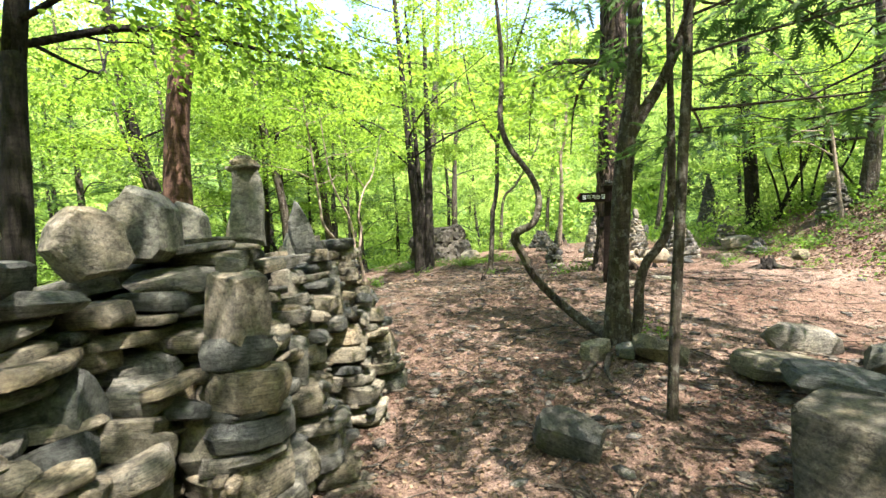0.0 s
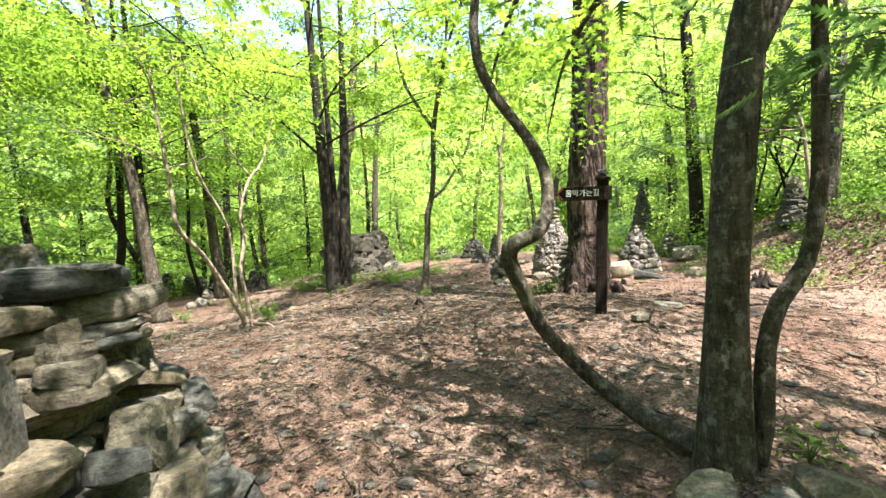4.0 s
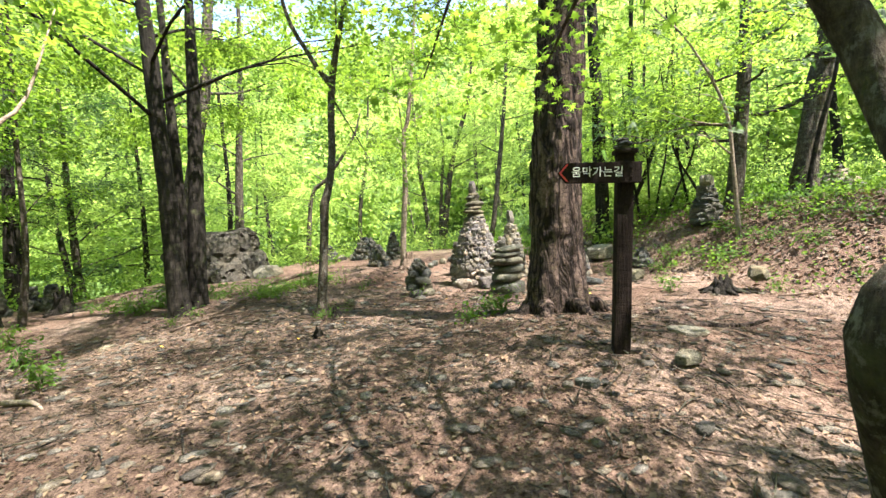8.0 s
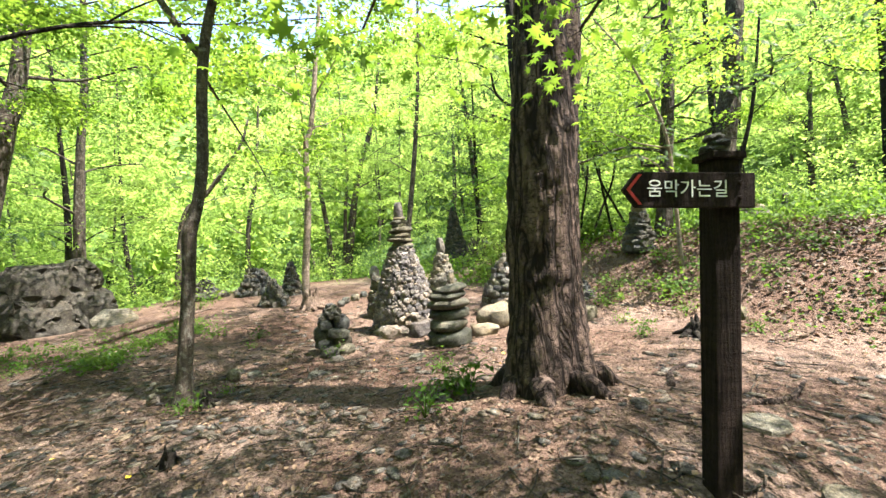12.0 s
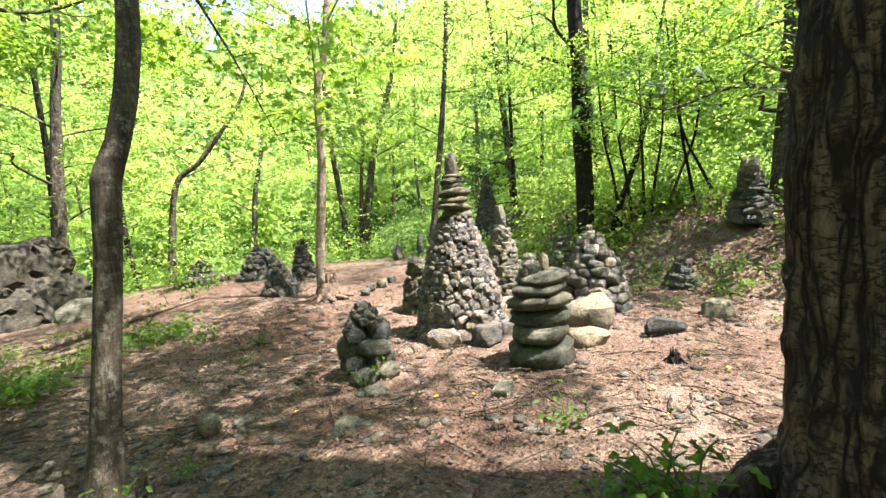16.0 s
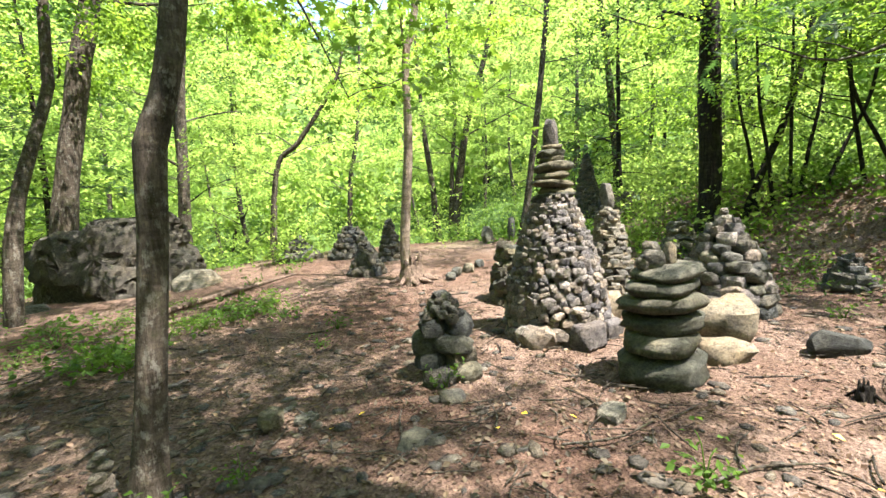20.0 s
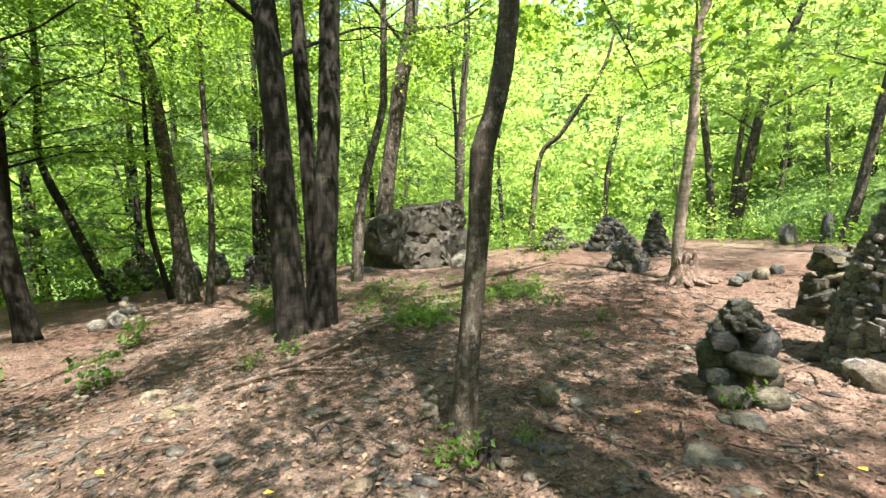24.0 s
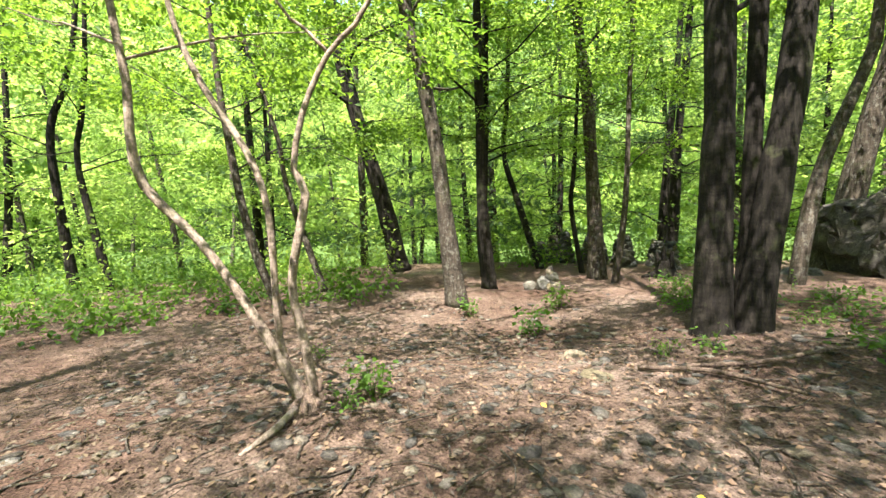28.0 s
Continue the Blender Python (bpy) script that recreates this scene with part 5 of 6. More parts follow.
tree("conifer", "young conifer with flat drooping boughs beside the path", [[(4.7, 3.5, -0.05, 0.1), (4.72, 3.5, 3, 0.07), (4.75, 3.5, 7.5, 0.02)]],
     BARK_DARK, limbs=16, low=2.3, high=7, spread=2.2, rise=-0.03, per=6, size=0.22, leaf=NEEDLE, template=FROND, seed=55, reach=0.55, headings=(1.3, 0.5, 1.8, 0.1, 2.6, 0.9))
tree("red_pine", "red pine with flaking orange-brown bark behind the wall", [[(-3.07, 5.00, -0.05, 0.185), (-3.06, 5.00, 2.47, 0.14), (-2.81, 5.00, 4.03, 0.125), (-2.74, 5.00, 4.41, 0.12), (-2.20, 5.01, 11.00, 0.05)]],
     BARK_RED, limbs=10, low=6.5, high=10.5, spread=2.2, per=40, size=0.12, leaf=NEEDLE, template=NEEDLES, seed=6, sides=16)
tree("forest_tree", "grey-barked tree behind the stone wall", [[(-3.70, 3.54, -0.05, 0.130), (-3.43, 3.54, 3.22, 0.09), (-3.35, 3.55, 3.68, 0.08), (-2.51, 3.56, 10.00, 0.031)]], BARK_DARK, limbs=14, low=3.2, high=9, per=24, leaf=LEAF, seed=7, spread=3.4,
     boughs=([(-3.45, 3.54, 3.3, 0.04), (-2.6, 4.0, 3.6, 0.03), (-1.6, 4.5, 3.5, 0.02), (-0.8, 4.8, 3.3, 0.008)], [(-3.4, 3.55, 3.5, 0.03), (-2.4, 3.4, 3.7, 0.02), (-1.6, 3.6, 3.5, 0.008)]))
tree("slim_tree", "slender tree with a dark knotted trunk and forked top", [
    [(1.13, 11.62, 0.2, 0.1), (1.16, 11.61, 0.4, 0.078), (1.23, 11.61, 1.0, 0.068), (1.3, 11.61, 1.62, 0.066), (1.33, 11.61, 2.0, 0.074), (1.4, 11.61, 2.2, 0.06), (1.5, 11.62, 2.7, 0.055), (1.6, 11.65, 3.9, 0.05), (1.95, 11.55, 5.6, 0.03), (2.1, 11.55, 8.0, 0.012)],
    [(1.59, 11.65, 3.8, 0.042), (1.3, 11.75, 4.3, 0.034), (1.0, 11.90, 5.1, 0.026), (0.8, 11.95, 7.0, 0.01)]],
     BARK, limbs=10, low=3.8, high=7.8, spread=2.8, per=46, size=0.066, leaf=LEAF, template=MAPLE, seed=8, sides=18, flare=0.3,
     boughs=([(1.6, 11.65, 3.6, 0.016), (1.9, 12.15, 3.45, 0.012), (2.2, 12.25, 3.0, 0.008), (2.42, 12.1, 2.4, 0.004)],
             # high bough added only to throw shade on the ground near the path
             [(1.85, 11.6, 5.2, 0.028), (2.2, 10.4, 6.2, 0.022), (2.3, 9.2, 6.6, 0.015), (2.2, 8.2, 6.6, 0.006)]))
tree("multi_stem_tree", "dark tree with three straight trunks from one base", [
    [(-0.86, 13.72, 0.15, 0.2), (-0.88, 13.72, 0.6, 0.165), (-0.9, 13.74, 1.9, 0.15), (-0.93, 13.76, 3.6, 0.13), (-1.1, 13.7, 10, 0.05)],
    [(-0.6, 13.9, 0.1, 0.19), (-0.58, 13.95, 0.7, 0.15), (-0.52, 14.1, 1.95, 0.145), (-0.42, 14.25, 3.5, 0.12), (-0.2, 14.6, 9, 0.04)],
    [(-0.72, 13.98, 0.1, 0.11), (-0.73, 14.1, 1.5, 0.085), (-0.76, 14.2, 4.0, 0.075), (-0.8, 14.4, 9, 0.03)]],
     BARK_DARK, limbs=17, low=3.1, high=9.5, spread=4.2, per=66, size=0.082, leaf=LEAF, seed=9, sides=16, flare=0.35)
tree("forked_sapling", "slender pale tree of three leaning crooked stems", [
    [(-1.99, 9.93, 0.24, 0.061), (-2.02, 9.88, 0.40, 0.045), (-2.21, 9.62, 1.00, 0.035), (-2.37, 9.38, 1.46, 0.033), (-2.57, 9.09, 1.86, 0.032), (-2.58, 9.04, 2.20, 0.029), (-2.61, 9.05, 2.54, 0.027), (-2.64, 9.00, 3.08, 0.023), (-2.72, 8.91, 4.53, 0.010)],
    [(-2.02, 9.89, 0.32, 0.036), (-2.08, 9.80, 0.75, 0.026), (-2.09, 9.78, 1.64, 0.024), (-2.16, 9.68, 2.07, 0.023), (-2.32, 9.46, 2.53, 0.021), (-2.42, 9.31, 3.08, 0.018), (-2.48, 9.16, 4.37, 0.008)],
    [(-1.94, 9.98, 0.26, 0.045), (-1.97, 9.94, 0.73, 0.034), (-2.01, 9.89, 1.16, 0.031), (-1.94, 10.00, 1.77, 0.028), (-1.98, 9.94, 1.94, 0.022), (-1.93, 10.01, 2.32, 0.020), (-1.82, 10.17, 2.70, 0.018), (-1.65, 10.41, 3.04, 0.015), (-1.42, 10.70, 4.05, 0.006)],
    [(-1.82, 10.17, 2.70, 0.015), (-1.91, 10.04, 2.87, 0.011), (-2.01, 9.89, 3.06, 0.010), (-2.23, 9.72, 3.89, 0.005)]],
     BARK_PALE, limbs=7, low=2.5, high=4.3, spread=1.4, per=30, size=0.075, leaf=LEAF, seed=10, sides=12, flare=0.3)
tree("forest_tree", "straight tall tree with dark bark", [[(-4.60, 17.10, -0.05, 0.183), (-4.74, 16.91, 3.76, 0.119), (-4.88, 16.71, 5.79, 0.099), (-5.05, 16.45, 11.00, 0.047)]], BARK, limbs=10, low=3, high=10, per=42, leaf=LEAF, seed=13, flare=0.4)
tree("slim_tree", "thin grey tree beside a larger trunk", [[(-4.00, 16.80, -0.05, 0.074), (-3.80, 16.82, 1.52, 0.057), (-3.74, 16.82, 3.82, 0.045), (-3.67, 16.83, 5.60, 0.037), (-3.60, 16.84, 9.00, 0.020)]], BARK, limbs=9, low=1.8, high=8, per=34, leaf=LEAF, seed=14, spread=1.6)
tree("forest_tree", "leaning tree with a mottled grey trunk", [[(-4.75, 13.40, -0.07, 0.180), (-4.85, 13.26, 1.33, 0.141), (-4.93, 13.14, 2.74, 0.127), (-5.07, 12.94, 4.09, 0.114), (-5.18, 12.78, 4.97, 0.105), (-5.57, 12.23, 11.00, 0.046)]], BARK, limbs=11, low=3.2, high=10, per=44, leaf=LEAF, seed=15, spread=2.6, flare=0.3)
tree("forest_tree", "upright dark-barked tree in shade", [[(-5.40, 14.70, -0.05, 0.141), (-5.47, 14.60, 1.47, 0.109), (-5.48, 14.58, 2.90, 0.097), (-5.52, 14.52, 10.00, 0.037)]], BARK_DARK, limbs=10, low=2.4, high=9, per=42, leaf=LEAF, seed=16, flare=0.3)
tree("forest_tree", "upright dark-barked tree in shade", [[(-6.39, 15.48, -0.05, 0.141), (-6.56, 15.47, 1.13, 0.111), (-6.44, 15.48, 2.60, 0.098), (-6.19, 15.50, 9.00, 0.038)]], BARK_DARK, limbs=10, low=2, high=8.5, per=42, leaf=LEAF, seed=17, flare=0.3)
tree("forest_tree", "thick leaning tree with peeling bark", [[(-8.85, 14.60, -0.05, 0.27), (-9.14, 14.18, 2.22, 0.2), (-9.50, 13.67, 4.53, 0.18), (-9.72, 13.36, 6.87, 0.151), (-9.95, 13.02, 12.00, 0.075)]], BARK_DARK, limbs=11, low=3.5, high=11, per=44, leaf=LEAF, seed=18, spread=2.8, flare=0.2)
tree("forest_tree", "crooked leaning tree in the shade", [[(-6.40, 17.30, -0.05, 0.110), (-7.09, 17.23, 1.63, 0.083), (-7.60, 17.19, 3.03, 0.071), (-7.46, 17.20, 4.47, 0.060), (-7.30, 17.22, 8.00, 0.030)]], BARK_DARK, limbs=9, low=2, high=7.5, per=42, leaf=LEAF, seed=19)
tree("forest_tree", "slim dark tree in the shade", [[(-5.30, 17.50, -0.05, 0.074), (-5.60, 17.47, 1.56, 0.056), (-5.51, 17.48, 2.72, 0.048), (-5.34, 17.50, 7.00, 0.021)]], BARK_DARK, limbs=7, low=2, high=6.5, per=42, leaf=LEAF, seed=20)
tree("conifer", "straight conifer with bare lower trunk", [[(-5.96, 22.23, -0.39, 0.159), (-5.76, 22.25, 3.65, 0.104), (-5.59, 22.27, 5.72, 0.086), (-5.36, 22.29, 11.00, 0.040)]], BARK_DARK, limbs=22, low=2.4, high=10.5, spread=2.2, rise=-0.06, per=60, size=0.13, leaf=NEEDLE, template=NEEDLES, seed=21, reach=0.7)
tree("conifer", "straight conifer with bare lower trunk", [[(-6.13, 23.27, -0.63, 0.195), (-6.02, 23.29, 3.79, 0.129), (-5.84, 23.30, 6.01, 0.107), (-5.59, 23.33, 12.00, 0.049)]], BARK_DARK, limbs=22, low=2.8, high=11.5, spread=2.2, rise=-0.06, per=60, size=0.13, leaf=NEEDLE, template=NEEDLES, seed=22, reach=0.7)
for x, y, hh in ((-8.6, 20.6, 9), (-11.2, 17.6, 8), (-14.0, 12.6, 9), (-3.0, 25.5, 10)):
    z = floor_z(x, y)
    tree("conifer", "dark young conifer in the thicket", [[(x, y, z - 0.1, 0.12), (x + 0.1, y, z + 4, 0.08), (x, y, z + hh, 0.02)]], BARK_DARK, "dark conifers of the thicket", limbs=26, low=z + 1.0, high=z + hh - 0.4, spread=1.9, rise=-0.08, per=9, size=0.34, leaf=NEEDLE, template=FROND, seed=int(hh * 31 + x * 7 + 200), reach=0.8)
tree("forest_tree", "slim tree at the edge of the thicket", [[(-11.88, 7.67, -0.14, 0.122), (-11.98, 7.52, 3.23, 0.077), (-11.76, 7.85, 4.45, 0.066), (-11.54, 8.16, 5.63, 0.055), (-11.32, 8.48, 8.00, 0.033)]], BARK_DARK, limbs=9, low=2.6, high=7.5, per=44, leaf=LEAF, seed=23)
tree("forest_tree", "slim tree at the edge of the thicket", [[(-10.94, 8.38, -0.06, 0.094), (-11.18, 8.03, 2.67, 0.063), (-11.07, 8.19, 3.86, 0.055), (-10.95, 8.37, 5.25, 0.045), (-10.82, 8.54, 8.00, 0.026)]], BARK_DARK, limbs=9, low=2.4, high=7.5, per=44, leaf=LEAF, seed=24)
tree("forest_tree", "slim crooked tree beside the path", [[(-6.00, 10.80, -0.05, 0.084), (-6.22, 10.48, 1.08, 0.067), (-6.36, 10.28, 2.50, 0.057), (-6.44, 10.16, 4.02, 0.046), (-6.52, 10.05, 7.00, 0.024)]], BARK, limbs=9, low=2.2, high=6.5, per=42, leaf=LEAF, seed=25)
tree("forest_tree", "slim leaning tree beside the path", [[(-7.40, 12.00, -0.05, 0.078), (-7.76, 11.49, 2.03, 0.056), (-7.84, 11.36, 3.13, 0.048), (-8.14, 10.93, 5.06, 0.035), (-8.30, 10.72, 7.00, 0.022)]], BARK, limbs=8, low=2.4, high=6.5, per=42, leaf=LEAF, seed=26)
tree("forest_tree", "slim smooth tree leaning beside a boulder", [[(-1.20, 17.20, 0.0, 0.120), (-1.03, 17.45, 1.97, 0.095), (-0.66, 17.98, 3.67, 0.08), (-0.60, 18.06, 4.45, 0.075), (-0.42, 18.32, 9.00, 0.037)]], BARK, limbs=8, low=4.2, high=8.5, per=42, leaf=LEAF, seed=27)
tree("forest_tree", "thick mossy tree beside the boulder", [[(-1.45, 19.6, 0.0, 0.3), (-1.3, 19.65, 0.5, 0.23), (-0.95, 19.7, 2.63, 0.2), (-0.6, 19.75, 4.5, 0.18), (-0.2, 19.8, 6.5, 0.165), (0.5, 19.85, 13.00, 0.07)]], BARK, limbs=11, low=4.2, high=12, per=44, size=0.11, leaf=LEAF, seed=28, spread=2.8, flare=0.7, sides=14)
tree("forest_tree", "straight tree behind the boulder", [[(0.34, 25.15, -0.31, 0.226), (0.72, 24.97, 5.00, 0.139), (0.98, 24.83, 7.50, 0.113), (1.28, 24.68, 13.00, 0.056)]], BARK, limbs=12, low=2.5, high=12, per=80, size=0.1, template=KITE, leaf=LEAF_FAR, seed=29, spread=2.8)
tree("forest_tree", "curving slender tree at the edge of the clearing", [[(2.72, 22.15, 0.35, 0.110), (3.03, 22.00, 2.93, 0.073), (3.65, 21.69, 3.66, 0.064), (4.60, 21.21, 5.11, 0.047), (4.89, 21.07, 6.00, 0.036)]], BARK, limbs=9, low=2.2, high=5.8, per=70, size=0.095, template=KITE, leaf=LEAF_FAR, seed=30)
tree("leaning_tree", "slender reddish tree on a mass of bare roots", [[(4.15, 15.55, 0.4, 0.12), (4.12, 15.56, 0.8, 0.085), (4.15, 15.56, 1.36, 0.075), (4.28, 15.5, 2.68, 0.068), (4.31, 15.47, 3.95, 0.06), (4.49, 15.38, 4.76, 0.054), (4.96, 15.14, 9.00, 0.025)]], BARK_PALE, limbs=13, low=3.2, high=8.5, per=46, leaf=LEAF, seed=31, spread=3.0)
tree("forest_tree", "slim tree at the back of the clearing", [[(9.11, 24.46, 0.05, 0.168), (9.00, 24.51, 2.45, 0.118), (8.82, 24.60, 4.64, 0.094), (8.75, 24.64, 6.76, 0.070), (8.71, 24.66, 9.00, 0.045)]], BARK, limbs=9, low=3, high=8.5, per=80, size=0.1, template=KITE, leaf=LEAF_FAR, seed=32)
tree("forest_tree", "forked tree at the back of the clearing", [[(9.61, 24.20, 0.1, 0.224), (10.02, 24.00, 3.04, 0.152), (10.42, 23.79, 5.17, 0.123), (11.10, 23.45, 7.45, 0.093), (11.49, 23.26, 10.00, 0.058)], [(9.57, 24.22, 0.1, 0.126), (9.72, 24.15, 3.06, 0.084), (9.93, 24.04, 5.21, 0.066), (9.84, 24.08, 7.32, 0.048), (9.81, 24.10, 9.00, 0.034)]], BARK, limbs=11, low=3, high=9.5, per=80, size=0.1, template=KITE, leaf=LEAF_FAR, seed=33)
tree("forest_tree", "slim tree down the slope", [[(6.55, 28.58, -0.97, 0.161), (6.80, 28.46, 2.78, 0.110), (7.25, 28.23, 5.26, 0.083), (7.59, 28.06, 9.00, 0.043)]], BARK, limbs=10, low=2.5, high=8.5, per=80, size=0.1, template=KITE, leaf=LEAF_FAR, seed=34)
tree("slim_tree", "thin straight tree behind the tall cairn", [[(9.44, 19.58, 0.49, 0.13), (9.70, 19.45, 1.91, 0.105), (10.29, 19.15, 6.53, 0.075), (10.58, 19.00, 11.00, 0.040)]], BARK, limbs=9, low=4, high=10.5, per=70, size=0.095, template=KITE, leaf=LEAF_FAR, seed=35)
tree("conifer", "dark young conifer behind the cairns", [[(13.0, 19.0, 0.7, 0.111), (13.02, 19.0, 3.38, 0.071), (13.05, 19, 5.64, 0.052), (13.1, 19, 8.00, 0.032)]], BARK_DARK, limbs=24, low=1.2, high=7.8, spread=1.7, rise=-0.08, per=8, size=0.3, leaf=NEEDLE, template=FROND, seed=36, reach=0.7)
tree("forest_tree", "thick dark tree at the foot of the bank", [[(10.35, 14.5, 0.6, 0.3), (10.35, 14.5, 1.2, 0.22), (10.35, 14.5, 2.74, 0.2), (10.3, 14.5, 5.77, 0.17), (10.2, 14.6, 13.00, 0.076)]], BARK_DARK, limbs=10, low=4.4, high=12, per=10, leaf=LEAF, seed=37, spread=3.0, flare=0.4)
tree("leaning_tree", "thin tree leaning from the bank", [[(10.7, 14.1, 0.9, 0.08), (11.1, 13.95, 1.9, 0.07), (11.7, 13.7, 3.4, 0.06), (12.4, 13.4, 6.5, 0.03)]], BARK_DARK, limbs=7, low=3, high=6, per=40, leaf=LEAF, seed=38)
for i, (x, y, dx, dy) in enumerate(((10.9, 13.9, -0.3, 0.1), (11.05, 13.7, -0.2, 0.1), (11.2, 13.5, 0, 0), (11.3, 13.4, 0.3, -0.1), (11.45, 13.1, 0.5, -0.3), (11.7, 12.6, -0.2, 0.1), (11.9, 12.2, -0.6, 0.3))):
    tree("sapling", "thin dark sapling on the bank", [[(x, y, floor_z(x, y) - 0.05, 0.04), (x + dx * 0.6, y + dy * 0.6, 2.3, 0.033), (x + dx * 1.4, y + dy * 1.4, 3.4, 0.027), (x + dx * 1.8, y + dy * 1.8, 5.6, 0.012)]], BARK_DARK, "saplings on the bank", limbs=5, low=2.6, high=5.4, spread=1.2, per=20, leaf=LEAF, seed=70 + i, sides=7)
tree("forest_tree", "straight conifer with dark flat boughs on top of the bank", [[(10.5, 10.8, 1.2, 0.2), (10.85, 10.7, 3.97, 0.145), (10.95, 10.65, 5.92, 0.123), (11.11, 10.6, 12.00, 0.056)]], BARK, limbs=15, low=2.9, high=11, rise=-0.06, per=6, size=0.3, leaf=NEEDLE, template=FROND, seed=39, spread=2.4, flare=0.3, headings=(1.4, 0.9, 2.0, 0.3, 2.6, 4.5))
tree("pine_tree", "thick leaning pine on top of the bank", [[(12.4, 10.25, 1.5, 0.36), (12.5, 10.2, 2.4, 0.27), (12.9, 10.10, 4.17, 0.25), (13.3, 9.95, 6.49, 0.22), (14.0, 9.70, 14.00, 0.1)]], BARK, limbs=11, low=3.6, high=13, rise=-0.02, spread=2.6, per=7, size=0.3, leaf=NEEDLE, template=FROND, seed=40, flare=0.5)
tree("shrub_tree", "slender bare-branched shrub on the bank", [[(9.14, 9.90, 0.9, 0.05), (9.07, 9.95, 2.38, 0.036), (8.96, 10.03, 3.57, 0.03), (8.47, 10.40, 4.87, 0.021), (7.96, 10.77, 5.64, 0.014)], [(9.05, 9.96, 2.6, 0.02), (8.6, 10.2, 3.0, 0.016), (8.1, 10.5, 3.05, 0.008)], [(9.0, 10.0, 3.2, 0.018), (8.5, 10.3, 3.3, 0.014), (8.0, 10.7, 3.6, 0.006)]], BARK_PALE, limbs=6, low=3.4, high=5.4, spread=1.2, per=20, leaf=LEAF, seed=41)
tree("leaning_tree", "thin dark tree leaning on the bank", [[(10.88, 9.53, 1.50, 0.06), (11.09, 9.38, 2.97, 0.045), (11.34, 9.19, 4.13, 0.036), (11.55, 9.04, 6.00, 0.022)]], BARK_DARK, limbs=6, low=3.2, high=5.6, per=40, leaf=LEAF, seed=42)

# trees out of view, added only for the dappled shade they cast
for i, (x, y) in enumerate(((6.4, 1.0), (-5.2, 1.0), (-2.6, -3.4))):
    z = floor_z(x, y)
    tree("forest_tree", "unseen leafy tree added to shade the path", [[(x, y, z - 0.1, 0.16), (x + 0.2, y, z + 4, 0.13), (x - 0.2, y + 0.3, z + 15, 0.04)]], BARK, "trees beside the path", limbs=14, low=7.0, high=15, spread=4.0, per=15, size=0.11, leaf=LEAF, reach=0.75, seed=120 + i, flare=0.3)

# never in view; added behind the start to keep sun off the ground
tree("forest_tree", "unseen leafy tree added to shade the start", [[(3.0, -2.8, -0.1, 0.14), (2.9, -2.7, 3, 0.11), (2.7, -2.5, 8.5, 0.03)]], BARK, limbs=16, low=4.6, high=8.4, spread=3.2, per=12, size=0.1, leaf=LEAF, reach=0.8, seed=142, flare=0.3, headings=(0.6, 0.1, 1.2, -0.4, 1.7))
# another unseen tree, its limbs turned so their shade meets the wall
tree("forest_tree", "unseen leafy tree added to shade the stone wall", [[(-2.5, -0.9, -0.1, 0.14), (-2.4, -0.8, 3, 0.11), (-2.2, -0.7, 8.5, 0.03)]], BARK, limbs=10, low=4.4, high=8.4, spread=2.8, per=9, size=0.1, leaf=LEAF, reach=0.8, seed=140, flare=0.3,
     headings=(-1.2, -0.6, -1.7, -0.2, 0.4))

# ---- the woods further off ----
protos = []
for i in range(6):
    r = np.random.default_rng(900 + i)
    hgt = (13, 15, 11, 16, 10, 17)[i]
    bend = r.normal(0, 0.35, 4)
    protos.append(tree("forest_tree", "slender green-leaved tree of the surrounding forest", [[(0, 60, -0.3, 0.16), (bend[0], 60 + bend[1], hgt * 0.35, 0.11), (bend[0] + bend[2], 60 + bend[3], hgt, 0.03)]], (BARK, BARK_DARK)[i % 2], "trees of the forest",
                       limbs=16, low=(1.2, 2.2, 1.0, 2.6, 0.8, 3)[i], high=hgt - 0.5, spread=2.6, per=54, size=0.15, leaf=LEAF_FAR, template=KITE, seed=910 + i, sides=7, reach=1.3))
rng = np.random.default_rng(77)
spots = []
tries = 0
while len(spots) < 118 and tries < 6000:
    tries += 1
    a, d = rng.uniform(0, 2 * np.pi), 15.5 + 32 * rng.uniform(0, 1) ** 1.1
    x, y = 2 + d * math.cos(a), 9 + d * math.sin(a)
    if -6 < x < 7 and y < 3 and d < 16:
        continue
    if 0.09 < math.atan2(x - 0.5, y - 5) < 0.36:
        continue
    if x > 12 and d < 26 and rng.random() < 0.6:
        continue
    if all((x - p) ** 2 + (y - q) ** 2 > 7 for p, q in spots):
        spots.append((x, y))
for i, (x, y) in enumerate(spots):
    m = pose(x, y, floor_z(x, y) - 0.1, rng.normal(0, 3), rng.normal(0, 3), rng.uniform(0, 360))
    src = protos[i % 6]
    if i < 6:
        src.matrix_basis = m
    else:
        copy_thing(src, m)


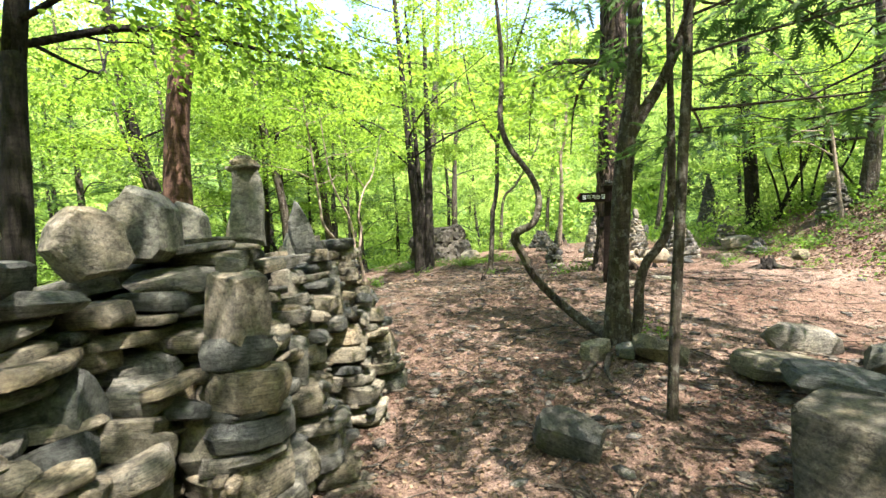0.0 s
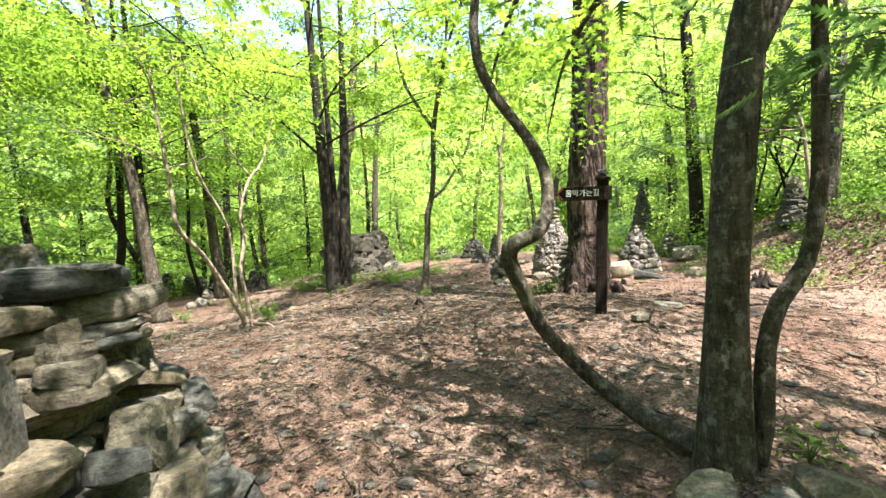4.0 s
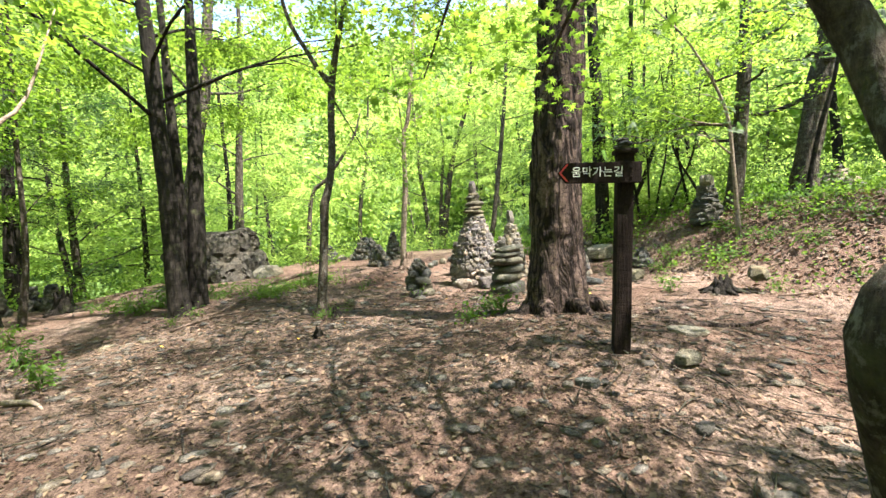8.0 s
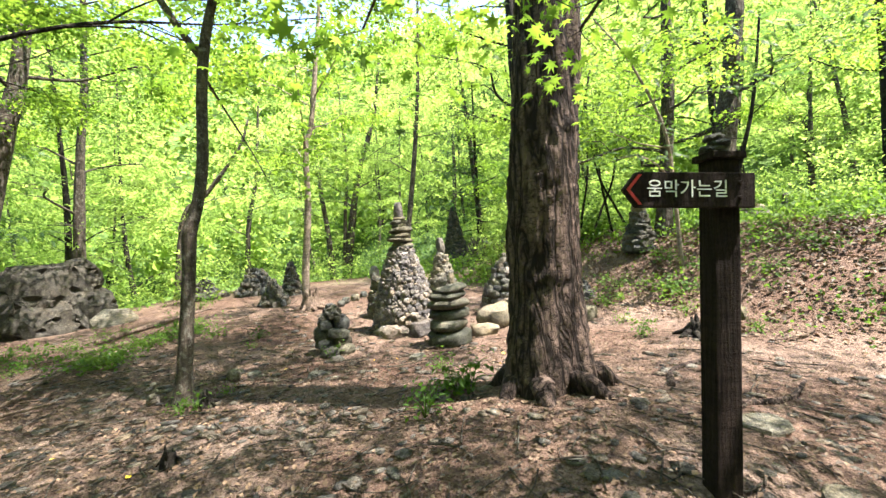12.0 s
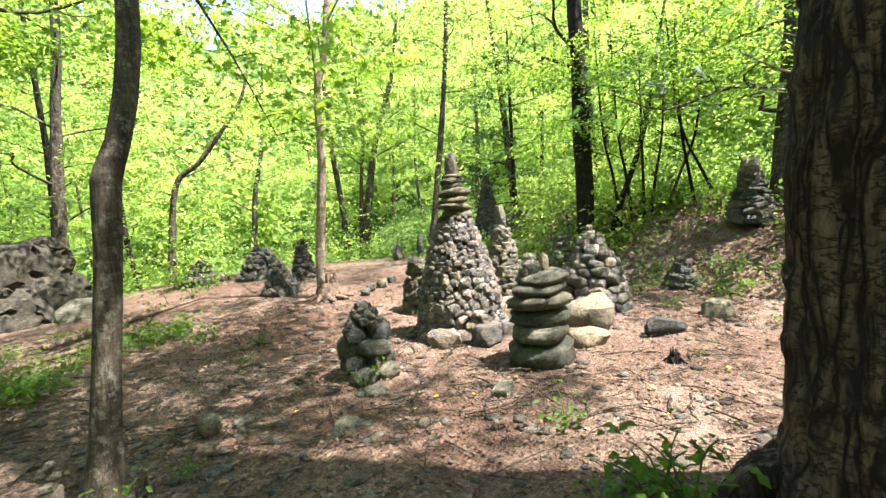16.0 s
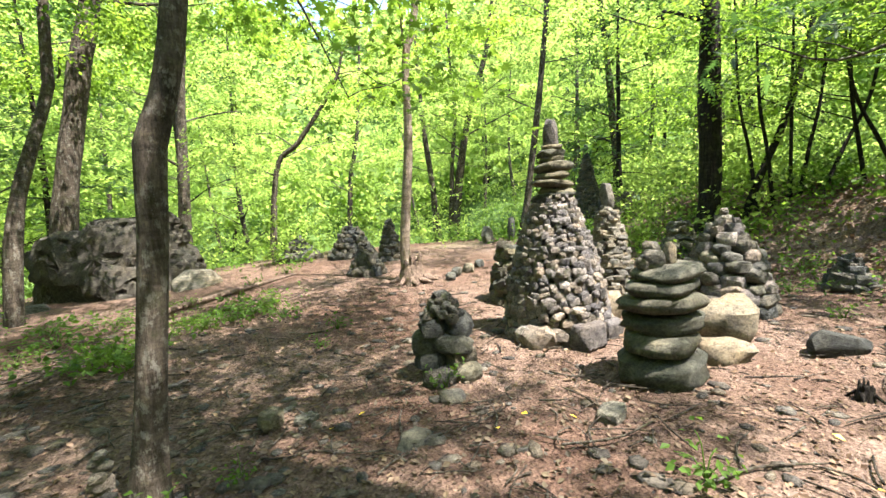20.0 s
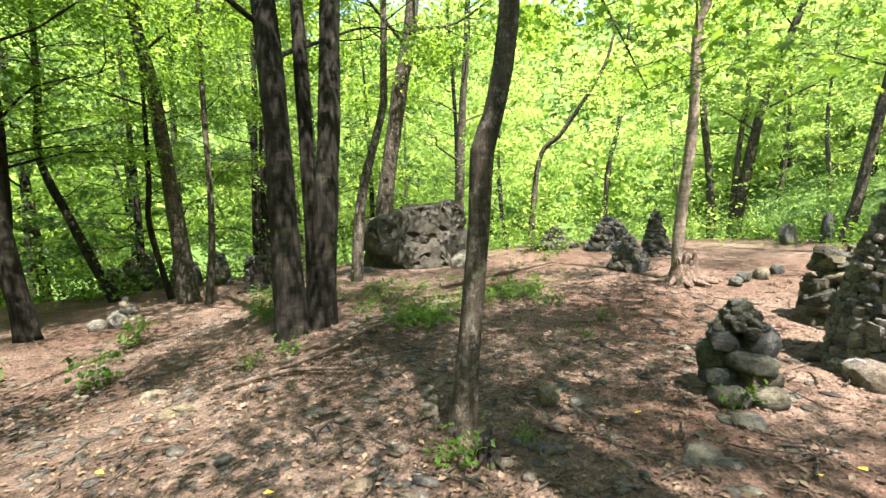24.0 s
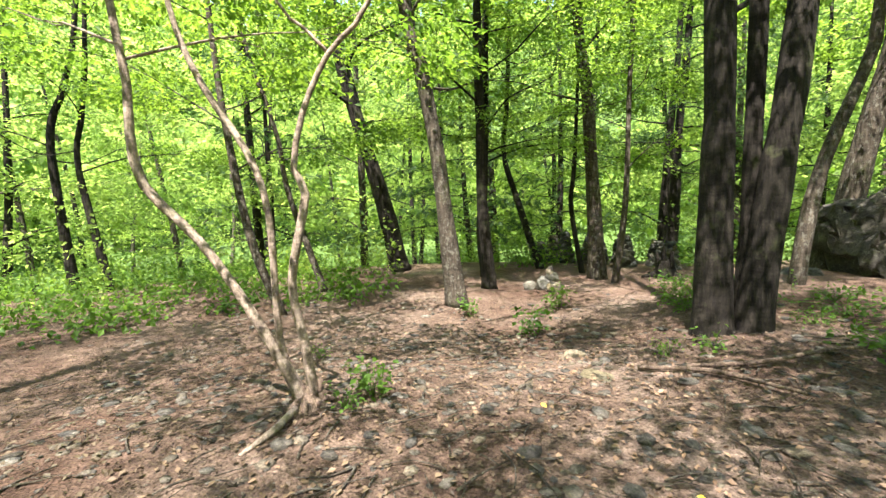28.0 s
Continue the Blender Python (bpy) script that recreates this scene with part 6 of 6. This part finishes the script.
def far_woods():
    """Crowns of the wooded hillsides as many leaf clumps."""
    rng = np.random.default_rng(31)
    at, yaw, size = [], [], []
    for _ in range(2000):
        a, d = rng.uniform(0, 2 * np.pi), 42 + 95 * rng.uniform(0, 1) ** 1.2
        x, y = 2 + d * math.cos(a), 9 + d * math.sin(a)
        z = floor_z(x, y)
        h, w = rng.uniform(6, 11), rng.uniform(2.0, 3.6)
        n = 110
        u = rng.normal(0, 1, (n, 3))
        u /= np.linalg.norm(u, axis=1)[:, None]
        u *= rng.uniform(0.75, 1.0, n)[:, None]
        at.append(np.array([x, y, z + h * 0.55]) + u * (w, w, h * 0.5))
        yaw.append(rng.uniform(0, 6.28, n))
        size.append(rng.uniform(0.5, 1.1, n) * (0.6 + d / 90))
    return leaves("far_woods", np.vstack(at), np.concatenate(yaw), np.concatenate(size), rng, KITE, LEAF_FAR, 0.7)


tagged(new("far_woods", far_woods()), "sunlit green woods on the far hillsides", "forest", kind="stuff")


def undergrowth(name, label, count, where, low, high, size, mat, seed, template=KITE):
    rng = np.random.default_rng(seed)
    tips = []
    for _ in range(count):
        x, y = where(rng)
        z = floor_z(x, y)
        h = rng.uniform(low, high)
        tips += [(x, y, z + h * k, rng.uniform(0, 6.28)) for k in (0.35, 0.7, 1.0)]
    at, yaw = sprays(tips, 9, 0.38, rng, 0.5)
    tagged(new(name, leaves(name, at, yaw, rng.uniform(0.6, 1.3, len(at)) * size, rng, template, mat, 0.6)), label, "plants", kind="stuff")


def ring(rng):
    while True:
        a, d = rng.uniform(0, 2 * np.pi), rng.uniform(10.5, 34)
        x, y = 2 + d * math.cos(a), 9 + d * math.sin(a)
        if not (-5 < x < 6 and y < 4) and not (y < 19.5 and -6 < x < 9) and not (9 <= x < 12.9 and 15 < y < 20.5):
            return x, y


undergrowth("undergrowth", "dense green shrubs and saplings under the trees", 4200, ring, 0.3, 2.2, 0.11, LEAF_FAR, 51)


# ---- litter, gravel, twigs and small plants ----
def walked(rng, n, reach=8.5):
    """Places on the terrace, denser near the path."""
    k = rng.uniform(0, 1, n)
    cx, cy = 0.6 + 1.6 * k + rng.normal(0, 1, n) * (1.2 + 2.2 * k), 0.5 + 13.5 * k
    a, r = rng.uniform(0, 2 * np.pi, n), reach * rng.uniform(0, 1, n) ** 0.9 * 0.5
    return cx + r * np.cos(a), cy + r * np.sin(a)


def scatter_leaves():
    rng = np.random.default_rng(61)
    x, y = walked(rng, 34000)
    z = ground(x, y) + 0.012 + 0.022 * value_noise(x, y, 0.7, 1) + 0.012 * value_noise(x, y, 0.22, 2)
    at = np.stack([x, y, z + rng.uniform(0, 0.012, len(x))], -1)
    tagged(new("leaf_litter", leaves("leaf_litter", at, rng.uniform(0, 6.28, len(x)), rng.uniform(0.02, 0.055, len(x)), rng, KITE, LITTER, 0.3)), "dry brown fallen leaves on the forest floor", "leaves", kind="stuff")


scatter_leaves()


def pebble(seed):
    rng = np.random.default_rng(seed)
    bm = bmesh.new()
    bmesh.ops.create_icosphere(bm, subdivisions=1, radius=0.5)
    for v in bm.verts:
        v.co *= rng.uniform(0.75, 1.1)
    me = bpy.data.meshes.new("gravel")
    bm.to_mesh(me)
    bm.free()
    return me


def scatter_gravel(name, label, seed, place, least, most, power):
    rng = np.random.default_rng(seed)
    base = []
    for i in range(8):
        me = pebble(800 + i)
        base.append((np.array([v.co for v in me.vertices]), np.array([p.vertices for p in me.polygons])))
        bpy.data.meshes.remove(me)
    x, y = place(rng)
    z = ground(x, y) + 0.022 * value_noise(x, y, 0.7, 1) + 0.012 * value_noise(x, y, 0.22, 2)
    size = least + most * rng.uniform(0, 1, len(x)) ** power
    vs, fs, k = [], [], 0
    for i in range(len(x)):
        v, f = base[i % 8]
        a = rng.uniform(0, 6.28)
        d = size[i] * np.array([1.35, 1.0, 0.34]) * rng.uniform(0.7, 1.3, 3)
        w = v * d
        w = np.stack([w[:, 0] * math.cos(a) - w[:, 1] * math.sin(a) + x[i], w[:, 0] * math.sin(a) + w[:, 1] * math.cos(a) + y[i], w[:, 2] + z[i] + d[2] * 0.15], -1)
        vs.append(w)
        fs.append(f + k)
        k += len(v)
    tagged(new(name, array_mesh(name, np.vstack(vs), np.vstack(fs), GRAVEL, True)), label, "stones", kind="stuff")


def trodden(rng):
    a, r = rng.uniform(0, 2 * np.pi, 1100), 4.5 * rng.uniform(0, 1, 1100) ** 0.6
    return -2.2 + r * np.cos(a), 10.9 + 0.6 * r * np.sin(a)


scatter_gravel("gravel", "small grey stones scattered over the forest floor", 62, lambda rng: walked(rng, 10000), 0.014, 0.12, 5)
scatter_gravel("flat_stones", "flat grey-green stones trodden into the earth", 67, trodden, 0.03, 0.1, 3)


def scatter_twigs():
    rng = np.random.default_rng(63)
    x, y = walked(rng, 2600)
    pieces = []
    for i in range(len(x)):
        a, l = rng.uniform(0, 6.28), rng.uniform(0.08, 0.4)
        rows = []
        for k in (0, 0.5, 1.0):
            b = a + rng.normal(0, 0.15)
            px, py = x[i] + math.cos(b) * l * k, y[i] + math.sin(b) * l * k
            rows.append((px, py, floor_z(px, py) + 0.022, rng.uniform(0.003, 0.008) * (1.2 - 0.6 * k)))
        pieces.append(tube(rows, 4, 0.3, 0))
    tagged(new("twigs", mesh_of("twigs", *joined(pieces), BARK)), "dry broken twigs scattered on the ground", "twigs", kind="stuff")


scatter_twigs()


def stick(rows, label, bark=DEADWOOD, name="branch", lift=0.02):
    pts = [(x, y, floor_z(x, y) + lift + up, r) for x, y, up, r in rows]
    b = np.array(pts[0][:3])
    ob = new(name, mesh_of(name, *tube([(p[0] - b[0], p[1] - b[1], p[2] - b[2], p[3]) for p in pts], 8, 0.08, 0.12, len(rows)), bark))
    ob.location = b
    return tagged(ob, label, "branch", "fallen branches")


stick([(-0.6, 12.6, 0.01, 0.02), (-0.2, 12.9, 0.02, 0.018), (0.1, 13.4, 0.05, 0.016), (0.25, 13.7, 0.04, 0.012)], "dead branch lying at the foot of the trees")
stick([(-0.9, 12.4, 0.01, 0.02), (-0.4, 12.55, 0.02, 0.018), (0.2, 12.5, 0.03, 0.012)], "dead branch lying on the litter")
stick([(0.6, 16.2, 0.04, 0.05), (1.4, 16.8, 0.05, 0.045), (2.2, 17.2, 0.06, 0.035), (2.7, 17.6, 0.04, 0.02)], "long dead branch beside the clearing")
stick([(0.4, 15.4, 0.02, 0.035), (1.1, 15.6, 0.03, 0.03), (1.9, 15.7, 0.03, 0.02)], "dead branch half sunk in litter")
stick([(3.1, 10.9, 0.0, 0.008), (3.4, 10.78, 0.005, 0.007), (3.7, 10.8, 0.0, 0.004)], "thin dry branch on the ground", BARK)
stick([(3.4, 10.3, 0.0, 0.008), (3.7, 10.25, 0.005, 0.007), (4.0, 10.1, 0.0, 0.004)], "thin dry branch on the ground", BARK)
stick([(4.2, 8.2, 0.0, 0.035), (4.8, 8.4, 0.01, 0.03), (5.6, 8.3, 0.0, 0.02)], "bare root crossing the path", BARK_PINE, "root", 0.005)
stick([(3.9, 7.8, 0.0, 0.03), (4.6, 7.5, 0.01, 0.026), (5.3, 7.5, 0.0, 0.015)], "bare root crossing the path", BARK_PINE, "root", 0.005)
stick([(1.4, 4.1, 0.0, 0.03), (1.2, 3.8, 0.01, 0.026), (1.0, 3.7, 0.0, 0.012)], "bare root of the twisted tree", BARK, "root", 0.01)
stick([(1.6, 4.2, 0.02, 0.035), (1.45, 3.9, 0.01, 0.026), (1.4, 3.6, 0.0, 0.012)], "bare root of the twisted tree", BARK, "root", 0.01)
stick([(-1.86, 9.82, 0.02, 0.026), (-1.6, 9.6, 0.02, 0.022), (-1.48, 9.4, 0.0, 0.01)], "bare root beside the forked sapling", BARK_PALE, "root", 0.01)
stick([(6.5, 8.0, 0.02, 0.012), (7.0, 7.7, 0.03, 0.01), (7.5, 7.75, 0.03, 0.005)], "dead branch lying on the bank")
stick([(7.4, 9.0, 0.02, 0.012), (7.9, 8.6, 0.03, 0.01), (8.3, 8.65, 0.03, 0.005)], "dead branch lying on the bank")


def stump(x, y, r, h, label, spikes=5, seed=1, bark=BARK_DARK):
    rng = np.random.default_rng(seed)
    top = thing("stump", (x, y, floor_z(x, y)), label, "stump")
    part("stub", mesh_of("stub", *tube([(0, 0, -0.05, r * 1.3), (0, 0, h * 0.3, r), (0.02, 0, h * 0.6, r * 0.8)], 10, 0.04, 0.2, seed, 0.5), bark), top)
    for i in range(spikes):
        a = i * 6.28 / spikes
        part("splinter", mesh_of("splinter", *tube([(math.cos(a) * r * 0.6, math.sin(a) * r * 0.6, h * 0.3, r * 0.35), (math.cos(a) * r * 0.8, math.sin(a) * r * 0.8, h * rng.uniform(0.7, 1.1), r * 0.1)], 6, 0.05, 0.15, i), bark), top)
        part("root", mesh_of("root", *tube([(math.cos(a) * r, math.sin(a) * r, 0.05, r * 0.35), (math.cos(a + 0.3) * r * 2.4, math.sin(a + 0.3) * r * 2.4, 0.0, r * 0.12)], 6, 0.05, 0.2, i), bark), top)
    return top


stump(1.32, 11.35, 0.05, 0.14, "small rotten stump beside the slim tree", 5, 1)
stump(4.98, 10.3, 0.04, 0.15, "small jagged stump in the sunlit litter", 4, 2)
stump(0.85, 8.9 + 1.35, 0.04, 0.16, "small cut stump in the ground", 3, 3)
stump(-1.95, 9.97, 0.08, 0.18, "cluster of dead shoots at the foot of the forked sapling", 7, 8, DEADWOOD)
stump(4.2, 15.5, 0.17, 0.42, "mass of pale bare roots under a leaning tree", 9, 4, DEADWOOD)
stump(6.55, 8.75, 0.14, 0.25, "rotten root stump on the bank", 8, 5)
stump(-3.6, 18.0, 0.2, 0.6, "dark rotten stump among the trees", 5, 6)


def plant(name, label, seed, n, size, spread, height, mat=LEAF_LOW):
    rng = np.random.default_rng(seed)
    top = thing(name, (0, 0, 0), label, "plant", "small green plants")
    tips = []
    for i in range(n):
        a = i * 2.4
        r, h = spread * rng.uniform(0.5, 1), height * rng.uniform(0.6, 1.1)
        rows = [(0, 0, -0.02, 0.004), (math.cos(a) * r * 0.4, math.sin(a) * r * 0.4, h * 0.8, 0.003), (math.cos(a) * r, math.sin(a) * r, h, 0.0015)]
        part("stalk", mesh_of("stalk", *tube(rows, 4, 0.1, 0), mat), top)
        c = spline(rows, 0.05)
        tips += [(*c[j, :3], math.atan2(-math.cos(a), math.sin(a))) for j in range(len(c) // 3, len(c), 2)]
    at, yaw = sprays(tips, 6, size * 1.4, rng, 0.4)
    part("foliage", leaves("foliage", at, yaw + rng.normal(0, 0.5, len(yaw)), rng.uniform(0.6, 1.2, len(at)) * size, rng, KITE, mat, 0.4), top)
    return top


FERN = plant("fern", "low green fern on the forest floor", 71, 10, 0.06, 0.36, 0.16)
WEED = plant("weed", "small tuft of green weeds", 72, 6, 0.05, 0.16, 0.16)
YOUNG = plant("seedling", "young green broad-leaved tree seedling", 73, 7, 0.09, 0.22, 0.38)
used = {FERN: 0, WEED: 0, YOUNG: 0}


def put(src, x, y, s=1.0, turn=0.0):
    m = pose(x, y, floor_z(x, y) + 0.01, 0, 0, turn)
    if used[src] == 0:
        src.matrix_basis = m @ Matrix.Diagonal((s, s, s, 1))
        used[src] = 1
        src["size"] = s
        return
    ob = copy_thing(src, m)
    ob.scale = (s, s, s)


for x, y, s in ((0.55, 14.2, 1.0), (0.9, 14.9, 1.1), (1.25, 15.2, 0.8), (-0.2, 15.3, 1.2), (-0.5, 16.2, 1.1), (0.2, 16.1, 1.0), (-1.0, 15.4, 1.0), (-1.6, 14.6, 0.9), (-2.0, 15.4, 1.2), (-1.5, 16.4, 1.2), (0.9, 16.6, 0.9), (-0.3, 14.6, 0.7), (-2.6, 16.4, 1.1),
                (1.82, 15.31, 1.2), (1.56, 15.14, 1.1), (1.96, 15.47, 1.2), (2.13, 14.83, 1.0), (0.71, 14.19, 1.2), (0.44, 13.77, 1.2), (0.71, 13.82, 1.0), (1.24, 14.94, 1.0), (0.58, 13.92, 1.1), (-1.39, 15.08, 1.2), (-1.71, 14.95, 1.2), (8.2, 9.6, 1.3), (8.4, 9.9, 1.4), (8.8, 9.2, 1.2), (9.3, 8.6, 1.2), (8.5, 8.4, 1.0), (9.0, 7.9, 1.1), (9.6, 9.4, 1.3), (8.0, 10.8, 1.1), (8.8, 11.0, 1.2), (9.4, 10.3, 1.3), (9.9, 8.7, 1.3), (10.4, 9.6, 1.4), (10.2, 8.0, 1.3), (7.9, 12.0, 0.9), (8.9, 12.3, 1.1)):
    put(FERN, x, y, s, x * 200)
for x, y, s in ((3.02, 9.42, 1.6), (3.11, 9.56, 1.4), (2.96, 9.53, 1.4), (3.46, 10.34, 1.0), (6.73, 9.89, 1.0), (1.1, 11.3, 0.8), (2.45, 9.35, 1.3), (2.7, 9.55, 1.2), (2.05, 4.75, 1.2), (2.25, 4.45, 1.0), (2.95, 11.95, 1.0), (1.55, 11.55, 0.6), (1.22, 11.32, 0.9), (2.6, 13.9, 1.0), (2.3, 13.4, 0.7), (1.9, 17.3, 1.4), (2.6, 18.2, 1.6), (3.0, 18.9, 1.6), (-0.6, 13.1, 1.0),
                (-1.7, 10.1, 0.9), (-3.4, 10.5, 0.8), (7.0, 8.2, 1.0), (6.9, 11.1, 1.0), (7.6, 9.3, 1.2), (5.3, 10.2, 0.4), (-0.9, 12.9, 0.9), (7.4, 12.9, 1.2)):
    put(WEED, x, y, s, x * 170)
for x, y, s in ((-2.85, 13.17, 1.0), (-1.75, 10.35, 0.7), (-3.4, 14.4, 0.9), (-4.2, 13.2, 0.7), (-1.2, 14.9, 0.9), (2.55, 20.3, 1.3), (6.1, 9.3, 0.6)):
    put(YOUNG, x, y, s, x * 150)


def fallen_yellow():
    rng = np.random.default_rng(64)
    for x, y in ((2.05, 11.75), (2.3, 11.85), (2.9, 11.2), (3.15, 11.25), (3.35, 11.1), (4.3, 10.2), (3.9, 9.9), (-0.9, 11.2), (0.2, 11.0), (5.0, 9.9), (1.3, 10.7), (0.6, 10.2)):
        me = leaves("fallen_leaf", np.array([[0.0, 0, 0]]), np.array([rng.uniform(0, 6)]), np.array([0.055]), rng, KITE, YELLOW, 0.2)
        ob = new("fallen_leaf", me)
        ob.location = (x, y, floor_z(x, y) + 0.035)
        tagged(ob, "bright yellow fallen leaf on the path", "leaf", "yellow fallen leaves")


fallen_yellow()


def low_cover(rng):
    while True:
        a, d = rng.uniform(0, 2 * np.pi), rng.uniform(8.5, 16)
        x, y = 2 + d * math.cos(a), 9 + d * math.sin(a)
        if (x < -4.5 and y < 13) or x > 7.9 or (y > 20 and (x < 2 or x > 9)) or (x < -6 and y > 17):
            return x, y


undergrowth("ground_cover", "low green plants covering the ground under the trees", 2300, low_cover, 0.06, 0.6, 0.1, LEAF_LOW, 52)


def bank_spot(rng):
    while True:
        x, y = rng.uniform(6.4, 13), rng.uniform(5.5, 14.5)
        e = x - (6.6 + 0.38 * max(y - 8, 0) + 0.15 * min(y - 6, 0))
        if e > 0.1 and rng.random() < 0.25 + 0.25 * e:
            return x, y


undergrowth("bank_plants", "low ferns and weeds on the bank", 380, bank_spot, 0.03, 0.2, 0.065, LEAF_LOW, 53)


def bank_litter():
    rng = np.random.default_rng(66)
    p = np.array([bank_spot(rng) for _ in range(16000)])
    z = ground(p[:, 0], p[:, 1]) + rng.uniform(0.01, 0.05, len(p))
    tagged(new("bank_litter", leaves("bank_litter", np.column_stack([p, z]), rng.uniform(0, 6.28, len(p)), rng.uniform(0.04, 0.1, len(p)), rng, KITE, LITTER, 0.45)), "dry dark leaves and stalks on the bank", "leaves", kind="stuff")


bank_litter()


def behind_cairns(rng):
    """The foot of the bank behind the cairns, clear of the gap in which the tall slate cairn stands."""
    while True:
        x, y = rng.uniform(9.2, 17), rng.uniform(13.2, 22)
        if abs((x - 6.0) * 0.74 - (y - 13.8) * 0.68) > 0.9 + 0.03 * x or x > 13:
            return x, y


undergrowth("thicket", "bright green shrubs behind the cairns at the foot of the bank", 620, behind_cairns, 0.15, 1.7, 0.11, LEAF_FAR, 54)
